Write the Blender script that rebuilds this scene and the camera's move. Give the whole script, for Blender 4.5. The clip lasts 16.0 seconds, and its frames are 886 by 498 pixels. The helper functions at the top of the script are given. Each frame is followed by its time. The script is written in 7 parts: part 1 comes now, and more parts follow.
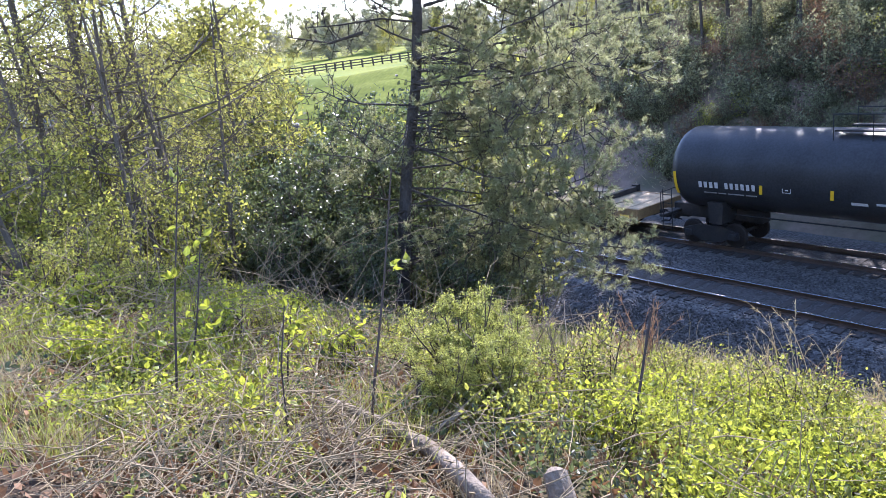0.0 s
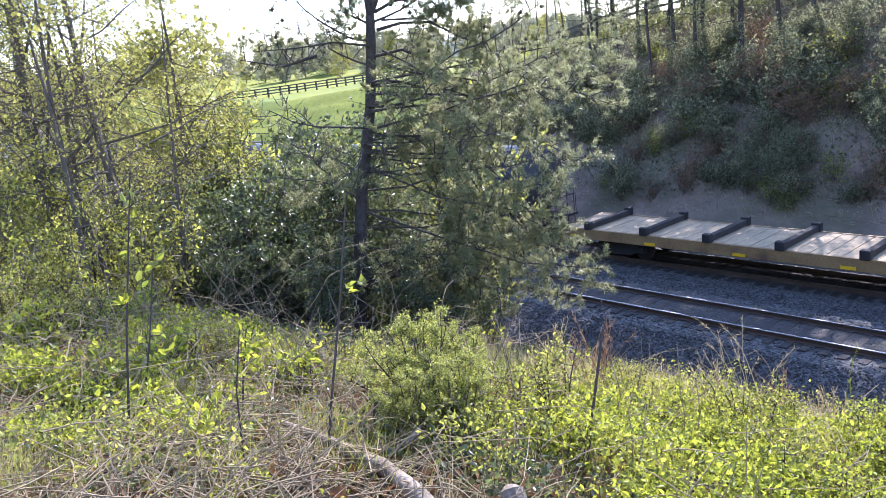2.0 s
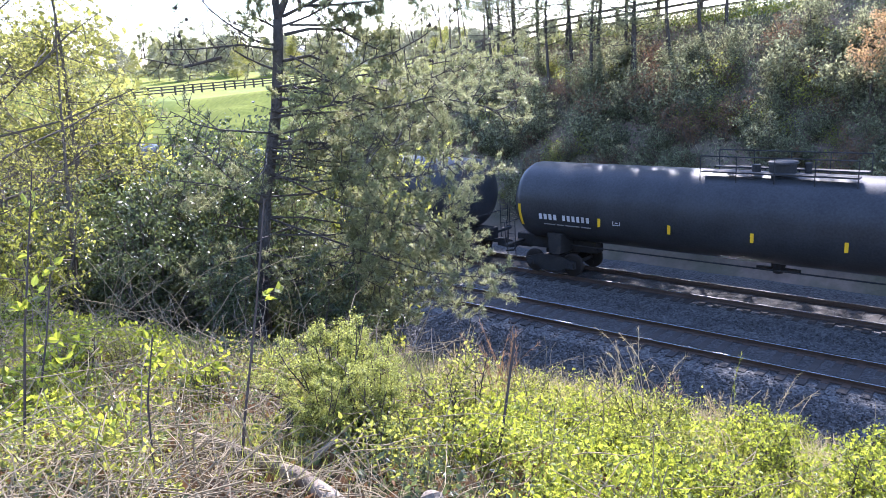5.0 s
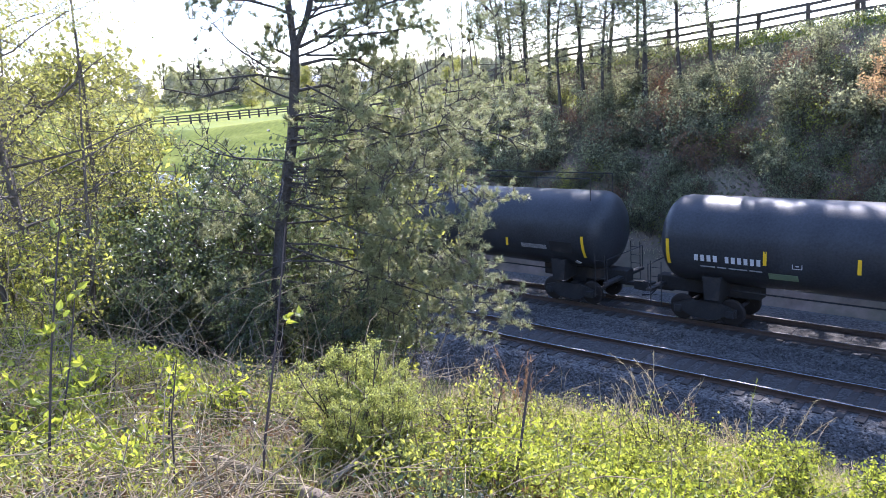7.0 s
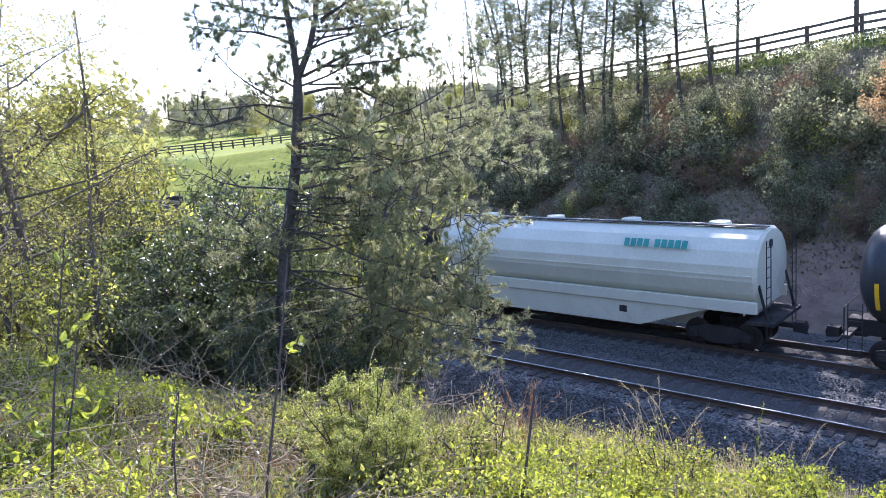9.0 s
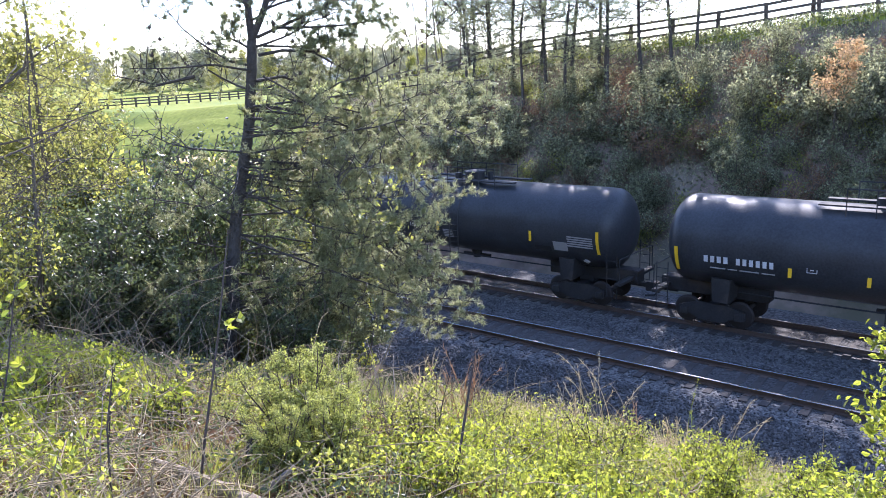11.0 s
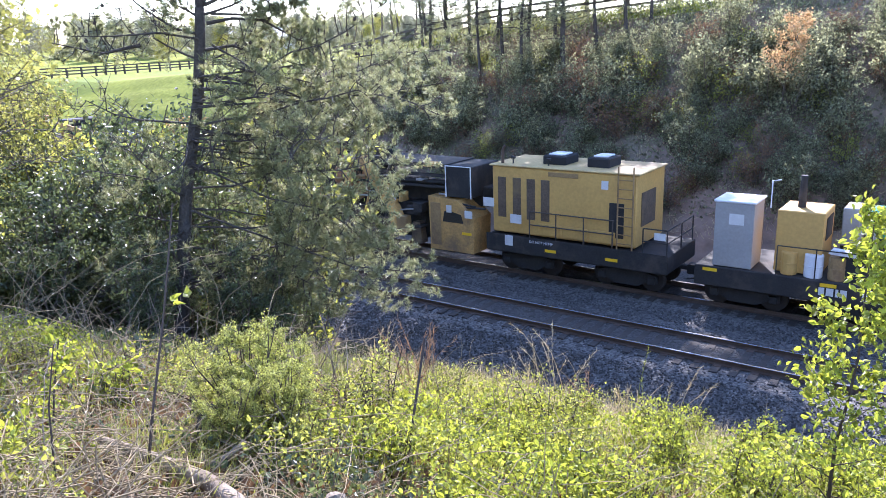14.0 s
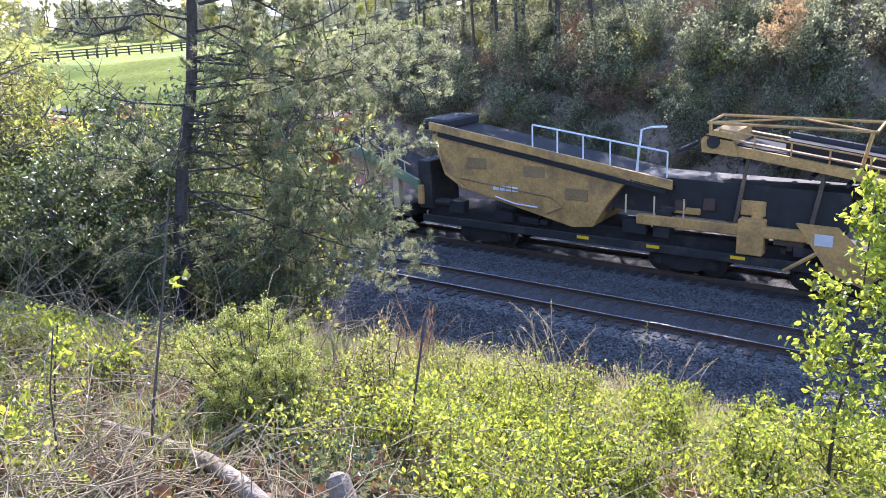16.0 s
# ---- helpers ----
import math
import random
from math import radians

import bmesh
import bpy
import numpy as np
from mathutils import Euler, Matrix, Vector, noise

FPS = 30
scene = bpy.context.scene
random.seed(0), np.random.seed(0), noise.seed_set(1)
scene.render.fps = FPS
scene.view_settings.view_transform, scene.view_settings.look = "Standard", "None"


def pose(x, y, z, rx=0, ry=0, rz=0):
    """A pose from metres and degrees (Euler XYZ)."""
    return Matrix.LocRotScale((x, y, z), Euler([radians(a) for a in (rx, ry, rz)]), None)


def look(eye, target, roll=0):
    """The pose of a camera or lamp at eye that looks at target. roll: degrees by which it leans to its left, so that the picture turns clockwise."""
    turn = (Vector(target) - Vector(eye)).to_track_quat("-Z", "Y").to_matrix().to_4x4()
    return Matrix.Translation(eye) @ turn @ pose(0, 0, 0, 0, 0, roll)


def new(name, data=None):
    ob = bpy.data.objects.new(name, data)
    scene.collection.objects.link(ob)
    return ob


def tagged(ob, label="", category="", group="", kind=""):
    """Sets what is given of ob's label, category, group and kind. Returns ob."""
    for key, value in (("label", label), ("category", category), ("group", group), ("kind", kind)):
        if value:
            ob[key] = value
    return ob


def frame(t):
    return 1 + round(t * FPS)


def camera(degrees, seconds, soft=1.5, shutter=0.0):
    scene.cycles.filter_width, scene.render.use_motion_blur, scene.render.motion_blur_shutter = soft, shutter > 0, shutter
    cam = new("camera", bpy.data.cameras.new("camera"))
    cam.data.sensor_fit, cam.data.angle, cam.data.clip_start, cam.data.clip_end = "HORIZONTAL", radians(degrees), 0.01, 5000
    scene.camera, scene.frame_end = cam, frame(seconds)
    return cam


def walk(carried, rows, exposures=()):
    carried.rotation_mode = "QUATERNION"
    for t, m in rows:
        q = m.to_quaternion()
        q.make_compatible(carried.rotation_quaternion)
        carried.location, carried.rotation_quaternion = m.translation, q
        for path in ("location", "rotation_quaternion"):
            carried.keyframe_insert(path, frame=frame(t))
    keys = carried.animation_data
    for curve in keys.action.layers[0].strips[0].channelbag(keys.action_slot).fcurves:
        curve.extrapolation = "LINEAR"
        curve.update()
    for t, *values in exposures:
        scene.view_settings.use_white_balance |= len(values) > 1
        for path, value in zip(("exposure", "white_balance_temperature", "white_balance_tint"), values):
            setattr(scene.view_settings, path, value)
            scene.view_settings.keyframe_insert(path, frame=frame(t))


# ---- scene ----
# camera: x along the railway, y across it, z = 0 on the rail heads
cam = camera(60.83, 16.0, soft=0.7)
PATH = [
    (0.0, -0.156, 0.105, 8.500, 74.70, 6.53, 51.30),
    (0.5, -0.122, 0.076, 8.511, 75.60, 6.52, 50.61),
    (1.0, -0.117, 0.077, 8.515, 76.32, 6.60, 49.90),
    (1.5, -0.121, 0.091, 8.512, 76.41, 6.66, 49.00),
    (2.0, -0.115, 0.082, 8.510, 75.95, 6.38, 47.90),
    (2.5, -0.084, 0.069, 8.509, 75.05, 5.80, 46.67),
    (3.0, -0.084, 0.071, 8.507, 74.42, 5.01, 45.03),
    (3.5, -0.135, 0.079, 8.502, 74.37, 4.52, 42.95),
    (4.0, -0.164, 0.034, 8.537, 74.74, 4.10, 40.78),
    (6.5, -0.138, -0.075, 8.532, 77.45, 2.97, 40.93),
    (7.0, -0.135, -0.106, 8.541, 78.13, 3.74, 41.53),
    (7.5, -0.134, -0.111, 8.539, 78.93, 4.52, 42.11),
    (8.0, -0.124, -0.127, 8.546, 79.86, 4.94, 42.23),
    (8.5, -0.124, -0.114, 8.542, 80.25, 4.77, 42.07),
    (11.0, -0.018, -0.050, 8.659, 77.08, 2.29, 38.98),
    (11.5, 0.000, -0.017, 8.653, 75.39, 2.21, 38.42),
    (12.0, 0.021, -0.008, 8.653, 74.36, 2.05, 37.51),
    (12.5, 0.036, 0.005, 8.655, 74.15, 1.86, 36.54),
    (13.0, 0.013, 0.014, 8.657, 74.47, 1.79, 35.75),
    (13.5, 0.009, 0.001, 8.648, 74.85, 1.87, 35.60),
    (14.0, 0.005, -0.009, 8.651, 74.86, 1.95, 35.80),
    (14.5, 0.001, 0.000, 8.647, 74.45, 2.11, 36.05),
    (15.0, 0.001, 0.004, 8.645, 73.93, 2.27, 36.09),
    (15.5, -0.008, 0.003, 8.643, 73.53, 2.48, 35.91),
    (16.0, -0.017, -0.005, 8.644, 73.31, 2.62, 35.35),
]
walk(cam, [(t, pose(x, y, z, rx, ry, rz)) for t, x, y, z, rx, ry, rz in PATH],
     exposures=[(t, e + 0.14, 5750, 26) for t, e in ((0.0, 1.55), (2.0, 1.58), (4.0, 1.84), (6.5, 1.68), (8.5, 1.45), (11.0, 1.62), (12.5, 1.78), (16.0, 1.78))])

# ---- light ----
SUN_AZ, SUN_EL = 30.0, 38.0
world = bpy.data.worlds.new("sky")
scene.world = world
world.use_nodes = True
wn = world.node_tree
sky = wn.nodes.new("ShaderNodeTexSky")
sky.sky_type = "NISHITA"
sky.sun_disc = False
sky.sun_elevation = radians(SUN_EL)
sky.sun_rotation = radians(-SUN_AZ)
sky.dust_density = 0.2
sky.ozone_density = 1.0
wn.nodes["Background"].inputs["Strength"].default_value = 0.15
wn.links.new(sky.outputs[0], wn.nodes["Background"].inputs["Color"])
sun_data = bpy.data.lights.new("sun", "SUN")
sun_data.energy, sun_data.angle, sun_data.color = 4.0, radians(0.5), (1.0, 0.95, 0.86)
sun = new("sun", sun_data)
sun.matrix_world = look((-60 * math.sin(radians(SUN_AZ)), 60 * math.cos(radians(SUN_AZ)), 60 * math.tan(radians(SUN_EL))), (0, 0, 0))

# ---- materials ----
def material(name, color, rough=0.8, metal=0.0, spread=0.25, scale=6.0, fine=60.0, bump=0.3, dist=0.01, stain=None, stain_at=0.6, coords="Object", gloss=0.5):
    m = bpy.data.materials.new(name)
    m.use_nodes = True
    nt = m.node_tree
    n, l = nt.nodes, nt.links
    b = n["Principled BSDF"]
    b.inputs["Roughness"].default_value, b.inputs["Metallic"].default_value = rough, metal
    b.inputs["Specular IOR Level"].default_value = gloss
    tc = n.new("ShaderNodeTexCoord")
    big, small = n.new("ShaderNodeTexNoise"), n.new("ShaderNodeTexNoise")
    for t, s in ((big, scale), (small, fine)):
        t.inputs["Scale"].default_value, t.inputs["Detail"].default_value = s, 6
        l.new(tc.outputs[coords], t.inputs["Vector"])
    add = n.new("ShaderNodeMath")
    add.operation = "MULTIPLY_ADD"
    add.inputs[1].default_value = 0.5
    l.new(small.outputs["Fac"], add.inputs[0])
    half = n.new("ShaderNodeMath")
    half.operation = "MULTIPLY"
    half.inputs[1].default_value = 0.5
    l.new(big.outputs["Fac"], half.inputs[0])
    l.new(half.outputs[0], add.inputs[2])
    ramp = n.new("ShaderNodeValToRGB")
    lo = [c * (1 - spread) for c in color]
    hi = [min(1, c * (1 + spread)) for c in color]
    ramp.color_ramp.elements[0].position, ramp.color_ramp.elements[1].position = 0.33, 0.67
    ramp.color_ramp.elements[0].color, ramp.color_ramp.elements[1].color = (*lo, 1), (*hi, 1)
    l.new(add.outputs[0], ramp.inputs["Fac"])
    out = ramp.outputs["Color"]
    if stain:
        sn = n.new("ShaderNodeTexNoise")
        sn.inputs["Scale"].default_value, sn.inputs["Detail"].default_value, sn.inputs["Roughness"].default_value = scale * 0.45, 8, 0.65
        l.new(tc.outputs[coords], sn.inputs["Vector"])
        sr = n.new("ShaderNodeValToRGB")
        sr.color_ramp.elements[0].position, sr.color_ramp.elements[1].position = stain_at - 0.08, stain_at + 0.08
        l.new(sn.outputs["Fac"], sr.inputs["Fac"])
        mx = n.new("ShaderNodeMixRGB")
        mx.inputs["Color2"].default_value = (*stain, 1)
        l.new(sr.outputs["Color"], mx.inputs["Fac"])
        l.new(out, mx.inputs["Color1"])
        out = mx.outputs["Color"]
    l.new(out, b.inputs["Base Color"])
    bp = n.new("ShaderNodeBump")
    bp.inputs["Strength"].default_value, bp.inputs["Distance"].default_value = bump, dist
    l.new(small.outputs["Fac"], bp.inputs["Height"])
    l.new(bp.outputs["Normal"], b.inputs["Normal"])
    return m


def leaf_material(name, color, glow, rough=0.5, spread=0.35, through_light=0.45):
    """Thin leaves: they reflect some light and let some through; each leaf differs a little."""
    m = bpy.data.materials.new(name)
    m.use_nodes = True
    nt = m.node_tree
    n, l = nt.nodes, nt.links
    b = n["Principled BSDF"]
    b.inputs["Roughness"].default_value = rough
    geo = n.new("ShaderNodeNewGeometry")
    tr = n.new("ShaderNodeBsdfTranslucent")
    mix = n.new("ShaderNodeMixShader")
    mix.inputs["Fac"].default_value = through_light
    for col, sock in ((color, b.inputs["Base Color"]), (glow, tr.inputs["Color"])):
        r = n.new("ShaderNodeValToRGB")
        r.color_ramp.elements[0].color = (*[c * (1 - spread) for c in col], 1)
        r.color_ramp.elements[1].color = (*[min(1, c * (1 + spread)) for c in col], 1)
        l.new(geo.outputs["Random Per Island"], r.inputs["Fac"])
        l.new(r.outputs["Color"], sock)
    l.new(b.outputs[0], mix.inputs[1])
    l.new(tr.outputs[0], mix.inputs[2])
    l.new(mix.outputs[0], n["Material Output"].inputs["Surface"])
    return m


M = {}
M["soil"] = material("bank_soil", (0.085, 0.062, 0.042), 0.95, scale=0.8, fine=9, bump=0.9, dist=0.06, stain=(0.07, 0.075, 0.025), stain_at=0.55, spread=0.5, gloss=0.15)
# Paler than the soil's own brown: the bank's haze is put into it.
M["cut"] = material("cut_slope", (0.27, 0.20, 0.155), 0.95, scale=0.3, fine=1.6, bump=0.7, dist=0.2, stain=(0.15, 0.14, 0.09), stain_at=0.52, spread=0.45, gloss=0.15)
M["field"] = material("pasture", (0.23, 0.25, 0.04), 0.9, scale=0.12, fine=2.5, bump=0.6, dist=0.1, stain=(0.16, 0.2, 0.04), stain_at=0.58, spread=0.3, gloss=0.1)
def stony(name, low, high, scale):
    """Crushed stone: each stone of its own grey, with relief."""
    m = material(name, (0.2, 0.2, 0.21), 0.85, scale=1.3, fine=30)
    n, l = m.node_tree.nodes, m.node_tree.links
    tc = n.new("ShaderNodeTexCoord")
    v = n.new("ShaderNodeTexVoronoi")
    v.inputs["Scale"].default_value = scale
    l.new(tc.outputs["Object"], v.inputs["Vector"])
    r = n.new("ShaderNodeValToRGB")
    r.color_ramp.elements[0].color, r.color_ramp.elements[1].color = (*low, 1), (*high, 1)
    sep = n.new("ShaderNodeSeparateColor")
    l.new(v.outputs["Color"], sep.inputs[0])
    l.new(sep.outputs[0], r.inputs["Fac"])
    b = n["Principled BSDF"]
    l.new(r.outputs["Color"], b.inputs["Base Color"])
    bp = n.new("ShaderNodeBump")
    bp.inputs["Strength"].default_value, bp.inputs["Distance"].default_value, bp.invert = 1.0, 0.03, True
    l.new(v.outputs["Distance"], bp.inputs["Height"])
    l.new(bp.outputs["Normal"], b.inputs["Normal"])
    return m


M["ballast"] = stony("ballast_stone", (0.03, 0.029, 0.028), (0.155, 0.15, 0.14), 16)
M["fouled"] = stony("fouled_ballast", (0.025, 0.023, 0.021), (0.095, 0.088, 0.08), 20)
M["muddy"] = material("muddy_yellow_paint", (0.50, 0.29, 0.09), 0.7, scale=1.4, fine=11, bump=0.3, spread=0.35, stain=(0.2, 0.13, 0.07), stain_at=0.6)
M["loose"] = leaf_material("loose_stone_greys", (0.085, 0.083, 0.08), (0.2, 0.2, 0.2), 0.95, 0.5, 0.0)
M["tie"] = material("creosoted_wood", (0.05, 0.042, 0.036), 0.85, scale=2, fine=22, bump=0.6, spread=0.4)
M["rail"] = material("rusty_rail", (0.11, 0.075, 0.055), 0.7, metal=0.4, scale=3, fine=40, bump=0.2)
M["railhead"] = material("polished_steel", (0.62, 0.62, 0.63), 0.24, metal=1.0, scale=2, fine=30, bump=0.05, spread=0.1)
M["bark"] = material("pine_bark", (0.07, 0.06, 0.052), 0.95, scale=5, fine=26, bump=1.0, dist=0.03, spread=0.4)
M["greybark"] = material("grey_bark", (0.12, 0.098, 0.075), 0.9, scale=4, fine=30, bump=0.8, dist=0.01, spread=0.35)
M["deadwood"] = material("weathered_wood", (0.28, 0.225, 0.165), 0.9, scale=7, fine=45, bump=0.9, dist=0.015, stain=(0.13, 0.095, 0.065), stain_at=0.52, spread=0.4)
M["twig"] = material("dead_twig", (0.26, 0.2, 0.115), 0.9, scale=3, fine=20, bump=0.3, spread=0.4)
M["stem"] = material("dark_stem", (0.07, 0.05, 0.04), 0.85, scale=6, fine=40, bump=0.4, spread=0.3)
M["fence"] = material("fence_wood", (0.075, 0.06, 0.05), 0.85, scale=2, fine=18, bump=0.5, spread=0.35)
M["needle"] = leaf_material("pine_needles", (0.15, 0.165, 0.085), (0.52, 0.53, 0.25), 0.4, 0.5, 0.4)
M["cedar"] = leaf_material("cedar_sprays", (0.18, 0.205, 0.055), (0.52, 0.54, 0.12), 0.5, 0.6, 0.42)
# Evergreen green, deepened so the shade in the thicket's hollow is coloured in.
M["dark_leaf"] = leaf_material("shrub_leaves", (0.06, 0.08, 0.04), (0.2, 0.25, 0.085), 0.35, 0.6, 0.3)
M["fresh_leaf"] = leaf_material("young_leaves", (0.18, 0.215, 0.035), (0.46, 0.5, 0.05), 0.5, 0.6, 0.46)
M["weed_leaf"] = leaf_material("weed_leaves", (0.16, 0.18, 0.042), (0.48, 0.49, 0.085), 0.5, 0.6, 0.45)
M["spring_leaf"] = leaf_material("budding_leaves", (0.2, 0.2, 0.055), (0.44, 0.43, 0.1), 0.5, 0.35, 0.5)
M["bud"] = leaf_material("pink_buds", (0.46, 0.31, 0.16), (0.66, 0.44, 0.2), 0.6, 0.3, 0.4)
M["straw"] = leaf_material("dry_grass", (0.45, 0.37, 0.22), (0.55, 0.45, 0.25), 0.7, 0.35, 0.35)
M["rusty_grass"] = leaf_material("red_dry_grass", (0.36, 0.22, 0.12), (0.45, 0.28, 0.15), 0.7, 0.3, 0.35)
M["grass"] = leaf_material("green_grass", (0.22, 0.26, 0.06), (0.52, 0.55, 0.1), 0.55, 0.4, 0.4)
# Dark shrub leaves lightened, with the haze over the bank in their colour.
M["bank_leaf"] = leaf_material("hazed_bank_leaves", (0.13, 0.14, 0.085), (0.42, 0.43, 0.22), 0.85, 0.65, 0.42)
M["brown_leaf"] = leaf_material("fallen_leaves", (0.22, 0.13, 0.07), (0.28, 0.15, 0.07), 0.8, 0.4, 0.25)
# Bare budding grey, with the haze of distance put into the colour.
M["far_leaf"] = leaf_material("hazed_far_leaves", (0.25, 0.25, 0.18), (0.36, 0.36, 0.22), 0.8, 0.4, 0.3)
M["black"] = material("black_tank_paint", (0.042, 0.044, 0.046), 0.4, scale=0.8, fine=14, bump=0.08, spread=0.35, stain=(0.05, 0.045, 0.04), stain_at=0.66, gloss=0.3)
M["white"] = material("white_hopper_paint", (0.62, 0.61, 0.48), 0.45, scale=0.7, fine=12, bump=0.1, spread=0.12, stain=(0.42, 0.36, 0.28), stain_at=0.68)
M["steel"] = material("dirty_black_steel", (0.024, 0.023, 0.022), 0.75, scale=2, fine=20, bump=0.3, spread=0.4, stain=(0.07, 0.055, 0.045))
M["wheel"] = material("wheel_steel", (0.035, 0.029, 0.025), 0.7, metal=0.3, scale=3, fine=25, bump=0.2)
M["yellow"] = material("yellow_machine_paint", (0.58, 0.35, 0.10), 0.5, scale=0.7, fine=9, bump=0.12, spread=0.14, stain=(0.42, 0.27, 0.11), stain_at=0.66)
M["roofsheet"] = material("faded_roof", (0.62, 0.50, 0.28), 0.6, scale=0.8, fine=9, bump=0.3, spread=0.22, stain=(0.38, 0.26, 0.13), stain_at=0.58)
M["roofpaint"] = material("weathered_yellow_roof", (0.46, 0.33, 0.13), 0.65, scale=0.8, fine=9, bump=0.3, spread=0.22, stain=(0.3, 0.2, 0.1), stain_at=0.58)
M["muck"] = material("muddy_brown_steel", (0.12, 0.085, 0.055), 0.8, scale=2.2, fine=16, bump=0.5, spread=0.4, stain=(0.22, 0.15, 0.07), stain_at=0.62)
M["reflector"] = material("yellow_reflector", (0.85, 0.52, 0.02), 0.35, scale=4, fine=50, bump=0.05, spread=0.1)
M["mark"] = material("white_lettering", (0.62, 0.62, 0.6), 0.6, scale=4, fine=50, bump=0.05, spread=0.15)
M["gold"] = material("yellow_lettering", (0.55, 0.36, 0.06), 0.6, scale=4, fine=50, bump=0.05, spread=0.15)
M["red"] = material("dark_red_lettering", (0.30, 0.035, 0.04), 0.55, scale=4, fine=40, bump=0.05, spread=0.15)
M["deck"] = material("worn_plank_deck", (0.52, 0.39, 0.23), 0.8, scale=1.0, fine=14, bump=0.5, dist=0.01, spread=0.28, stain=(0.27, 0.2, 0.14), stain_at=0.55)
M["flatpaint"] = material("faded_tan_paint", (0.3, 0.19, 0.08), 0.65, scale=1.5, fine=14, bump=0.2, spread=0.25, stain=(0.15, 0.085, 0.05), stain_at=0.6)
M["grey"] = material("grey_cabinet_paint", (0.33, 0.32, 0.30), 0.5, scale=1.2, fine=14, bump=0.1, spread=0.12)
M["teal"] = material("teal_enamel", (0.03, 0.27, 0.22), 0.4, scale=2, fine=20, bump=0.1, spread=0.15)
M["green"] = material("faded_green_paint", (0.17, 0.23, 0.13), 0.6, scale=2, fine=20, bump=0.1, spread=0.2)
M["orange"] = material("orange_paint", (0.60, 0.20, 0.06), 0.5, scale=2, fine=20, bump=0.1, spread=0.15)
M["salmon"] = material("faded_red_wheel_paint", (0.33, 0.16, 0.075), 0.6, scale=2, fine=20, bump=0.2, spread=0.25)
M["rubber"] = material("rubber_belt", (0.025, 0.024, 0.024), 0.95, scale=2, fine=20, bump=0.3)
M["plastic"] = material("white_plastic", (0.75, 0.76, 0.77), 0.4, scale=2, fine=20, bump=0.05, spread=0.08)
M["glass"] = material("dark_window_glass", (0.02, 0.025, 0.03), 0.08, scale=2, fine=20, bump=0.0)
M["housewall"] = material("white_siding", (0.7, 0.7, 0.68), 0.7, scale=0.5, fine=6, bump=0.1, spread=0.1)
M["houseroof"] = material("pale_metal_roof", (0.55, 0.57, 0.6), 0.5, scale=0.5, fine=6, bump=0.1, spread=0.1)


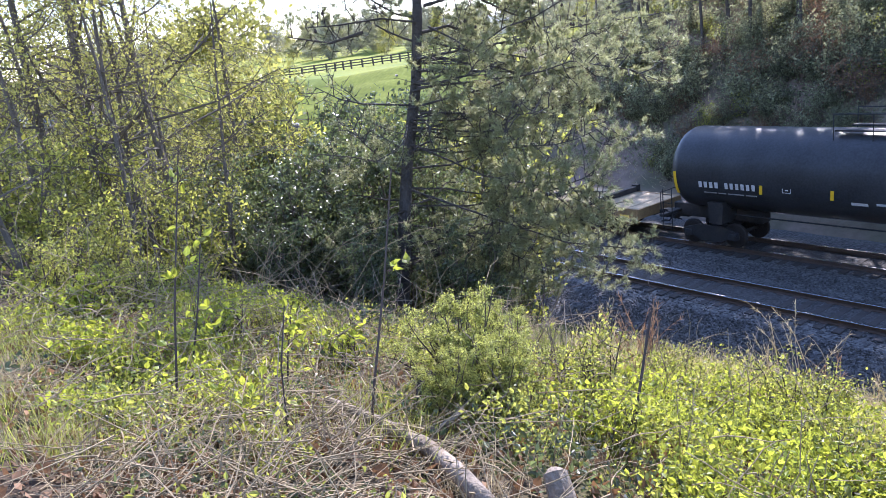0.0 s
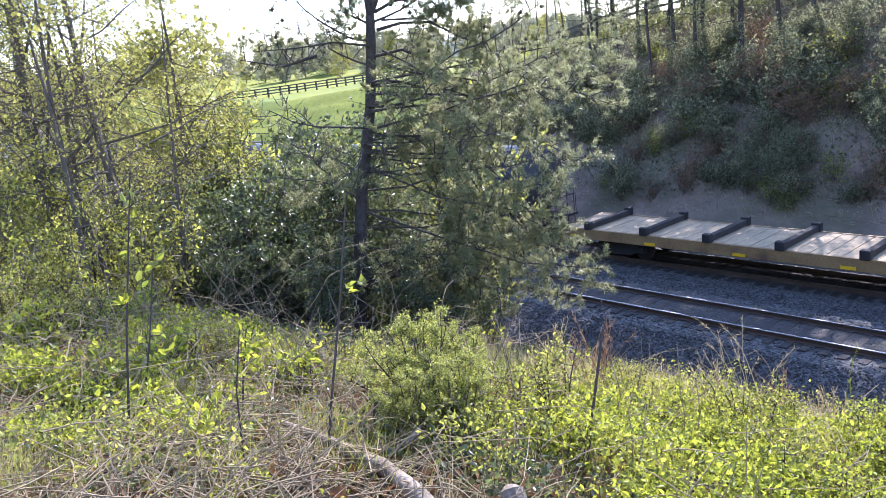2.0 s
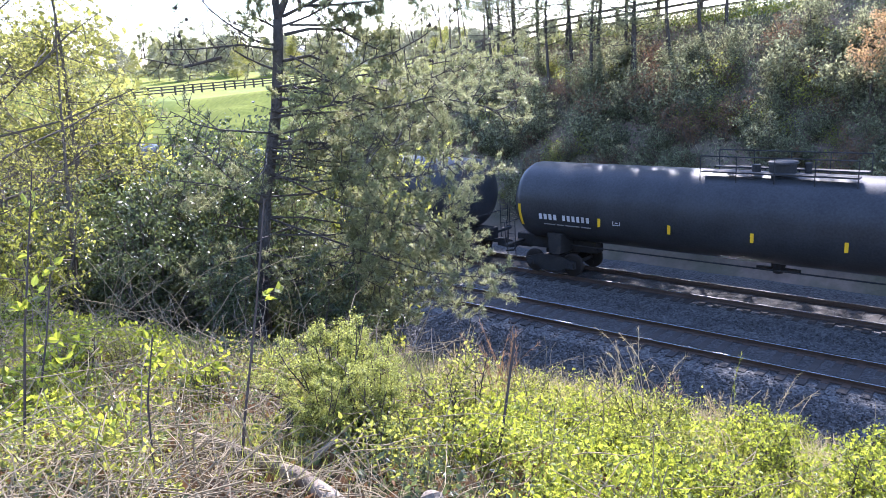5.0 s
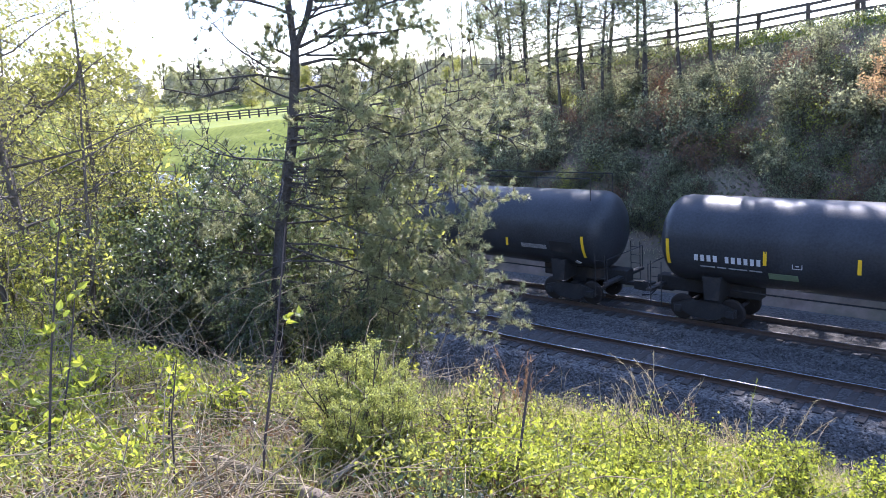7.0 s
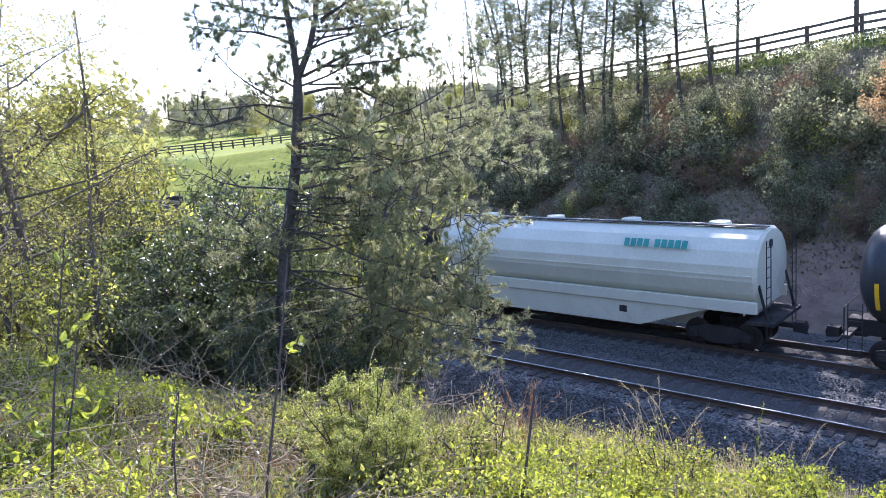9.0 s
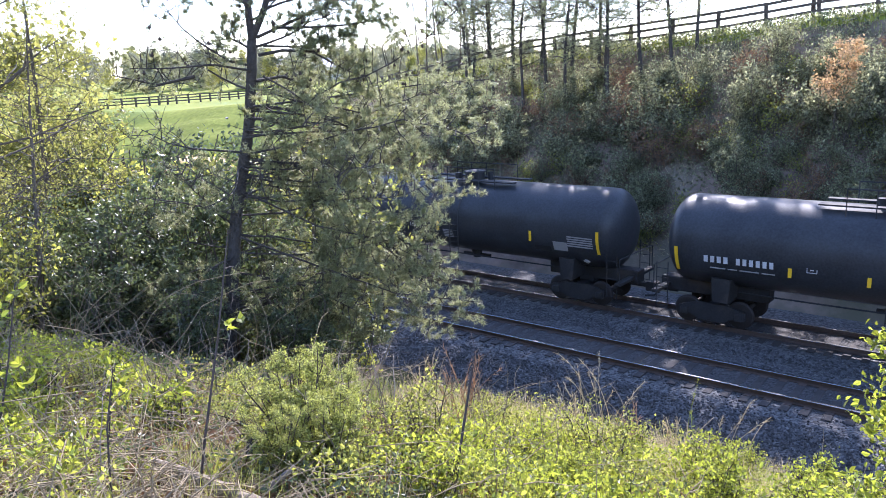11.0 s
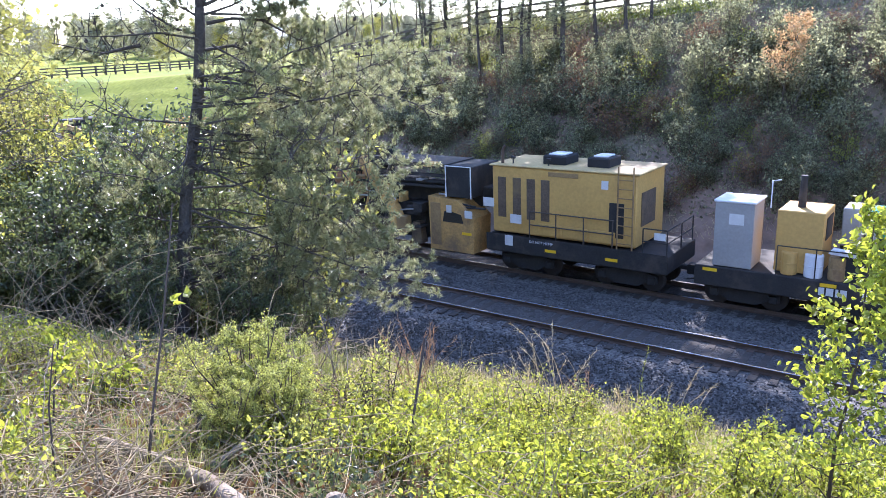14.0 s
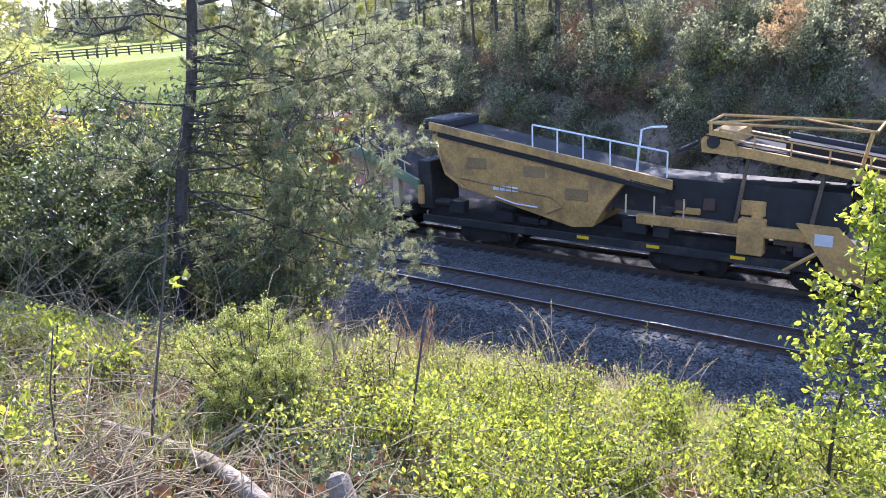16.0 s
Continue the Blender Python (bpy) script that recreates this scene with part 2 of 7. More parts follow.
# ---- mesh helpers ----
class Geo:
    """Gathers vertices and faces; several shapes joined into one mesh."""

    def __init__(self):
        self.v, self.f, self.n = [], [], 0

    def add(self, verts, faces):
        self.v.extend(map(tuple, verts))
        k = self.n
        self.f.extend([tuple(i + k for i in q) for q in faces])
        self.n += len(verts)
        return self

    def box(self, x0, x1, y0, y1, z0, z1, bev=0.0, m=None):
        b = min(bev, 0.45 * min(abs(x1 - x0), abs(y1 - y0), abs(z1 - z0)))
        if b <= 0:
            vs = [(x, y, z) for x in (x0, x1) for y in (y0, y1) for z in (z0, z1)]
            fs = [(0, 1, 3, 2), (4, 6, 7, 5), (0, 4, 5, 1), (2, 3, 7, 6), (0, 2, 6, 4), (1, 5, 7, 3)]
        else:
            bm = bmesh.new()
            bmesh.ops.create_cube(bm, size=1)
            for v in bm.verts:
                v.co = Vector(((x0 + x1) / 2 + v.co.x * (x1 - x0), (y0 + y1) / 2 + v.co.y * (y1 - y0), (z0 + z1) / 2 + v.co.z * (z1 - z0)))
            bmesh.ops.bevel(bm, geom=bm.edges[:], offset=b, segments=1, affect="EDGES")
            vs = [tuple(v.co) for v in bm.verts]
            fs = [[v.index for v in f.verts] for f in bm.faces]
            bm.free()
        if m is not None:
            vs = [tuple(m @ Vector(v)) for v in vs]
        return self.add(vs, fs)

    def tube(self, pts, radii, seg=6, caps=True):
        """A round bar along pts with a radius at each."""
        pts = [Vector(p) for p in pts]
        if not hasattr(radii, "__len__"):
            radii = [radii] * len(pts)
        vs, fs = [], []
        ref = None
        for i, p in enumerate(pts):
            d = (pts[min(i + 1, len(pts) - 1)] - pts[max(i - 1, 0)]).normalized()
            if ref is None:
                ref = d.orthogonal().normalized()
            a = (ref - d * ref.dot(d)).normalized()
            ref = a
            b = d.cross(a)
            for k in range(seg):
                w = 2 * math.pi * k / seg
                vs.append(tuple(p + (a * math.cos(w) + b * math.sin(w)) * radii[i]))
        for i in range(len(pts) - 1):
            for k in range(seg):
                k2 = (k + 1) % seg
                fs.append((i * seg + k, i * seg + k2, (i + 1) * seg + k2, (i + 1) * seg + k))
        if caps:
            fs.append(tuple(range(seg))[::-1])
            fs.append(tuple((len(pts) - 1) * seg + k for k in range(seg)))
        return self.add(vs, fs)

    def prism(self, outline, y0, y1):
        """An outline in x, z drawn out from y0 to y1."""
        k = len(outline)
        vs = [(x, y0, z) for x, z in outline] + [(x, y1, z) for x, z in outline]
        fs = [tuple(range(k)), tuple(range(2 * k - 1, k - 1, -1))]
        fs += [(i, (i + 1) % k + 0, (i + 1) % k + k, i + k) for i in range(k)]
        return self.add(vs, fs)

    def leaves(self, pts, length, width, rng, up=0.3, jitter=0.4, full=False):
        """A folded leaf of two triangles at each point, turned at random."""
        pts = np.asarray(pts, float)
        n = len(pts)
        d = rng.normal(size=(n, 3))
        d[:, 2] += up
        d /= np.linalg.norm(d, axis=1)[:, None]
        s = np.cross(d, rng.normal(size=(n, 3)))
        s /= np.linalg.norm(s, axis=1)[:, None] + 1e-9
        nn = np.cross(d, s)
        k = (1 + jitter * rng.uniform(-1, 1, n))[:, None]
        if full:
            w, c = width * 0.5 * k, nn * width * 0.14
            lo, hi = pts + d * length * 0.32 * k, pts + d * length * 0.66 * k
            vs = np.stack([pts, lo + s * w + c, hi + s * w * 0.85 + c, pts + d * length * k - nn * length * 0.12, hi - s * w * 0.85 + c, lo - s * w + c], 1).reshape(-1, 3)
            base = self.n
            self.v.extend(map(tuple, vs))
            idx = np.arange(n) * 6 + base
            for q in ((0, 1, 2), (0, 2, 3), (0, 3, 4), (0, 4, 5)):
                self.f.extend(np.stack([idx + q[0], idx + q[1], idx + q[2]], 1).tolist())
            self.n += 6 * n
            return self
        mid = pts + d * length * 0.45 * k
        vs = np.stack([pts, mid + s * width * 0.5 * k + nn * width * 0.15, pts + d * length * k, mid - s * width * 0.5 * k + nn * width * 0.15], 1).reshape(-1, 3)
        base = self.n
        self.v.extend(map(tuple, vs))
        idx = np.arange(n) * 4 + base
        self.f.extend(np.stack([idx, idx + 1, idx + 2], 1).tolist())
        self.f.extend(np.stack([idx, idx + 2, idx + 3], 1).tolist())
        self.n += 4 * n
        return self

    def blades(self, pts, dirs, width, rng):
        """A thin pointed blade from each point along its direction."""
        pts, dirs = np.asarray(pts, float), np.asarray(dirs, float)
        n = len(pts)
        s = np.cross(dirs, rng.normal(size=(n, 3)))
        s /= np.linalg.norm(s, axis=1)[:, None] + 1e-9
        vs = np.stack([pts - s * width * 0.5, pts + s * width * 0.5, pts + dirs], 1).reshape(-1, 3)
        base = self.n
        self.v.extend(map(tuple, vs))
        idx = np.arange(n) * 3 + base
        self.f.extend(np.stack([idx, idx + 1, idx + 2], 1).tolist())
        self.n += 3 * n
        return self

    def mesh(self, name, mat, smooth=False):
        me = bpy.data.meshes.new(name)
        me.from_pydata(self.v, [], self.f)
        for m in (mat if isinstance(mat, (list, tuple)) else [mat]):
            me.materials.append(m)
        if smooth:
            me.polygons.foreach_set("use_smooth", [True] * len(me.polygons))
        me.update()
        return me


def part(name, geo, mat, parent, label="", smooth=False):
    ob = new(name, geo if isinstance(geo, bpy.types.Mesh) else geo.mesh(name, mat, smooth))
    ob.parent = parent
    if label:
        ob["label"] = label
    return ob


def thing(name, at, label, category, group="", kind=""):
    ob = new(name)
    ob.empty_display_size = 0.2
    ob.matrix_basis = at if isinstance(at, Matrix) else Matrix.Translation(at)
    return tagged(ob, label, category, group, kind)


def lerp(a, b, t):
    return a + (b - a) * t


# ---- the ground ----
NEAR_RAIL, FAR_RAIL, GAUGE = 20.02, 24.74, 1.51
NEAR_Y, FAR_Y = NEAR_RAIL + GAUGE / 2, FAR_RAIL + GAUGE / 2
BRINK = 41.0


def brink_height(x):
    return float(np.interp(x, [-400, -140, -72, -39, -33, -28, -21, -14, -10, 0, 60], [9, 8.5, 6.2, 7.9, 8.5, 9.3, 9.75, 10.2, 10.6, 11.2, 13]))


def ground(x, y):
    """Height of the ground."""
    yy = max(y, -3)
    near = 7.0 - 0.25 * yy - 0.013 * yy * abs(yy) - 0.12 * max(0, yy - 7) ** 2 + 0.03 * max(min(x, 6), -25)
    near -= 0.15 * min(max(0, -6 - x), 7) * min(1, max(0, yy) / 6)
    near += 0.12 * noise.noise(Vector((x * 0.5, y * 0.5, 3))) + 0.3 * noise.noise(Vector((x * 0.13, y * 0.13, 7)))
    bed = -0.62
    if y < 19:
        z = max(near, bed)
        if y > 12:
            z = lerp(z, bed, min(1, (y - 12) / 4.2))
        return z
    if y < 29.4:
        return bed
    top = brink_height(x)
    if y < BRINK:
        t = (y - 29.4) / (BRINK - 29.4)
        lump = 0.5 * noise.noise(Vector((x * 0.22, y * 0.3, 1))) + 0.22 * noise.noise(Vector((x * 0.8, y * 0.8, 5)))
        return lerp(bed, top, t ** 0.85) + lump * min(1, 6 * t) * (1 - t ** 6)
    d = y - BRINK
    z = top + 0.02 * min(d, 60) * (1 if x > -40 else 0.55)
    far = max(0, math.hypot(x, y) - 110)
    return z + min(far, 400) * 0.012 + 1.2 * noise.noise(Vector((x * 0.012, y * 0.012, 2))) * min(1, d / 30)


def build_ground():
    def axis(fine0, fine1, step, lo, hi, grow=1.12):
        a = list(np.arange(fine0, fine1 + 1e-6, step))
        s, v = step, fine1
        while v < hi:
            s *= grow
            v += s
            a.append(v)
        s, v = step, fine0
        while v > lo:
            s *= grow
            v -= s
            a.insert(0, v)
        return a
    xs, ys = axis(-16, 4, 0.25, -900, 700), axis(-2, 17, 0.25, -250, 30, 1.05)
    ys = [y for y in ys if y < 28.5] + list(np.arange(28.6, 44, 0.35)) + axis(45, 46, 1.0, 44.5, 1100)[1:]
    verts = [(x, y, ground(x, y)) for y in ys for x in xs]
    nx = len(xs)
    faces, mats = [], []
    for j in range(len(ys) - 1):
        for i in range(nx - 1):
            faces.append((j * nx + i, j * nx + i + 1, (j + 1) * nx + i + 1, (j + 1) * nx + i))
            y, x = ys[j], xs[i]
            mats.append(0 if y < 17 else (1 if y < BRINK - 0.6 and (x > -42 or y < 29.5) else 2))
    me = bpy.data.meshes.new("ground")
    me.from_pydata(verts, [], faces)
    for k in ("soil", "cut", "field"):
        me.materials.append(M[k])
    me.polygons.foreach_set("material_index", mats)
    me.polygons.foreach_set("use_smooth", [True] * len(faces))
    ob = new("ground", me)
    tagged(ob, "overgrown earth banks of a railway cutting and green pasture", "ground", kind="structure")


build_ground()


def build_ballast():
    outline = [(16.3, -0.75), (18.35, -0.27), (18.9, -0.2), (22.7, -0.2), (23.2, -0.3), (23.7, -0.2), (27.9, -0.2), (28.5, -0.3), (30.0, -0.8)]
    xs = np.concatenate([np.arange(-260, -34, 4), np.arange(-34, 6, 0.3), np.arange(6, 120, 4)])
    fine = []
    for a, b in zip(outline, outline[1:]):
        k = max(1, int((b[0] - a[0]) / 0.25))
        fine += [(lerp(a[0], b[0], i / k), lerp(a[1], b[1], i / k)) for i in range(k)]
    fine.append(outline[-1])
    verts = [(x, y, z + 0.035 * noise.noise(Vector((x * 1.7, y * 1.7, 0))) + 0.02 * noise.noise(Vector((x * 5, y * 5, 0)))) for x in xs for y, z in fine]
    k = len(fine)
    faces = [(i * k + j, (i + 1) * k + j, (i + 1) * k + j + 1, i * k + j + 1) for i in range(len(xs) - 1) for j in range(k - 1)]
    me = bpy.data.meshes.new("ballast_bed")
    me.from_pydata(verts, [], faces)
    me.materials.append(M["ballast"])
    me.polygons.foreach_set("use_smooth", [True] * len(faces))
    tagged(new("ballast_bed", me), "grey crushed stone ballast bed under two tracks", "ballast", kind="structure")
    # loose stones over the near shoulder and between the tracks
    rng = np.random.default_rng(5)
    g = Geo()
    octa = np.array([(1, 0, 0), (-1, 0, 0), (0, 1, 0), (0, -1, 0), (0, 0, 1), (0, 0, -1)], float)
    fs = [(0, 2, 4), (2, 1, 4), (1, 3, 4), (3, 0, 4), (2, 0, 5), (1, 2, 5), (3, 1, 5), (0, 3, 5)]
    for _ in range(22000):
        y = rng.uniform(16.4, 18.9) if rng.random() < 0.68 else rng.choice([rng.uniform(22.6, 23.8), rng.uniform(18.9, 22.6)])
        x = rng.uniform(-24, 0.5)
        z = np.interp(y, [p[0] for p in outline], [p[1] for p in outline])
        s = rng.uniform(0.018, 0.048)
        q = octa * s * rng.uniform(0.6, 1.3, (6, 3)) @ np.linalg.qr(rng.normal(size=(3, 3)))[0]
        g.add(q + (x, y, z + s * 0.3), fs)
    tagged(new("ballast_stones", g.mesh("ballast_stones", M["loose"])), "loose grey crushed stones on the ballast shoulder", "stones", kind="stuff")


build_ballast()


def build_fouled():
    xs = np.concatenate([np.arange(-260, -34, 6), np.arange(-34, 6, 0.4), np.arange(6, 120, 6)])
    for yc in (NEAR_Y, FAR_Y):
        ys = np.linspace(yc - 1.15, yc + 1.15, 12)
        verts = [(x, y, -0.172 - 0.05 * abs((y - yc) / 1.15) ** 4 + 0.02 * noise.noise(Vector((x * 3, y * 3, 4)))) for x in xs for y in ys]
        k = len(ys)
        faces = [(i * k + j, (i + 1) * k + j, (i + 1) * k + j + 1, i * k + j + 1) for i in range(len(xs) - 1) for j in range(k - 1)]
        me = bpy.data.meshes.new("track_bed")
        me.from_pydata(verts, [], faces)
        me.materials.append(M["fouled"])
        tagged(new("track_bed", me), "dark oily stone between the rails", "ballast", kind="structure")


build_fouled()


def build_track(yc, label):
    track = thing("railway_track", (0, yc, 0), label, "railway track", "railway tracks")
    prof = [(-0.07, -0.17), (0.07, -0.17), (0.07, -0.155), (0.012, -0.13), (0.012, -0.045), (0.037, -0.035), (0.037, -0.006), (0.03, 0.0), (-0.03, 0.0), (-0.037, -0.006), (-0.037, -0.035), (-0.012, -0.045), (-0.012, -0.13), (-0.07, -0.155)]
    k = len(prof)
    vs = [(x, y, z) for x in (-260, 120) for y, z in prof]
    me = bpy.data.meshes.new("rail")
    fs = [(i, (i + 1) % k, (i + 1) % k + k, i + k) for i in range(k)]
    me.from_pydata(vs, [], fs)
    me.materials.append(M["rail"])
    me.materials.append(M["railhead"])
    me.polygons.foreach_set("material_index", [1 if i in (6, 7, 8) else 0 for i in range(k)])
    for s in (-1, 1):
        r = part("rail", me, None, track, "rusty steel rail with a polished head")
        r.location = (0, s * GAUGE / 2, 0)
    tie = Geo().box(-0.115, 0.115, -1.3, 1.3, -0.36, -0.165, 0.012).mesh("tie", M["tie"])
    plate = Geo().box(-0.1, 0.1, -0.17, 0.17, -0.168, -0.152, 0.004).mesh("tie_plate", M["rail"])
    rng = random.Random(4)
    for i in range(140):
        o = part("tie", tie, None, track)
        o.matrix_basis = pose(-62 + 0.51 * i + rng.uniform(-0.02, 0.02), rng.uniform(-0.04, 0.04), rng.uniform(-0.012, 0.008), 0, 0, rng.uniform(-0.8, 0.8))
        if 55 < i < 132 and yc < 22:
            for s in (-1, 1):
                p = part("tie_plate", plate, None, o)
                p.location = (0, s * GAUGE / 2, 0)
    far = Geo()
    for x in np.arange(-250, -62, 0.51):
        far.box(x - 0.115, x + 0.115, -1.3, 1.3, -0.36, -0.165)
    f = part("far_tie", far, M["tie"], track)
    f["kind"] = "stuff"


build_track(NEAR_Y, "empty near track of rusty rails on dark timber ties")
build_track(FAR_Y, "far track of rusty rails carrying the moving train")


# ---- the train ----
def rolled(t):
    """Metres that the train has gone since the start."""
    return 14.15 * t + 0.008 * t * t


CARS = []


def car(name, centre, label, category, group="train cars"):
    ob = thing(name, (centre, FAR_Y, 0), label, category, group)
    CARS.append((ob, centre))
    return ob


def wheelset():
    g = Geo().tube([(0, -0.9, 0), (0, 0.9, 0)], 0.075, 10)
    for s in (-1, 1):
        y = s * GAUGE / 2
        g.tube([(0, y - 0.07, 0), (0, y - 0.045, 0), (0, y - 0.04, 0), (0, y + 0.04, 0), (0, y + 0.045, 0), (0, y + 0.07, 0)], [0.40, 0.455, 0.46, 0.46, 0.455, 0.38], 24)
        for k in range(3):
            a = 2 * math.pi * k / 3
            g.box(-0.04, 0.04, y - 0.1 * s - 0.02, y + 0.1 * s + 0.02, -0.04, 0.04, 0, Matrix.Translation((0.24 * math.cos(a), 0, 0.24 * math.sin(a))))
    return g.mesh("wheelset", M["wheel"])


WHEELSET = wheelset()
WHEELSETS = []
_g = Geo()
_g.prism([(-1.12, 0.36), (-0.72, 0.36), (-0.42, 0.2), (0.42, 0.2), (0.72, 0.36), (1.12, 0.36), (1.12, 0.62), (0.5, 0.8), (-0.5, 0.8), (-1.12, 0.62)], -0.06, 0.06)
for _x in (-0.16, 0, 0.16):
    _g.tube([(_x, 0, 0.28), (_x, 0, 0.66)], 0.06, 8)
for _x in (-0.92, 0.92):
    _g.box(_x - 0.13, _x + 0.13, -0.12, 0.12, 0.33, 0.58, 0.02)
SIDE_FRAME = _g.mesh("side_frame", M["steel"])
BOLSTER = Geo().box(-0.2, 0.2, -1.0, 1.0, 0.45, 0.75, 0.03).box(-0.3, 0.3, -0.3, 0.3, 0.7, 0.95, 0.03).mesh("bolster", M["steel"])


def truck(parent, x):
    """A two-axle railway truck under a car."""
    t = new("truck")
    t.parent = parent
    t.location = (x, 0, 0)
    for a in (-0.88, 0.88):
        w = part("wheelset", WHEELSET, None, t)
        w.location = (a, 0, 0.46)
        WHEELSETS.append((w, a))
    for s in (-1, 1):
        f = part("side_frame", SIDE_FRAME, None, t)
        f.location = (0, s * 1.0, 0)
    part("bolster", BOLSTER, None, t)


COUPLER = Geo().box(-0.55, 0.3, -0.08, 0.08, 0.74, 0.9, 0.02).prism([(0.25, 0.66), (0.62, 0.62), (0.66, 0.8), (0.6, 0.98), (0.25, 0.96)], -0.16, 0.16).mesh("coupler", M["steel"])


def coupler(parent, x, way):
    c = part("coupler", COUPLER, None, parent)
    c.matrix_basis = pose(x, 0, 0, 0, 0, 0 if way > 0 else 180)
    h = Geo().tube([(x, 0.25 * way, 0.85), (x + 0.25 * way, 0.28 * way, 0.55), (x + 0.6 * way, 0.3 * way, 0.5)], 0.03, 6)
    part("air_hose", h, M["rubber"], parent)


REFLECT = Geo().box(-0.055, 0.055, -0.004, 0.004, -0.23, 0.23).mesh("reflector", M["reflector"])
REFLECT_FLAT = Geo().box(-0.23, 0.23, -0.004, 0.004, -0.055, 0.055).mesh("reflector", M["reflector"])


def bars(parent, name, x, y, z, widths, height, mat, tilt=0.0, gap=0.05, slant=0.0):
    """Lettering as a row of plain blocks of the letters' size on the near side."""
    g, p = Geo(), x
    ca, sa = math.cos(radians(tilt)), math.sin(radians(tilt))
    for w in widths:
        if w > 0:
            q = [(p, 0), (p + w, 0), (p + w + slant * height, height), (p + slant * height, height)]
            vs = [(a, y + b * sa + d, z + b * ca) for d in (0, -0.008) for a, b in q]
            g.add(vs, [(0, 1, 2, 3), (7, 6, 5, 4), (0, 4, 5, 1), (1, 5, 6, 2), (2, 6, 7, 3), (3, 7, 4, 0)])
        p += abs(w) + gap
    o = part(name, g, mat, parent)
    o["kind"] = "stuff"
    return o


def words(parent, text, x, y, z, size, mat):
    cu = bpy.data.curves.new("lettering", "FONT")
    cu.body, cu.size, cu.extrude = text, size, 0.003
    cu.materials.append(mat)
    ob = new("lettering", cu)
    ob.parent = parent
    ob.matrix_basis = pose(x, y, z, 90, 0, 0)
    return ob


def shell(length, r, zc, head=0.75, seg=40):
    """A tank with dished ends, its seams slightly proud."""
    xs, rs = [], []
    h = length / 2
    for i in range(9):
        a = math.pi / 2 * (1 - i / 8)
        xs.append(-h + head * (1 - math.sin(a)))
        rs.append(max(0.02, r * math.cos(a)))
    body = []
    k = 6
    for i in range(1, k):
        x = lerp(-h + head, h - head, i / k)
        body.append((x, r))
    xs += [b[0] for b in body]
    rs += [b[1] for b in body]
    for i in range(9):
        a = math.pi / 2 * i / 8
        xs.append(h - head * (1 - math.cos(a)))
        rs.append(max(0.02, r * math.cos(a)))
    xs[-9:] = [h - head + head * math.sin(math.pi / 2 * i / 8) for i in range(9)]
    xs[:9] = [-h + head - head * math.sin(math.pi / 2 * (1 - i / 8)) for i in range(9)]
    g = Geo()
    vs, fs = [], []
    for x, q in zip(xs, rs):
        for j in range(seg):
            w = 2 * math.pi * j / seg
            vs.append((x, q * math.cos(w), zc + q * math.sin(w)))
    for i in range(len(xs) - 1):
        for j in range(seg):
            fs.append((i * seg + j, i * seg + (j + 1) % seg, (i + 1) * seg + (j + 1) % seg, (i + 1) * seg + j))
    return g.add(vs, fs)


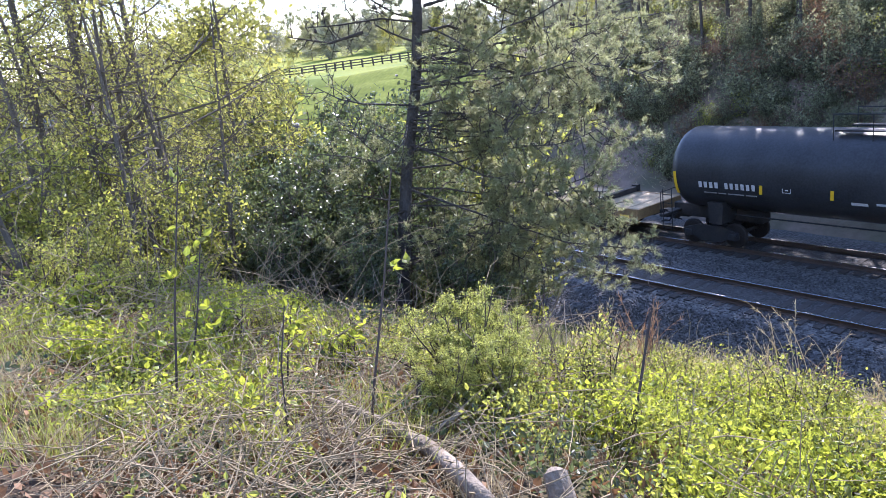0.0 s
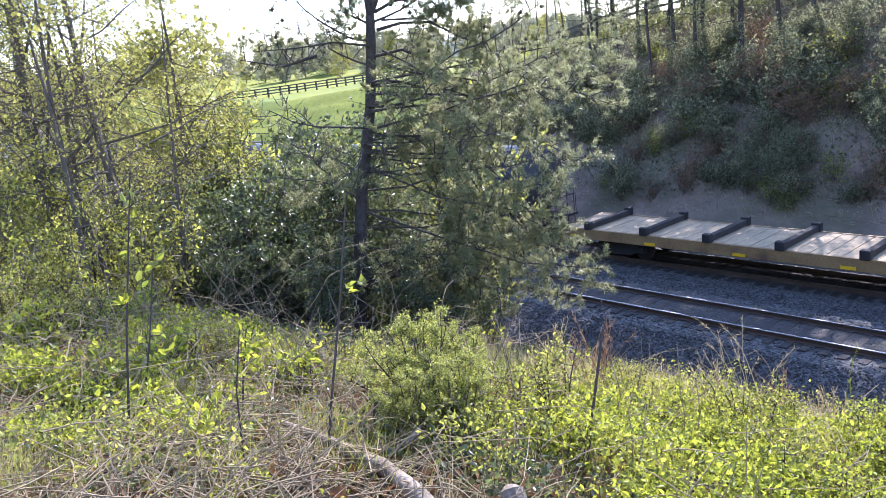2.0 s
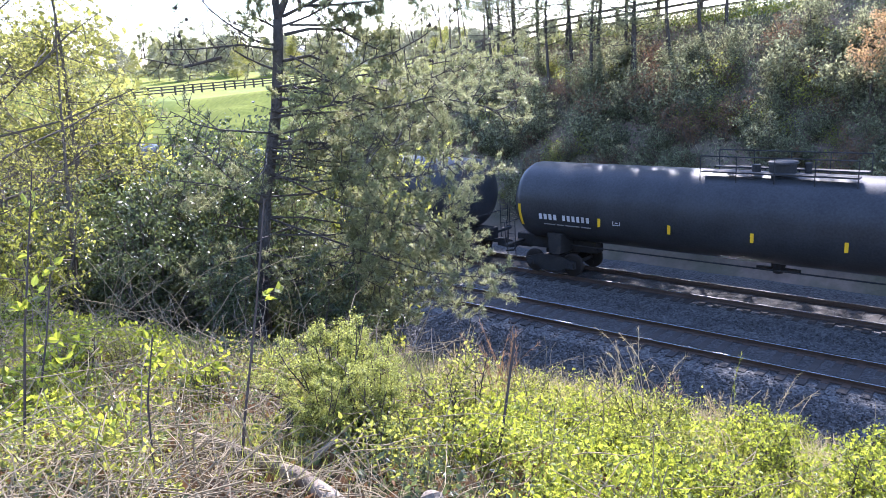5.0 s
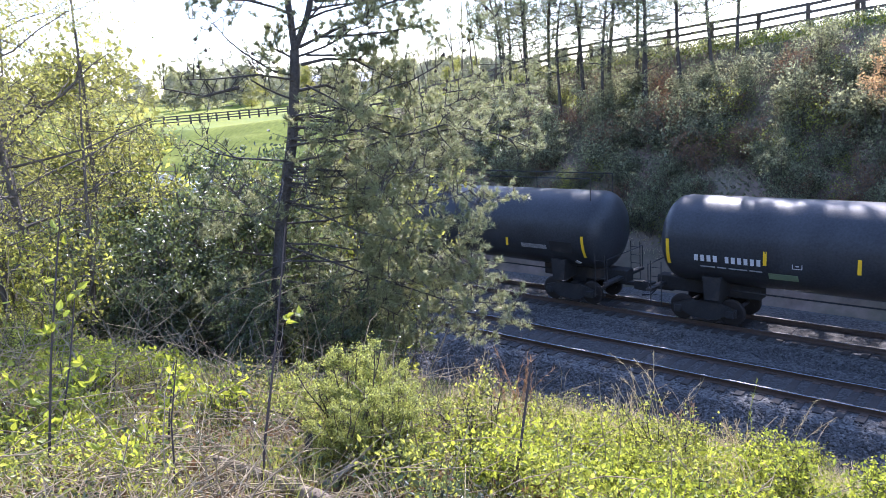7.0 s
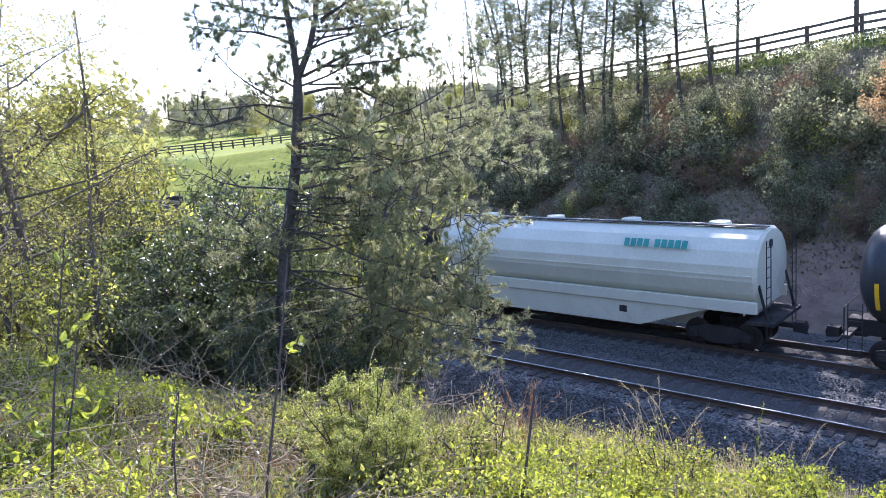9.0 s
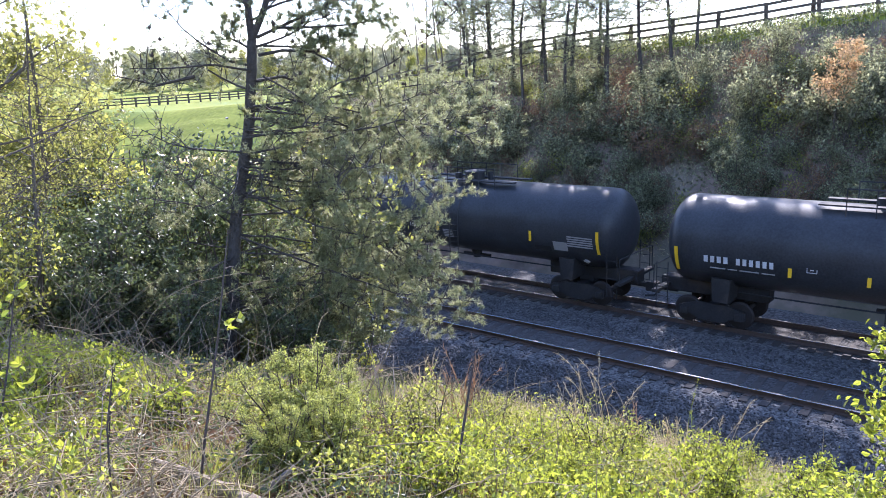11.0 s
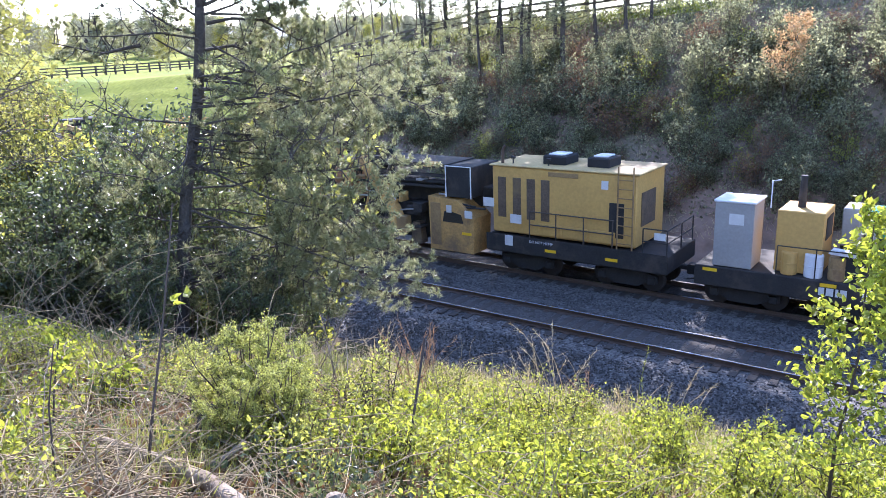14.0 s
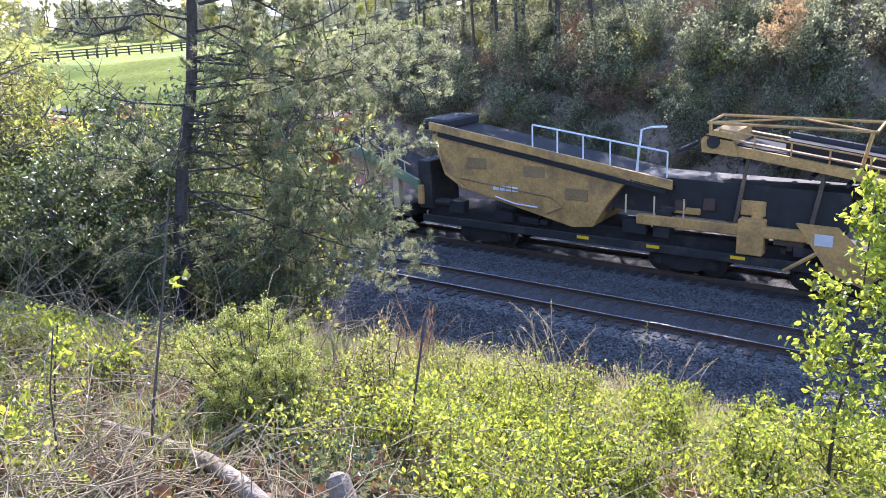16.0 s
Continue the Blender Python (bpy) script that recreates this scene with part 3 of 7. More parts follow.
def tank_car(left, right, label, mark, strips, zr=2.6, r=1.52, zc=2.83, mark_at=1.6, patch=None, walk_half=2.4, walk_at=0.0):
    """A tank car between two places of the train; strips: where its side reflectors sit, the end ones long."""
    length = right - left
    mid = (left + right) / 2
    c = car("tank_car", (left + right) / 2, label, "tank car", "tank cars")
    h = length / 2
    part("tank", shell(length, r, zc), M["black"], c, "glossy black tank shell", True)
    for i in range(1, 6):
        x = lerp(-h + 0.75, h - 0.75, i / 6)
        part("seam", Geo().tube([(x - 0.02, 0, zc), (x + 0.02, 0, zc)], r + 0.006, 40, False), M["black"], c)
    for s in (-1, 1):
        part("stub_sill", Geo().box(min(s * (h - 3.4), s * (h + 0.35)), max(s * (h - 3.4), s * (h + 0.35)), -0.28, 0.28, 0.85, 1.36, 0.03), M["steel"], c)
    for s in (-1, 1):
        sad = Geo().prism([(-0.25, 0.95), (0.25, 0.95), (0.32, 1.75), (-0.32, 1.75)], -1.25, 1.25)
        o = part("saddle", sad, M["steel"], c)
        o.location = (s * (h - 2.1), 0, 0)
        truck(c, s * (h - 1.75))
        coupler(c, s * (h + 0.35), s)
        end = Geo().box(s * (h + 0.1) - 0.12, s * (h + 0.1) + 0.12, -1.45, 1.45, 1.02, 1.14, 0.02)
        part("end_platform", end, M["steel"], c)
        for y in (-1.4, 1.4):
            lad = Geo()
            for dx in (-0.2, 0.2):
                lad.tube([(s * (h - 0.15) + dx, y, 0.55), (s * (h - 0.15) + dx, y, 2.15)], 0.018, 6)
            for i in range(5):
                z = 0.6 + 0.33 * i
                lad.tube([(s * (h - 0.15) - 0.2, y, z), (s * (h - 0.15) + 0.2, y, z)], 0.014, 6)
            part("ladder", lad, M["steel"], c)
        rail = Geo().tube([(s * (h + 0.15), -1.4, 1.1), (s * (h + 0.15), -1.4, 2.0), (s * (h + 0.15), 1.4, 2.0), (s * (h + 0.15), 1.4, 1.1)], 0.02, 6)
        part("end_rail", rail, M["steel"], c)
    # side reflectors, the end ones longer and bent to the shell
    yr = -math.sqrt(r * r - (zr - zc) ** 2) - 0.012
    for x0 in (strips[0] - mid, strips[-1] - mid):
        g = Geo()
        for i in range(6):
            a0, a1 = [math.pi + lerp(-0.26, 0.34, (i + k) / 6) - (zr - zc) / r for k in (0, 1)]
            q = [(x0 + 0.06, a0), (x0 - 0.06, a0), (x0 - 0.06, a1), (x0 + 0.06, a1)]
            g.add([(x, (r + 0.012) * math.cos(a), zc + (r + 0.012) * math.sin(a)) for x, a in q], [(0, 1, 2, 3)])
        part("reflector", g, M["reflector"], c, "long yellow reflective strip")
    for x0 in strips[1:-1]:
        o = part("reflector", REFLECT, None, c, "short yellow reflective strip")
        o.location = (x0 - mid, yr, zr)
    if mark is not None:
        y = -math.sqrt(r * r - (2.42 - zc) ** 2) - 0.02
        w = [0.13] * 4 + [-0.1] + [0.12] * 6
        bars(c, "lettering", -h + mark_at, y, 2.36, w, 0.22, mark, -9, 0.085)
        bars(c, "lettering", -h + mark_at + 0.2, y + 0.03, 2.16, [0.5, 0.3, 0.6, 0.4], 0.04, M["grey"], -12, 0.08)
        g = Geo()
        for a, b, d, e in ((0, 0.3, 0, 0.02), (0, 0.3, 0.28, 0.3), (0, 0.02, 0, 0.3), (0.28, 0.3, 0, 0.3), (0.1, 0.2, 0.08, 0.11), (0.1, 0.2, 0.17, 0.2)):
            g.box(a, b, -0.004, 0.004, d, e)
        o = part("lettering", g, M["mark"], c, "small outlined square mark")
        o.location = (-h + mark_at + 3.15, y, 2.38)
    for kind, x0, z, w, hh, m in patch or ():
        a = math.asin((z - zc) / r)
        g = Geo()
        if kind == "placard":
            g.prism([(0, -w / 2), (w / 2, 0), (0, w / 2), (-w / 2, 0)], -0.006, 0.006)
        elif kind == "table":
            for i in range(5):
                g.box(-w / 2, w / 2, -0.004, 0.004, -hh / 2 + hh * i / 5, -hh / 2 + hh * (i + 0.55) / 5)
        elif kind == "frame":
            for p, q, d, e in ((-w, w, -hh, 0.05 - hh), (-w, w, hh - 0.05, hh), (-w, 0.05 - w, -hh, hh), (w - 0.05, w, -hh, hh), (-w, w, -0.02, 0.02)):
                g.box(p / 2, q / 2, -0.004, 0.004, d / 2, e / 2)
        else:
            g.box(-w / 2, w / 2, -0.004, 0.004, -hh / 2, hh / 2)
        o = part("placard" if kind == "placard" else "notice", g, M[m], c)
        y = -(r + 0.014 + (hh / 2) ** 2 / (2 * r))
        o.matrix_basis = Matrix.Translation((x0 - mid, 0, zc)) @ pose(0, 0, 0, -math.degrees(a)) @ Matrix.Translation((0, y, 0))
    # manway, valves and the walk on top
    part("manway", Geo().tube([(0, 0, zc + r - 0.1), (0, 0, zc + r + 0.28), (0, 0, zc + r + 0.3), (0, 0, zc + r + 0.36)], [0.42, 0.42, 0.47, 0.45], 20), M["steel"], c)
    part("outlet_valve", Geo().tube([(0, 0, zc - r + 0.1), (0, 0, zc - r - 0.35)], [0.28, 0.16], 14).box(-0.7, 0.7, -0.06, 0.06, zc - r - 0.3, zc - r - 0.18), M["steel"], c)
    part("brake_pipe", Geo().tube([(-h + 2.5, -0.7, 1.22), (h - 2.5, -0.7, 1.22)], 0.03, 6), M["steel"], c)
    z, u0, u1 = zc + r + 0.02, walk_at - walk_half, walk_at + walk_half
    part("walkway", Geo().box(-2.4, 2.4, -0.75, -0.45, z - 0.02, z + 0.03).box(-2.4, 2.4, 0.45, 0.75, z - 0.02, z + 0.03), M["steel"], c)
    g = Geo()
    for y in (-0.85, 0.85):
        g.tube([(u0, y, z + 0.55), (u1, y, z + 0.55)], 0.022, 6)
        for i in range(5):
            x = lerp(u0, u1, i / 4)
            g.tube([(x, y, z - 0.35), (x, y, z + 0.55)], 0.018, 6)
    part("handrail", g, M["steel"], c)
    part("valve", Geo().tube([(0.75, 0.1, z - 0.05), (0.75, 0.1, z + 0.3)], 0.11, 10), M["steel"], c)
    part("valve", Geo().tube([(-0.8, -0.1, z - 0.05), (-0.8, -0.1, z + 0.22)], 0.14, 10), M["steel"], c)
    for s in (-1, 1) if length < 15 else (1,):
        lad = Geo()
        for dx in (-0.22, 0.22):
            lad.tube([(dx, s * 1.6, 1.1), (dx, s * 1.6, 3.2), (dx, s * 0.95, z)], 0.02, 6)
        for i in range(9):
            lad.tube([(-0.22, s * 1.6, 1.2 + 0.24 * i), (0.22, s * 1.6, 1.2 + 0.24 * i)], 0.014, 6)
        part("ladder", lad, M["steel"], c)
    return c


def build_flat_car():
    left, right = -48.6, -18.9
    c = car("flat_car", (left + right) / 2, "long flat car with a worn plank deck and dark cross bars", "flat car")
    h = (right - left) / 2
    part("side_sill", Geo().box(-h, h, -1.45, -1.33, 0.78, 1.2, 0.015), M["flatpaint"], c, "faded tan steel side sill with rust")
    part("side_sill", Geo().box(-h, h, 1.33, 1.45, 0.78, 1.2, 0.015), M["flatpaint"], c)
    part("end_sill", Geo().box(-h - 0.1, -h, -1.45, 1.45, 0.78, 1.2, 0.015), M["flatpaint"], c)
    part("end_sill", Geo().box(h, h + 0.1, -1.45, 1.45, 0.78, 1.2, 0.015), M["flatpaint"], c)
    part("centre_sill", Geo().box(-h, h, -0.3, 0.3, 0.7, 1.12, 0.02), M["steel"], c)
    plank = Geo().box(-0.243, 0.243, -1.32, 1.32, 1.12, 1.185, 0.008).mesh("plank", M["deck"])
    rng = random.Random(8)
    n = int(2 * h / 0.5)
    for i in range(n):
        o = part("plank", plank, None, c)
        o.matrix_basis = pose(-h + 0.25 + (2 * h - 0.5) * i / (n - 1), rng.uniform(-0.01, 0.01), rng.uniform(-0.006, 0.008), rng.uniform(-0.3, 0.3), 0, rng.uniform(-0.3, 0.3))
    bar = Geo().box(-0.12, 0.12, -1.5, 1.5, 1.2, 1.42, 0.02).mesh("cross_bar", M["tie"])
    cap = Geo().box(-0.16, 0.16, -1.53, -1.3, 1.19, 1.5, 0.02).mesh("stake_pocket", M["steel"])
    x = -h + 1.3
    while x < h - 0.8:
        o = part("cross_bar", bar, None, c)
        o.location = (x, 0, 0)
        for s in (0, 180):
            p = part("stake_pocket", cap, None, o)
            p.matrix_basis = pose(0, 0, 0, 0, 0, s)
        x += 2.62
    for s in (-1, 1):
        truck(c, s * (h - 2.6))
        coupler(c, s * (h + 0.3), s)
    bars(c, "lettering", 2.4, -1.458, 0.93, [0.13] * 4 + [-0.1] + [0.13] * 6, 0.17, M["mark"])
    for i in range(9):
        o = part("reflector", REFLECT_FLAT, None, c)
        o.location = (lerp(-h + 0.6, h - 0.6, i / 8), -1.456, 0.87)


build_flat_car()
tank_car(-17.6, -0.6, "black tank car with white lettering and chalk scrawls", M["mark"], (-16.99, -13.6, -11.2, -7.9, -5.0, -1.4), 2.5,
         patch=[("plate", -10.4, 2.2, 0.5, 0.1, "mark"), ("plate", -9.6, 2.24, 0.6, 0.08, "mark"), ("plate", -8.6, 2.25, 0.7, 0.12, "mark")])
tank_car(-67.0, -50.3, "black tank car with dull yellow lettering", M["gold"], (-66.27, -62.9, -60.37, -57.18, -54.7, -51.32), 2.74,
         patch=[("table", -52.23, 2.5, 1.15, 0.45, "grey"), ("placard", -52.1, 1.75, 0.32, 0.2, "mark"), ("frame", -53.42, 2.05, 0.42, 0.22, "grey")])
tank_car(-88.9, -68.7, "long black tank car with a sunlit top", M["mark"], (-88.2, -84.7, -82.0, -79.2, -76.45, -73.44, -69.55), 2.5,
         patch=[("table", -72.3, 2.3, 1.3, 0.26, "steel"), ("plate", -70.6, 2.35, 0.9, 0.4, "steel"), ("placard", -70.4, 1.7, 0.3, 0.2, "mark")])
tank_car(-111.65, -91.0, "long black tank car with a railed walkway on top", M["mark"], (-111.0, -107.72, -105.0, -101.75, -98.67, -95.3, -91.8), 2.64, walk_half=4.2, walk_at=3.2,
         patch=[("plate", -107.2, 2.05, 0.9, 0.25, "green")])
tank_car(-134.0, -113.6, "long black tank car with faint grey lettering", M["grey"], (-133.27, -129.77, -127.75, -125.38, -122.94, -120.55, -117.98, -114.43), 2.43, walk_half=7.2, walk_at=2.2,
         patch=[("plate", -121.84, 2.28, 0.85, 0.26, "steel"), ("table", -116.7, 2.28, 1.2, 0.2, "grey"), ("plate", -115.4, 2.35, 1.0, 0.45, "steel"), ("placard", -114.9, 1.7, 0.3, 0.2, "mark")])
tank_car(-166.95, -152.6, "shorter black tank car with a valve cage on top", M["mark"], (-166.29, -162.68, -160.5, -156.2, -153.3), 2.38, walk_half=1.6,
         patch=[("table", -154.2, 2.4, 1.2, 0.45, "grey"), ("plate", -155.3, 2.2, 0.6, 0.36, "grey")])
tank_car(-183.0, -168.55, "shorter black tank car with grey notice panels", M["mark"], (-182.27, -178.85, -176.7, -172.1, -169.24), 2.56, walk_half=1.6,
         patch=[("table", -169.95, 2.52, 1.05, 0.45, "grey"), ("plate", -170.8, 2.26, 0.6, 0.38, "grey"), ("plate", -171.6, 2.1, 0.7, 0.22, "steel"), ("placard", -169.9, 1.7, 0.32, 0.2, "mark"), ("table", -176.2, 2.25, 0.5, 0.4, "grey")])


def build_hopper():
    left, right = -150.5, -136.7
    c = car("hopper_car", (left + right) / 2, "white cylindrical covered hopper car with streaked sides", "hopper car")
    h = (right - left) / 2
    g = Geo()
    prof = []
    for i in range(13):
        a = lerp(-0.5, math.pi + 0.5, i / 12)
        prof.append((1.55 * math.cos(a), 2.75 + 1.42 * math.sin(a)))
    prof += [(-1.0, 1.5), (1.0, 1.5)]
    k = len(prof)
    rings = [(-h, 0.93), (-h + 0.12, 1.0)] + [(lerp(-h, h, i / 6), 1.0) for i in range(1, 6)] + [(h - 0.12, 1.0), (h, 0.93)]
    vs = [(x, y * s, 2.7 + (z - 2.7) * s) for x, s in rings for y, z in prof]
    fs = [(i * k + j, (i + 1) * k + j, (i + 1) * k + (j + 1) % k, i * k + (j + 1) % k) for i in range(len(rings) - 1) for j in range(k)]
    fs += [tuple(range(k)), tuple((len(rings) - 1) * k + j for j in range(k))[::-1]]
    part("body", g.add(vs, fs), M["white"], c, "white curved steel hull")
    for sy in (-1, 1):
        part("seam", Geo().box(-h + 0.1, h - 0.1, sy * 1.555 - 0.02, sy * 1.555 + 0.02, 2.68, 2.73), M["white"], c)
        skirt = Geo().prism([(-5.9, 1.5), (-3.2, 0.6), (2.7, 0.6), (5.4, 1.5)], sy * 1.38 - 0.03, sy * 1.38 + 0.03)
        part("side_panel", skirt, M["white"], c, "deep cream side panel with sloped ends")
    part("notice", Geo().box(1.9, 2.2, -1.425, -1.412, 1.0, 1.24), M["steel"], c)
    part("side_sill", Geo().box(-h, h, -1.5, -1.36, 1.45, 1.85, 0.02), M["white"], c)
    part("side_sill", Geo().box(-h, h, 1.36, 1.5, 1.45, 1.85, 0.02), M["white"], c)
    for i in range(3):
        x = lerp(-h + 3.2, h - 3.2, i / 2)
        vs = [(x - 1.6, -1.3, 1.5), (x + 1.6, -1.3, 1.5), (x + 1.6, 1.3, 1.5), (x - 1.6, 1.3, 1.5), (x - 0.35, -0.5, 0.55), (x + 0.35, -0.5, 0.55), (x + 0.35, 0.5, 0.55), (x - 0.35, 0.5, 0.55)]
        part("hopper_chute", Geo().add(vs, [(0, 1, 5, 4), (1, 2, 6, 5), (2, 3, 7, 6), (3, 0, 4, 7), (4, 5, 6, 7)]), M["white"], c)
    part("roof_walk", Geo().box(-h, h, -0.5, -0.25, 4.17, 4.2), M["steel"], c)
    for i in range(4):
        x = lerp(-h + 1.8, h - 1.8, i / 3)
        part("hatch", Geo().tube([(x, 0.1, 4.1), (x, 0.1, 4.24)], [0.4, 0.36], 16), M["white"], c)
    for s in (-1, 1):
        truck(c, s * (h - 1.4))
        coupler(c, s * (h + 0.45), s)
        part("end_platform", Geo().box(s * (h + 0.1) - 0.5, s * (h + 0.1) + 0.4, -1.4, 1.4, 1.05, 1.18, 0.02), M["steel"], c)
        for y in (-1.25, 1.25):
            lad = Geo()
            for dy in (-0.2, 0.2):
                lad.tube([(s * (h + 0.3), y + dy, 0.6), (s * (h + 0.3), y + dy, 3.9)], 0.018, 6)
            for i in range(10):
                lad.tube([(s * (h + 0.3), y - 0.2, 0.7 + 0.33 * i), (s * (h + 0.3), y + 0.2, 0.7 + 0.33 * i)], 0.014, 6)
            part("ladder", lad, M["steel"], c)
        part("end_post", Geo().tube([(s * (h + 0.3), -1.3, 1.1), (s * h, -1.3, 2.4)], 0.05, 6).tube([(s * (h + 0.3), 1.3, 1.1), (s * h, 1.3, 2.4)], 0.05, 6), M["steel"], c)
    part("end_mark", Geo().tube([(h + 0.01, -0.2, 3.6), (h + 0.03, -0.2, 3.6)], 0.16, 16), M["steel"], c, "dark round mark")
    bars(c, "lettering", 2.2, -1.47, 3.5, [0.2] * 4 + [-0.12] + [0.2] * 5, 0.3, M["teal"], 30)


build_hopper()


def build_box_car():
    c = car("equipment_car", -193.0, "yellow box-bodied work car with a faded roof and end porch", "work car")
    o = 193.0
    l, r, z0, z1 = -200.35 + o, -185.75 + o, 1.36, 4.36
    cut0, cut1 = -191.8 + o, -188.4 + o
    body = Geo().box(l, r, -1.5, 1.5, 2.28, z1, 0.02).box(l, cut0, -1.498, 1.5, z0, 2.3).box(cut1, r, -1.498, 1.5, z0 + 0.12, 2.3).box(cut0 - 0.1, cut1 + 0.1, -0.6, 1.5, z0, 2.3)
    part("body", body, M["yellow"], c, "yellow ribbed steel body")
    rib = Geo().box(-0.03, 0.03, -0.012, 0.012, 2.32, z1 - 0.02).mesh("rib", M["yellow"])
    n = 48
    for i in range(n):
        x = lerp(l + 0.1, r - 1.6, i / (n - 1))
        q = part("rib", rib, None, c)
        q.location = (x, -1.505, 0)
    sheet = Geo().box(-0.6, 0.6, -1.53, 1.53, z1, z1 + 0.035, 0.01).mesh("roof_sheet", M["roofpaint"])
    k = 13
    for i in range(k):
        q = part("roof_sheet", sheet, None, c, "faded tan roof sheet")
        q.matrix_basis = pose(lerp(l + 0.58, r + 0.72, i / (k - 1)), 0, 0.002 * (i % 3), 0, 0, 0)
    for i in range(30):
        q = part("roof_batten", Geo().box(-0.03, 0.03, -1.5, 1.5, z1 + 0.03, z1 + 0.06), M["roofpaint"], c)
        q.location = (lerp(l + 0.3, r + 1.0, i / 29), 0, 0)
    # window
    w0, w1 = -187.15 + o, -186.4 + o
    win = part("window", Geo().box(w0, w1, -1.53, -1.49, 2.72, 3.36, 0.02), M["steel"], c, "dark framed square window")
    part("pane", Geo().box(w0 + 0.09, w1 - 0.09, -1.538, -1.52, 2.81, 3.27, 0.01), M["glass"], win)
    # porch at the front end
    part("porch_floor", Geo().box(r, r + 1.4, -1.45, 1.45, 1.14, 1.24, 0.01), M["steel"], c)
    part("end_door", Geo().box(r, r + 0.03, -0.9, -0.1, 1.3, 3.3, 0.01), M["glass"], c)
    part("end_window", Geo().box(r, r + 0.03, 0.25, 0.75, 2.5, 3.3, 0.01), M["glass"], c)
    part("end_panel", Geo().box(r, r + 0.12, -1.42, -1.0, 1.5, 3.7, 0.02), M["flatpaint"], c)
    part("meter_box", Geo().box(r, r + 0.22, 0.9, 1.35, 1.6, 2.4, 0.03), M["steel"], c)
    for y in (-1.4, 1.4):
        part("porch_post", Geo().box(r + 1.25, r + 1.31, y - 0.03, y + 0.03, 1.2, z1), M["steel"], c)
        g = Geo()
        for z in (1.7, 2.2):
            g.tube([(r + 0.6, y, z), (r + 1.3, y, z)], 0.022, 6)
        part("porch_rail", g, M["plastic"] if y < 0 else M["steel"], c)
    g = Geo()
    for z in (1.6, 2.0, 2.25):
        g.tube([(r + 1.32, -1.4, z), (r + 1.32, 1.4, z)], 0.022, 6)
    part("porch_rail", g, M["steel"], c)
    part("step", Geo().box(r + 0.6, r + 1.3, -1.5, -1.2, 0.75, 0.8).box(r + 0.6, r + 1.3, -1.5, -1.2, 0.42, 0.47), M["steel"], c)
    part("white_box", Geo().box(r + 0.05, r + 0.12, -0.75, -0.3, 1.75, 2.1, 0.02), M["plastic"], c)
    part("horn", Geo().tube([(r + 0.8, -0.5, z1 + 0.3), (r + 1.25, -0.7, z1 + 0.34)], [0.05, 0.12], 10).box(r + 0.7, r + 1.05, -0.6, -0.2, z1 + 0.03, z1 + 0.3, 0.02), M["grey"], c)
    ac = part("air_conditioner", Geo().box(-189.3 + o, -187.2 + o, -0.75, 0.35, z1 + 0.03, z1 + 0.33, 0.12), M["plastic"], c, "white rounded roof unit")
    part("cover", Geo().box(-188.6 + o, -187.0 + o, -0.6, 0.45, z1 + 0.3, z1 + 0.48, 0.14), M["plastic"], ac)
    part("roof_edge_lamp", Geo().box(-193.35 + o, -193.2 + o, -1.56, -1.5, 3.98, 4.12, 0.01), M["plastic"], c)
    # underframe
    part("side_sill", Geo().box(l - 0.2, r + 1.4, -1.47, -1.35, 0.72, 1.34, 0.02), M["steel"], c)
    part("side_sill", Geo().box(l - 0.2, r + 1.4, 1.35, 1.47, 0.72, 1.34, 0.02), M["steel"], c)
    part("floor_frame", Geo().box(l - 0.2, r + 1.4, -1.36, 1.36, 1.0, 1.3), M["steel"], c)
    part("hose", Geo().tube([(cut0 + 0.05, -1.44, 2.0), (cut0 + 0.9, -1.47, 1.86), (cut0 + 2.0, -1.47, 1.74), (cut1 - 0.1, -1.44, 1.72)], 0.03, 6), M["plastic"], c, "white hose")
    part("recess_machinery", Geo().box(cut0 + 0.1, cut1 - 0.15, -1.4, -0.6, 1.35, 2.22, 0.1), M["steel"], c)
    for x in (-201.3, -196.2, -192.8, -189.4, -185.9):
        q = part("reflector", REFLECT_FLAT, None, c)
        q.location = (x + o + 0.15, -1.476, 1.1)
    bars(c, "lettering", -194.4 + o, -1.525, 3.08, [0.4, 0.42, 0.42, 0.42, 0.5], 0.5, M["red"], 0, 0.08, 0.18)
    words(c, "DO NOT HUMP", -196.6 + o, -1.478, 0.92, 0.13, M["mark"])
    bars(c, "lettering", -188.6 + o, -1.476, 0.95, [0.5, 0.3], 0.03, M["mark"])
    bars(c, "lettering", -188.6 + o, -1.476, 0.88, [0.4, 0.45], 0.03, M["mark"])
    truck(c, l + 1.6)
    truck(c, r - 0.9)
    coupler(c, l - 0.2, -1)
    coupler(c, r + 1.5, 1)


build_box_car()


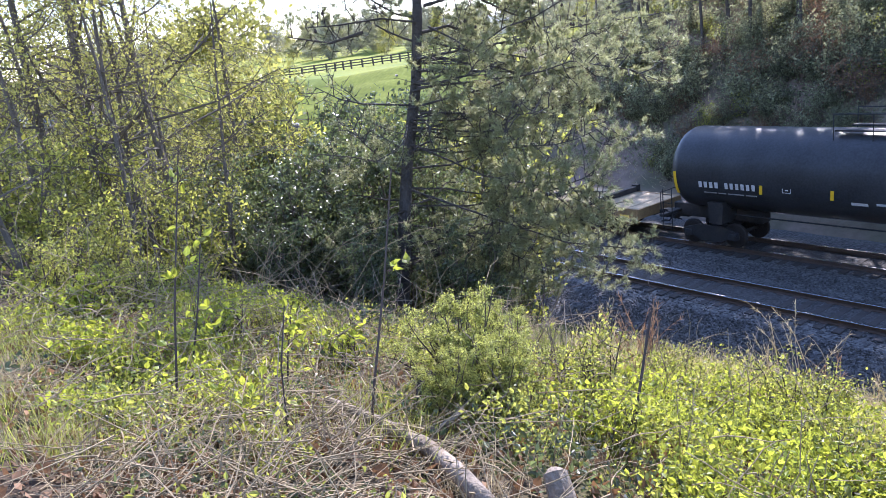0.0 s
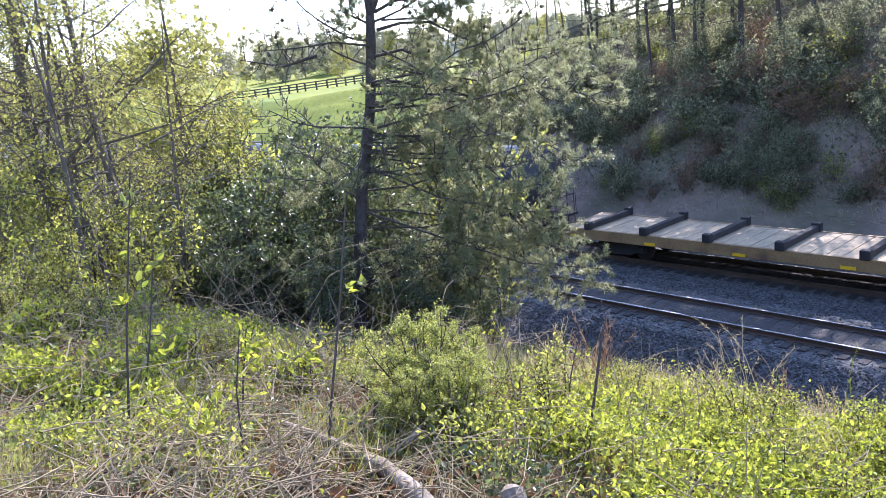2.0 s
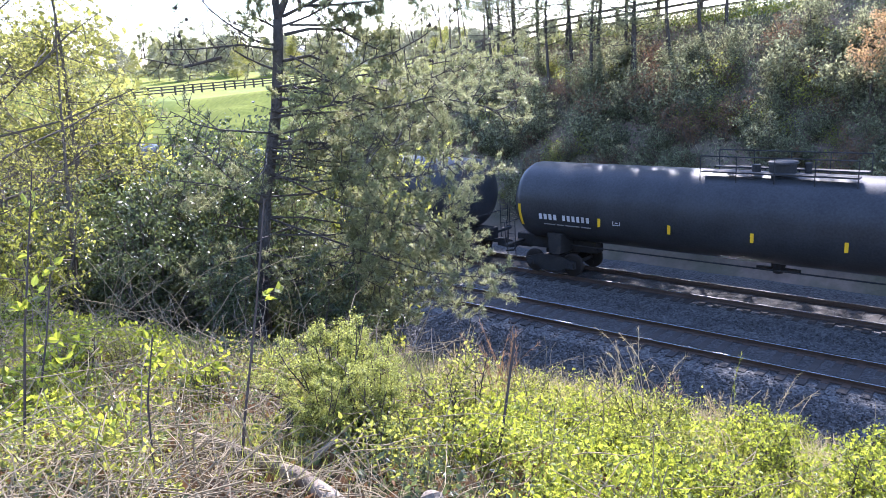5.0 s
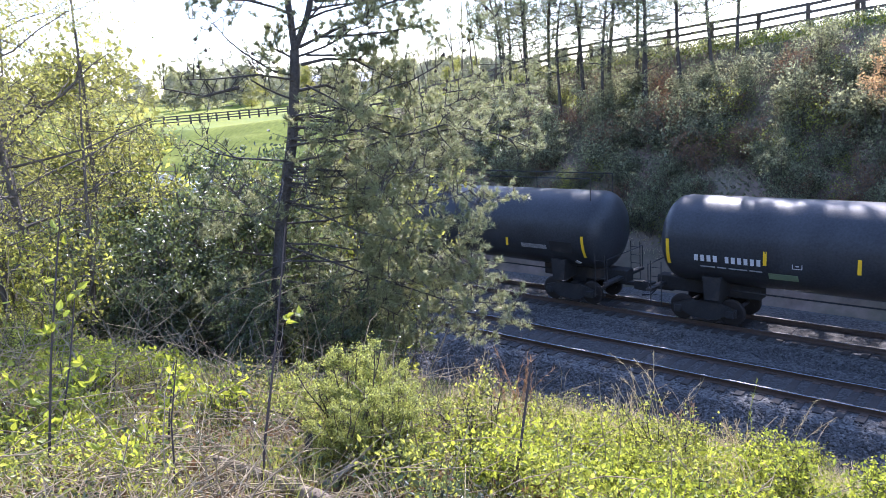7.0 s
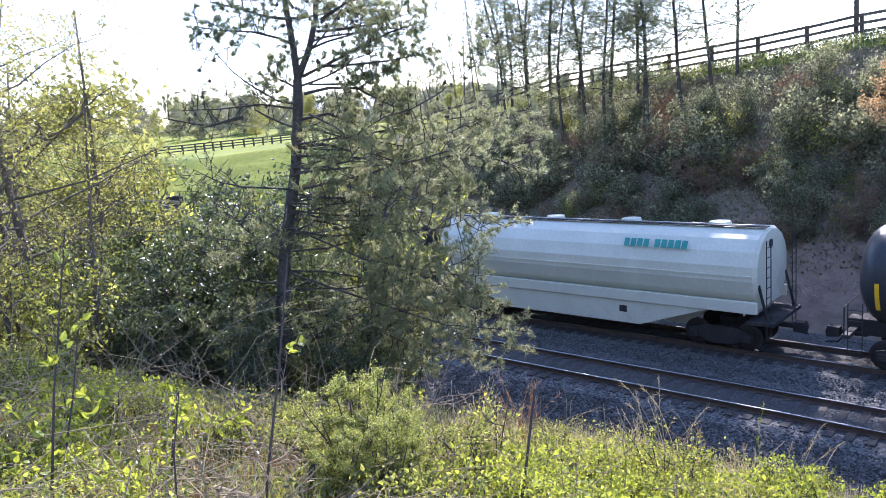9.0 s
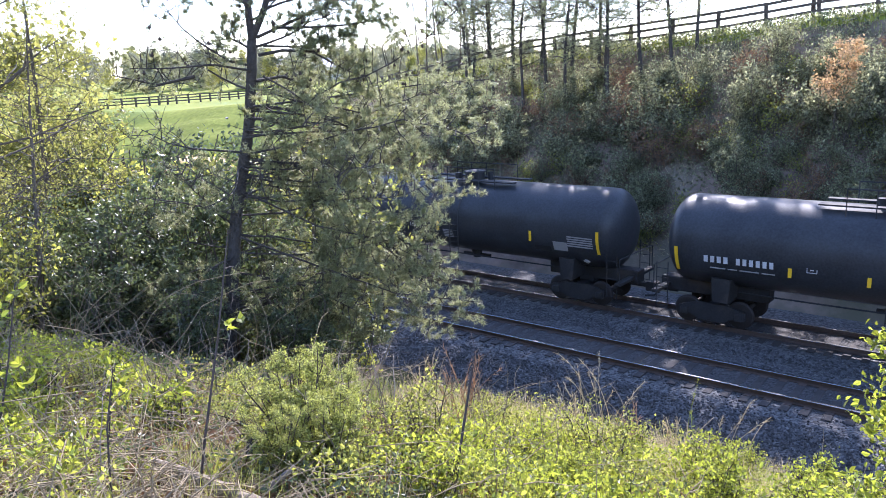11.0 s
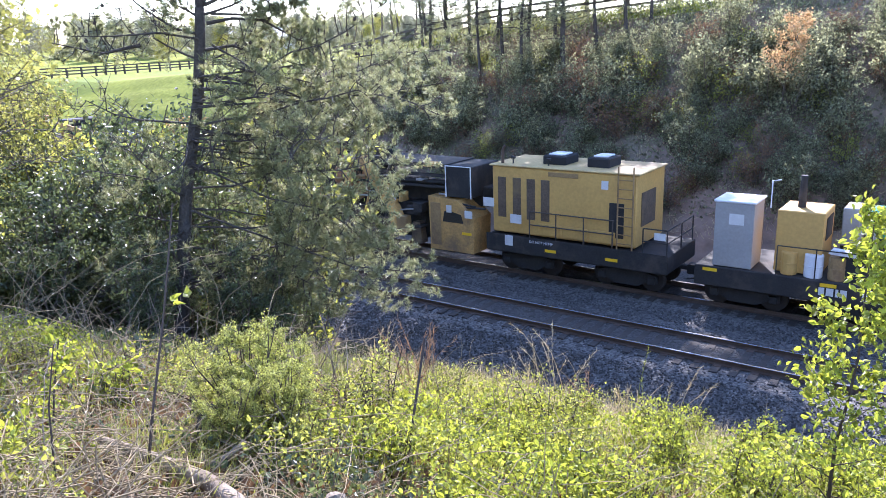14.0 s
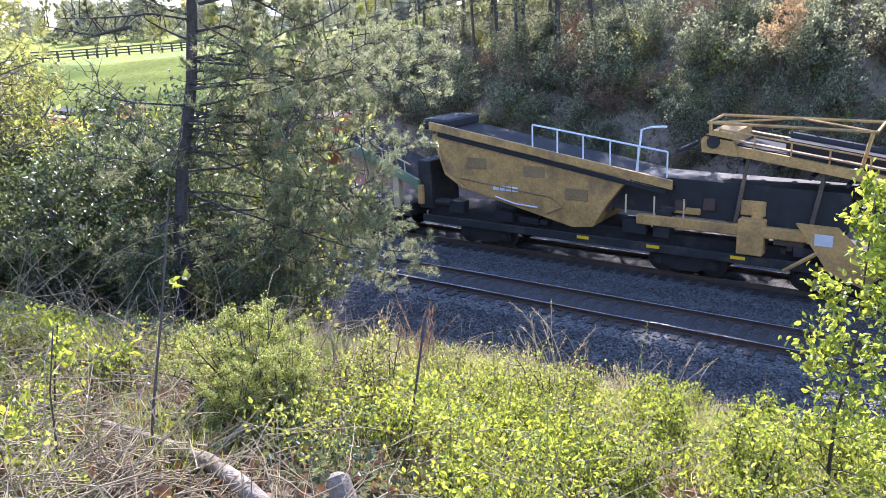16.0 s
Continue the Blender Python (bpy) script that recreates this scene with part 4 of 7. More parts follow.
def build_power_car():
    c = car("equipment_car", -204.0, "dark flat work car carrying cabinets, barrels and tanks", "work car")
    o = 204.0
    l, r = -207.1 + o, -201.1 + o
    part("deck_frame", Geo().box(l, r, -1.45, 1.45, 0.75, 1.42, 0.03), M["steel"], c)
    cab = part("grey_cabinet", Geo().box(-206.55 + o, -205.35 + o, -1.4, -0.2, 1.45, 3.55, 0.02), M["grey"], c, "grey steel cabinet with a pale top")
    part("cabinet_roof", Geo().box(-206.6 + o, -205.3 + o, -1.45, -0.1, 3.55, 3.62, 0.02), M["plastic"], cab)
    part("notice", Geo().box(-206.1 + o, -205.65 + o, -1.412, -1.4, 2.85, 3.2), M["mark"], cab)
    yc = part("yellow_cabinet", Geo().box(-204.75 + o, -203.4 + o, -1.1, 0.5, 1.45, 3.4, 0.03), M["yellow"], c, "yellow machine cabinet")
    part("vent_panel", Geo().box(-203.4 + o, -203.38 + o, -0.8, 0.2, 2.5, 3.2, 0.005), M["steel"], yc)
    part("exhaust_stack", Geo().tube([(-204.2 + o, -0.4, 3.4), (-204.2 + o, -0.4, 4.4)], [0.12, 0.1], 12), M["steel"], c)
    part("antenna", Geo().tube([(-205.0 + o, -0.9, 3.4), (-205.0 + o, -0.9, 4.25), (-204.75 + o, -0.9, 4.3)], 0.02, 6), M["plastic"], c)
    for x, m, rr in ((-204.3, "yellow", 0.24), (-203.6, "plastic", 0.27), (-202.95, "flatpaint", 0.25)):
        part("barrel", Geo().tube([(x + o, -1.1, z) for z in (1.42, 1.45, 1.75, 1.78, 1.81, 2.1, 2.13)], [rr * 0.96, rr, rr, rr * 1.04, rr, rr, rr * 0.9], 16), M[m], c)
    part("teal_tank", Geo().box(-202.4 + o, -201.2 + o, 0.1, 1.2, 2.5, 3.35, 0.08), M["teal"], c, "teal painted tank")
    part("grey_tank", Geo().box(-203.1 + o, -202.5 + o, 0.0, 1.1, 2.2, 3.4, 0.03), M["grey"], c)
    part("tank_stand", Geo().box(-203.1 + o, -201.2 + o, 0.1, 1.1, 1.42, 2.5, 0.02), M["steel"], c)
    for x in (-202.5, -202.3, -202.1):
        part("pipe", Geo().tube([(x + o, -0.7, 1.42), (x + o, -0.7, 3.4)], 0.05, 8), M["grey"], c)
    part("control_stand", Geo().box(-202.9 + o, -201.5 + o, -1.2, -0.2, 1.42, 2.3, 0.03), M["steel"], c)
    part("white_hull", Geo().prism([(-203.2 + o, 2.25), (-202.4 + o, 2.2), (-202.5 + o, 2.35), (-203.1 + o, 2.4)], -1.35, -1.1), M["plastic"], c)
    g = Geo()
    g.tube([(-204.6 + o, -1.42, 2.35), (-201.2 + o, -1.42, 2.35)], 0.022, 6)
    for x in (-204.6, -203.5, -202.3, -201.2):
        g.tube([(x + o, -1.42, 1.4), (x + o, -1.42, 2.35)], 0.02, 6)
    part("handrail", g, M["steel"], c)
    lad = Geo()
    for dx in (0, 0.4):
        lad.tube([(-201.6 + o + dx, -1.47, 0.6), (-201.6 + o + dx, -1.47, 2.4)], 0.02, 6)
    for i in range(6):
        lad.tube([(-201.6 + o, -1.47, 0.7 + 0.3 * i), (-201.2 + o, -1.47, 0.7 + 0.3 * i)], 0.015, 6)
    part("ladder", lad, M["steel"], c)
    for x in (-206.6, -203.1):
        q = part("reflector", REFLECT_FLAT, None, c)
        q.location = (x + o, -1.456, 1.3)
    bars(c, "lettering", -203.35 + o, -1.456, 0.98, [0.16, 0.2, 0.08, 0.18, -0.3, 0.15, 0.15, 0.15], 0.24, M["mark"])
    bars(c, "lettering", -201.9 + o, -1.456, 0.95, [0.1, 0.2, 0.3, 0.2], 0.07, M["mark"])
    truck(c, l + 1.5)
    truck(c, r - 1.3)
    coupler(c, l, -1)
    coupler(c, r, 1)


build_power_car()


def beam(g, x0, z0, x1, z1, y0, y1, deep):
    """A straight sloping beam."""
    return g.prism([(x0, z0 - deep), (x1, z1 - deep), (x1, z1), (x0, z0)], y0, y1)


def build_excavator_car():
    o = 219.0
    c = car("excavator_car", -219.0, "yellow and black track excavator car with a cab and digging wheels", "work car")
    part("deck_frame", Geo().box(-215.2 + o, -208.0 + o, -1.45, 1.45, 0.85, 1.5, 0.03), M["steel"], c)
    cab = part("cab", Geo().box(-215.0 + o, -209.2 + o, -1.3, 1.3, 1.6, 4.15, 0.05), M["yellow"], c, "yellow steel operator cab and engine house")
    part("roof", Geo().box(-215.1 + o, -209.1 + o, -1.36, 1.36, 4.15, 4.22, 0.03), M["roofpaint"], cab)
    for x in (-214.75, -214.1, -213.5, -212.9):
        w = part("window", Geo().box(x + o, x + 0.36 + o, -1.315, -1.29, 2.2, 3.75, 0.02), M["muck"], cab)
        part("pane", Geo().box(x + 0.05 + o, x + 0.31 + o, -1.325, -1.3, 2.3, 3.65), M["muck"], w)
    # A brown lettering-like strip along the cab's top, built as a thin box.
    part("vent_panel", Geo().box(-212.6 + o, -211.4 + o, -1.32, -1.29, 3.9, 4.06, 0.01), M["flatpaint"], cab)
    part("vent_panel", Geo().box(-210.2 + o, -209.65 + o, -1.32, -1.29, 1.9, 3.15, 0.01), M["steel"], cab)
    part("end_window", Geo().box(-209.2 + o, -209.17 + o, -0.9, 0.4, 2.3, 3.5, 0.005), M["muck"], cab)
    for x, w, h in ((-213.2, 0.95, 0.34), (-211.4, 0.85, 0.36)):
        ac = part("roof_unit", Geo().box(x + o, x + w + o, -0.6, 0.5, 4.2, 4.2 + h, 0.04), M["rubber"], c, "black roof unit")
        part("cover", Geo().box(x + 0.15 + o, x + w - 0.15 + o, -0.4, 0.3, 4.2 + h, 4.26 + h, 0.02), M["plastic"], ac)
    part("notice", Geo().box(-210.5 + o, -210.25 + o, -1.33, -1.3, 3.6, 3.9), M["mark"], cab)
    lad = Geo()
    for x in (-209.85, -209.3):
        lad.tube([(x + o, -1.4, 1.5), (x + o, -1.4, 4.45)], 0.03, 6)
    for i in range(8):
        lad.tube([(-209.85 + o, -1.4, 1.75 + 0.32 * i), (-209.3 + o, -1.4, 1.75 + 0.32 * i)], 0.02, 6)
    part("ladder", lad, M["flatpaint"], cab)
    for i in range(3):
        part("locker_door", Geo().box(-213.0 + 1.05 * i + o, -212.05 + 1.05 * i + o, -1.33, -1.3, 1.68, 2.1, 0.01), M["yellow"], cab)
    g = Geo()
    for z in (1.95, 2.4):
        g.tube([(-208.9 + o, -1.42, z), (-208.05 + o, -1.42, z), (-208.05 + o, 1.2, z)], 0.025, 6)
    for x, y in ((-208.9, -1.42), (-208.05, -1.42), (-208.05, 0.0), (-208.05, 1.2)):
        g.tube([(x + o, y, 1.45), (x + o, y, 2.4)], 0.025, 6)
    part("end_rail", g, M["steel"], c)
    part("notice", Geo().box(-208.5 + o, -208.1 + o, -1.46, -1.45, 2.05, 2.3), M["mark"], c, "white notice plate")
    part("exhaust", Geo().tube([(-214.7 + o, -1.0, 4.2), (-214.7 + o, -1.0, 4.75), (-214.6 + o, -1.0, 4.9)], 0.06, 8), M["rail"], c)
    for x in (-214.3, -212.8):
        part("roof_lamp", Geo().tube([(x + o, -0.9, 4.2), (x + o, -0.9, 4.42)], [0.03, 0.03], 8).box(x - 0.08 + o, x + 0.08 + o, -0.98, -0.82, 4.4, 4.5, 0.02), M["steel"], c)
    g = Geo()
    for z in (2.05, 2.55):
        g.tube([(-213.3 + o, -1.45, z), (-209.95 + o, -1.45, z)], 0.025, 6)
    for x in (-213.3, -212.2, -211.1, -210.0):
        g.tube([(x + o, -1.45, 1.5), (x + o, -1.45, 2.55)], 0.025, 6)
    part("handrail", g, M["fence"], c)
    part("side_sill", Geo().box(-215.2 + o, -208.0 + o, -1.48, -1.45, 0.9, 1.55), M["steel"], c)
    for x, z in ((-215.3, 2.6), (-214.1, 2.05)):
        part("notice", Geo().box(x + o, x + 0.48 + o, -1.5, -1.49, z, z + 0.34), M["mark"], c, "white notice plate")
    part("notice", Geo().box(-214.35 + o, -214.0 + o, -1.5, -1.49, 1.15, 1.55), M["mark"], c)
    words(c, "DO NOT HUMP", -213.3 + o, -1.484, 1.36, 0.14, M["mark"])
    for x in (-212.4, -210.0):
        q = part("reflector", REFLECT_FLAT, None, c)
        q.location = (x + o, -1.487, 1.14)
    truck(c, -209.6 + o)
    truck(c, -213.6 + o)
    coupler(c, -208.0 + o, 1)
    # lower operator booth
    booth = part("booth", Geo().prism([(-217.95 + o, 0.55), (-215.85 + o, 0.55), (-215.8 + o, 2.0), (-216.6 + o, 2.65), (-218.0 + o, 2.75)], -1.45, -0.2), M["muddy"], c, "yellow low operator booth")
    part("window", Geo().prism([(-217.3 + o, 1.75), (-216.3 + o, 1.75), (-216.4 + o, 2.1), (-216.9 + o, 2.2), (-217.2 + o, 2.2)], -1.47, -1.44), M["glass"], booth)
    part("door", Geo().box(-217.9 + o, -217.4 + o, -1.47, -1.44, 0.75, 2.5, 0.01), M["flatpaint"], booth)
    part("notice", Geo().box(-217.1 + o, -216.85 + o, -1.475, -1.46, 2.15, 2.45), M["mark"], booth)
    part("notice", Geo().box(-216.2 + o, -215.85 + o, -1.5, -1.47, 2.0, 2.3), M["mark"], booth)
    q = part("reflector", REFLECT_FLAT, None, booth)
    q.location = (-216.15 + o, -1.456, 1.35)
    dark = part("dark_cabinet", Geo().box(-217.2 + o, -216.0 + o, -1.3, 0.8, 2.75, 4.0, 0.03), M["steel"], c, "dark grey cabinet")
    part("frame_edge", Geo().tube([(-217.2 + o, -1.32, 2.75), (-217.2 + o, -1.32, 4.0), (-216.0 + o, -1.32, 4.0), (-216.0 + o, -1.32, 2.75)], 0.025, 6), M["plastic"], dark)
    g = Geo()
    for z, m in ((3.95, 0), (3.6, 0), (3.35, 0), (3.15, 0)):
        beam(g, -222.6 + o, z - 0.05, -217.2 + o, z, -1.2, -1.0, 0.1)
    part("pipe_rack", g, M["steel"], c)
    part("top_plate", Geo().box(-221.6 + o, -217.3 + o, -1.1, 0.9, 3.96, 4.02, 0.01), M["steel"], c, "dark top plate")
    part("main_beam", Geo().box(-232.0 + o, -215.2 + o, -0.45, 0.45, 2.3, 3.1, 0.04), M["steel"], c)
    part("lower_frame", Geo().box(-227.2 + o, -218.6 + o, -0.85, 0.85, 0.75, 2.3, 0.05), M["steel"], c)
    for x, w, z, h in ((-226.8, 1.2, 0.6, 0.9), (-224.3, 0.9, 0.5, 0.7), (-223.0, 1.3, 1.3, 0.6), (-220.9, 0.9, 0.7, 0.8), (-219.2, 0.6, 0.6, 0.9)):
        part("skirt_plate", Geo().prism([(x + o, z), (x + w + o, z), (x + w - 0.1 + o, z + h), (x + 0.15 + o, z + h)], -1.2, -0.8), M["muck"], c)
    for x in (-226.4, -224.8, -221.9, -220.3):
        part("ram", Geo().tube([(x + o, -1.25, 1.1), (x + 0.5 + o, -1.25, 2.4)], 0.06, 8), M["muddy"], c)
    # bucket wheel
    wheel = new("digging_wheel")
    wheel.parent = c
    wheel.matrix_basis = pose(-222.5 + o, -1.05, 3.15, 0, 0, 0)
    part("disc", Geo().tube([(0, -0.1, 0), (0, -0.05, 0), (0, 0.2, 0)], [0.9, 1.05, 1.05], 28), M["salmon"], wheel, "faded red round disc")
    for i in range(8):
        a = 2 * math.pi * i / 8
        g = Geo().tube([(0.2 * math.cos(a), -0.16, 0.2 * math.sin(a)), (0.6 * math.cos(a + 0.18), -0.17, 0.6 * math.sin(a + 0.18)), (0.98 * math.cos(a + 0.1), -0.15, 0.98 * math.sin(a + 0.1))], [0.05, 0.07, 0.09], 6)
        part("blade", g, M["flatpaint"], wheel)
    part("hub", Geo().tube([(0, -0.24, 0), (0, 0.1, 0)], 0.2, 14), M["flatpaint"], wheel)
    # diggers' arms
    g = Geo()
    g.prism([(-221.85 + o, 4.0), (-221.45 + o, 4.2), (-219.72 + o, 2.1), (-219.3 + o, 1.2), (-219.8 + o, 1.15), (-220.2 + o, 1.95)], -1.45, -1.15)
    part("digging_arm", g, M["muddy"], c, "yellow sloping box-section arm")
    part("arm_tip", Geo().box(-219.75 + o, -219.2 + o, -1.48, -1.1, 1.05, 1.75, 0.03), M["flatpaint"], c)
    part("hydraulic_ram", Geo().tube([(-221.6 + o, -1.2, 4.15), (-219.9 + o, -1.2, 2.3)], [0.07, 0.05], 8), M["plastic"], c)
    g = Geo()
    g.prism([(-227.35 + o, 3.3), (-226.85 + o, 3.75), (-226.05 + o, 3.7), (-225.55 + o, 3.3), (-225.55 + o, 2.4), (-225.95 + o, 1.7), (-226.75 + o, 1.6), (-226.95 + o, 2.4)], -1.45, -0.9)
    part("digging_head", g, M["muddy"], c, "yellow curved digging head")
    part("head_drum", Geo().tube([(-226.35 + o, -1.55, 2.65), (-226.35 + o, -0.9, 2.65)], 0.42, 18), M["salmon"], c)
    g = Geo()
    for a, b in (((-226.80, 3.6), (-226.00, 4.75)), ((-226.00, 4.75), (-224.80, 4.75)), ((-224.80, 4.75), (-225.00, 3.4)), ((-225.00, 3.4), (-226.00, 4.75)), ((-226.80, 3.6), (-224.90, 4.6)), ((-226.80, 3.6), (-225.00, 3.4))):
        g.tube([(a[0] + o, -1.2, a[1]), (b[0] + o, -1.2, b[1])], 0.07, 6)
    part("truss_frame", g, M["muddy"], c, "yellow tubular truss")
    for x, z0, z1 in ((-225.3, 0.7, 3.6), (-224.6, 0.9, 2.5), (-221.4, 0.6, 2.0)):
        part("upright", Geo().box(x + o, x + 0.26 + o, -1.3, -1.05, z0, z1, 0.03), M["muck"], c)
    part("low_beam", Geo().box(-225.3 + o, -221.2 + o, -1.3, -1.0, 0.95, 1.3, 0.03), M["muck"], c, "brown muddy lower beam")
    for x in (-225.2, -222.6):
        part("guide_shoe", Geo().prism([(x - 0.3 + o, 0.25), (x + 0.3 + o, 0.25), (x + 0.25 + o, 1.1), (x - 0.2 + o, 1.2)], -1.4, -1.05), M["muck"], c)
    part("engine_block", Geo().box(-226.0 + o, -223.8 + o, -1.0, 0.4, 2.2, 4.6, 0.05), M["steel"], c)
    part("engine_block", Geo().box(-222.4 + o, -221.2 + o, -0.9, 0.4, 2.0, 4.4, 0.05), M["steel"], c)
    g = Geo()
    rng = random.Random(3)
    for i in range(16):
        x = rng.uniform(-226.0, -220.4)
        g.tube([(x + o, -1.1, rng.uniform(2.2, 3.9)), (x + rng.uniform(-0.4, 0.4) + o, -1.25, rng.uniform(2.6, 4.3)), (x + rng.uniform(-0.9, 0.9) + o, -1.1, rng.uniform(2.8, 4.9))], 0.03, 5)
    part("hose", g, M["rubber"], c)["kind"] = "stuff"
    rng = random.Random(17)
    for i in range(34):
        x, z = rng.uniform(-227.5, -217.5), rng.uniform(1.2, 4.5)
        w, hh = rng.uniform(0.1, 0.7), rng.uniform(0.06, 0.4)
        part(rng.choice(("bracket", "valve_block", "cover_plate")), Geo().box(x + o, x + w + o, -1.2 - rng.random() * 0.25, -0.8, z, z + hh, 0.015), M[rng.choice(("steel", "steel", "muddy", "rail", "grey"))], c)
    for i in range(14):
        x, z = rng.uniform(-226.5, -217.0), rng.uniform(1.5, 4.2)
        part("pipe", Geo().tube([(x + o, -1.25, z), (x + rng.uniform(0.6, 2.2) + o, -1.25, z + rng.uniform(-0.25, 0.25))], rng.uniform(0.02, 0.05), 6), M[rng.choice(("steel", "grey", "roofsheet"))], c)
    for i in range(5):
        x = -226.0 + 1.1 * i
        part("top_arm", Geo().tube([(x + o, -0.9, 4.3), (x + 0.4 + o, -1.0, 4.9), (x + 0.9 + o, -1.0, 4.7)], [0.05, 0.04, 0.03], 6), M[rng.choice(("muddy", "steel", "grey"))], c)


build_excavator_car()


def build_conveyor_car():
    o = 238.0
    c = car("conveyor_car", -238.0, "yellow hopper and conveyor car with sloping belts", "work car")
    part("deck_frame", Geo().box(-247.0 + o, -228.8 + o, -0.9, 0.9, 0.85, 1.4, 0.04), M["steel"], c)
    part("side_sill", Geo().box(-247.0 + o, -229.5 + o, -1.4, -1.3, 0.8, 1.1, 0.02), M["steel"], c)
    # long sloping belt with a yellow side beam
    for y in (-1.4, 0.6):
        part("belt_side", beam(Geo(), -235.6 + o, 4.71, -226.6 + o, 3.37, y, y + 0.15, 0.3), M["muddy"], c, "yellow sloping conveyor side")
        part("belt_flange", beam(Geo(), -235.6 + o, 4.9, -226.6 + o, 3.56, y - 0.04, y + 0.19, 0.05), M["flatpaint"], c)
    part("belt", beam(Geo(), -235.6 + o, 4.74, -226.4 + o, 3.37, -1.24, 0.6, 0.1), M["rubber"], c)
    for i in range(6):
        x, z = lerp(-233.3, -228.3, (i + 0.5) / 6), lerp(4.72, 4.0, (i + 0.5) / 6)
        cover = Geo()
        cover.prism([(x - 0.43 + o, z - 0.2), (x - 0.43 + o, z + 0.12), (x + 0.4 + o, z), (x + 0.4 + o, z - 0.32)], -1.0, 0.4)
        cover.tube([(x - 0.42 + o, -0.3, z + 0.08), (x + 0.4 + o, -0.3, z - 0.04)], 0.2, 10)
        part("belt_cover", cover, M["rubber"], c, "dark ribbed belt cover")
    for i in range(8):
        x = lerp(-235.2, -227.8, i / 7)
        z = lerp(4.65, 3.55, i / 7)
        part("rail_post", Geo().tube([(x + o, -1.38, z), (x + o, -1.38, z + 0.45)], 0.03, 6), M["muddy"], c)
    part("belt_rail", Geo().tube([(-235.2 + o, -1.38, 5.08), (-227.8 + o, -1.38, 3.98)], 0.03, 6), M["muddy"], c)
    g = Geo()
    g.tube([(-235.6 + o, -1.3, 5.26), (-230.9 + o, -1.3, 5.16)], 0.05, 6).tube([(-235.6 + o, 0.4, 5.3), (-230.9 + o, 0.4, 5.22)], 0.05, 6)
    g.tube([(-235.6 + o, -1.3, 5.26), (-233.2 + o, 0.4, 5.26), (-230.9 + o, -1.3, 5.16)], 0.035, 6).tube([(-235.6 + o, -1.3, 5.26), (-235.6 + o, 0.4, 5.3)], 0.04, 6).tube([(-230.9 + o, -1.3, 5.16), (-230.9 + o, 0.4, 5.22)], 0.04, 6)
    g.tube([(-235.5 + o, -1.3, 4.6), (-235.5 + o, -1.3, 5.26)], 0.06, 6).tube([(-231.2 + o, -1.3, 4.1), (-231.0 + o, -1.3, 5.16)], 0.06, 6)
    part("top_frame", g, M["muddy"], c, "muddy yellow bracing frame on top")
    part("belt_head", Geo().prism([(-235.7 + o, 4.35), (-235.75 + o, 4.75), (-235.4 + o, 5.05), (-234.8 + o, 4.95), (-234.6 + o, 4.25)], -1.44, 0.75), M["muddy"], c)
    part("head_drum", Geo().tube([(-235.35 + o, -1.5, 4.68), (-235.35 + o, 0.8, 4.68)], 0.2, 14), M["steel"], c)
    part("under_chute", beam(Geo(), -239.6 + o, 3.4, -231.4 + o, 3.3, -1.1, 0.4, 1.25), M["steel"], c)
    for x, a, b in ((-234.6, 2.1, 4.4), (-232.4, 2.1, 4.1), (-229.6, 1.3, 3.7)):
        part("leg_post", Geo().tube([(x + o, -1.2, a), (x + 0.3 + o, -1.2, b)], 0.07, 6), M["muck"], c)
    # hopper house
    house = Geo().prism([(-246.3 + o, 4.45), (-238.2 + o, 3.2), (-238.9 + o, 2.3), (-239.4 + o, 1.45), (-240.2 + o, 1.35), (-244.8 + o, 2.35), (-245.7 + o, 2.9)], -1.42, 1.2)
    hop = part("hopper_house", house, M["muddy"], c, "big yellow sloping hopper housing")
    part("belt", beam(Geo(), -246.4 + o, 4.75, -236.6 + o, 3.15, -1.15, 0.9, 0.14), M["rubber"], c)
    g = beam(Geo(), -246.4 + o, 4.92, -236.6 + o, 3.35, -1.5, -1.38, 0.3)
    part("belt_side", g, M["muddy"], c)
    part("dark_strip", beam(Geo(), -246.0 + o, 4.52, -236.8 + o, 3.02, -1.49, -1.42, 0.16), M["rubber"], c)
    for x, z in ((-244.7, 3.2), (-242.2, 3.05), (-240.5, 2.35)):
        part("access_panel", Geo().box(x + o, x + 0.9 + o, -1.445, -1.42, z, z + 0.42, 0.01), M["flatpaint"], hop)
    part("side_panel", Geo().prism([(-245.0 + o, 2.75), (-241.0 + o, 2.35), (-240.6 + o, 2.05), (-241.2 + o, 1.75), (-244.6 + o, 2.35)], -1.47, -1.42), M["muddy"], hop)
    part("edge_lip", Geo().tube([(-246.25 + o, -1.44, 4.4), (-245.7 + o, -1.44, 2.9), (-244.8 + o, -1.44, 2.37)], 0.06, 6), M["muddy"], hop)
    part("panel_rim", Geo().tube([(-245.0 + o, -1.48, 2.78), (-241.0 + o, -1.48, 2.38), (-240.6 + o, -1.48, 2.05), (-241.2 + o, -1.48, 1.75)], 0.035, 6), M["flatpaint"], hop)
    part("slope_pipe", Geo().tube([(-243.4 + o, -1.5, 2.2), (-242.5 + o, -1.52, 2.0), (-241.6 + o, -1.5, 1.95)], 0.03, 6), M["plastic"], hop)
    bars(hop, "lettering", -243.5 + o, -1.48, 2.45, [0.25, 0.22, 0.22, 0.26], 0.18, M["plastic"])
    for i in range(6):
        x = lerp(-241.8, -236.8, i / 5)
        z = lerp(4.98, 4.28, i / 5)
        part("rail_post", Geo().tube([(x + o, -1.42, z - 0.85), (x + o, -1.42, z)], 0.03, 6), M["plastic"], c)
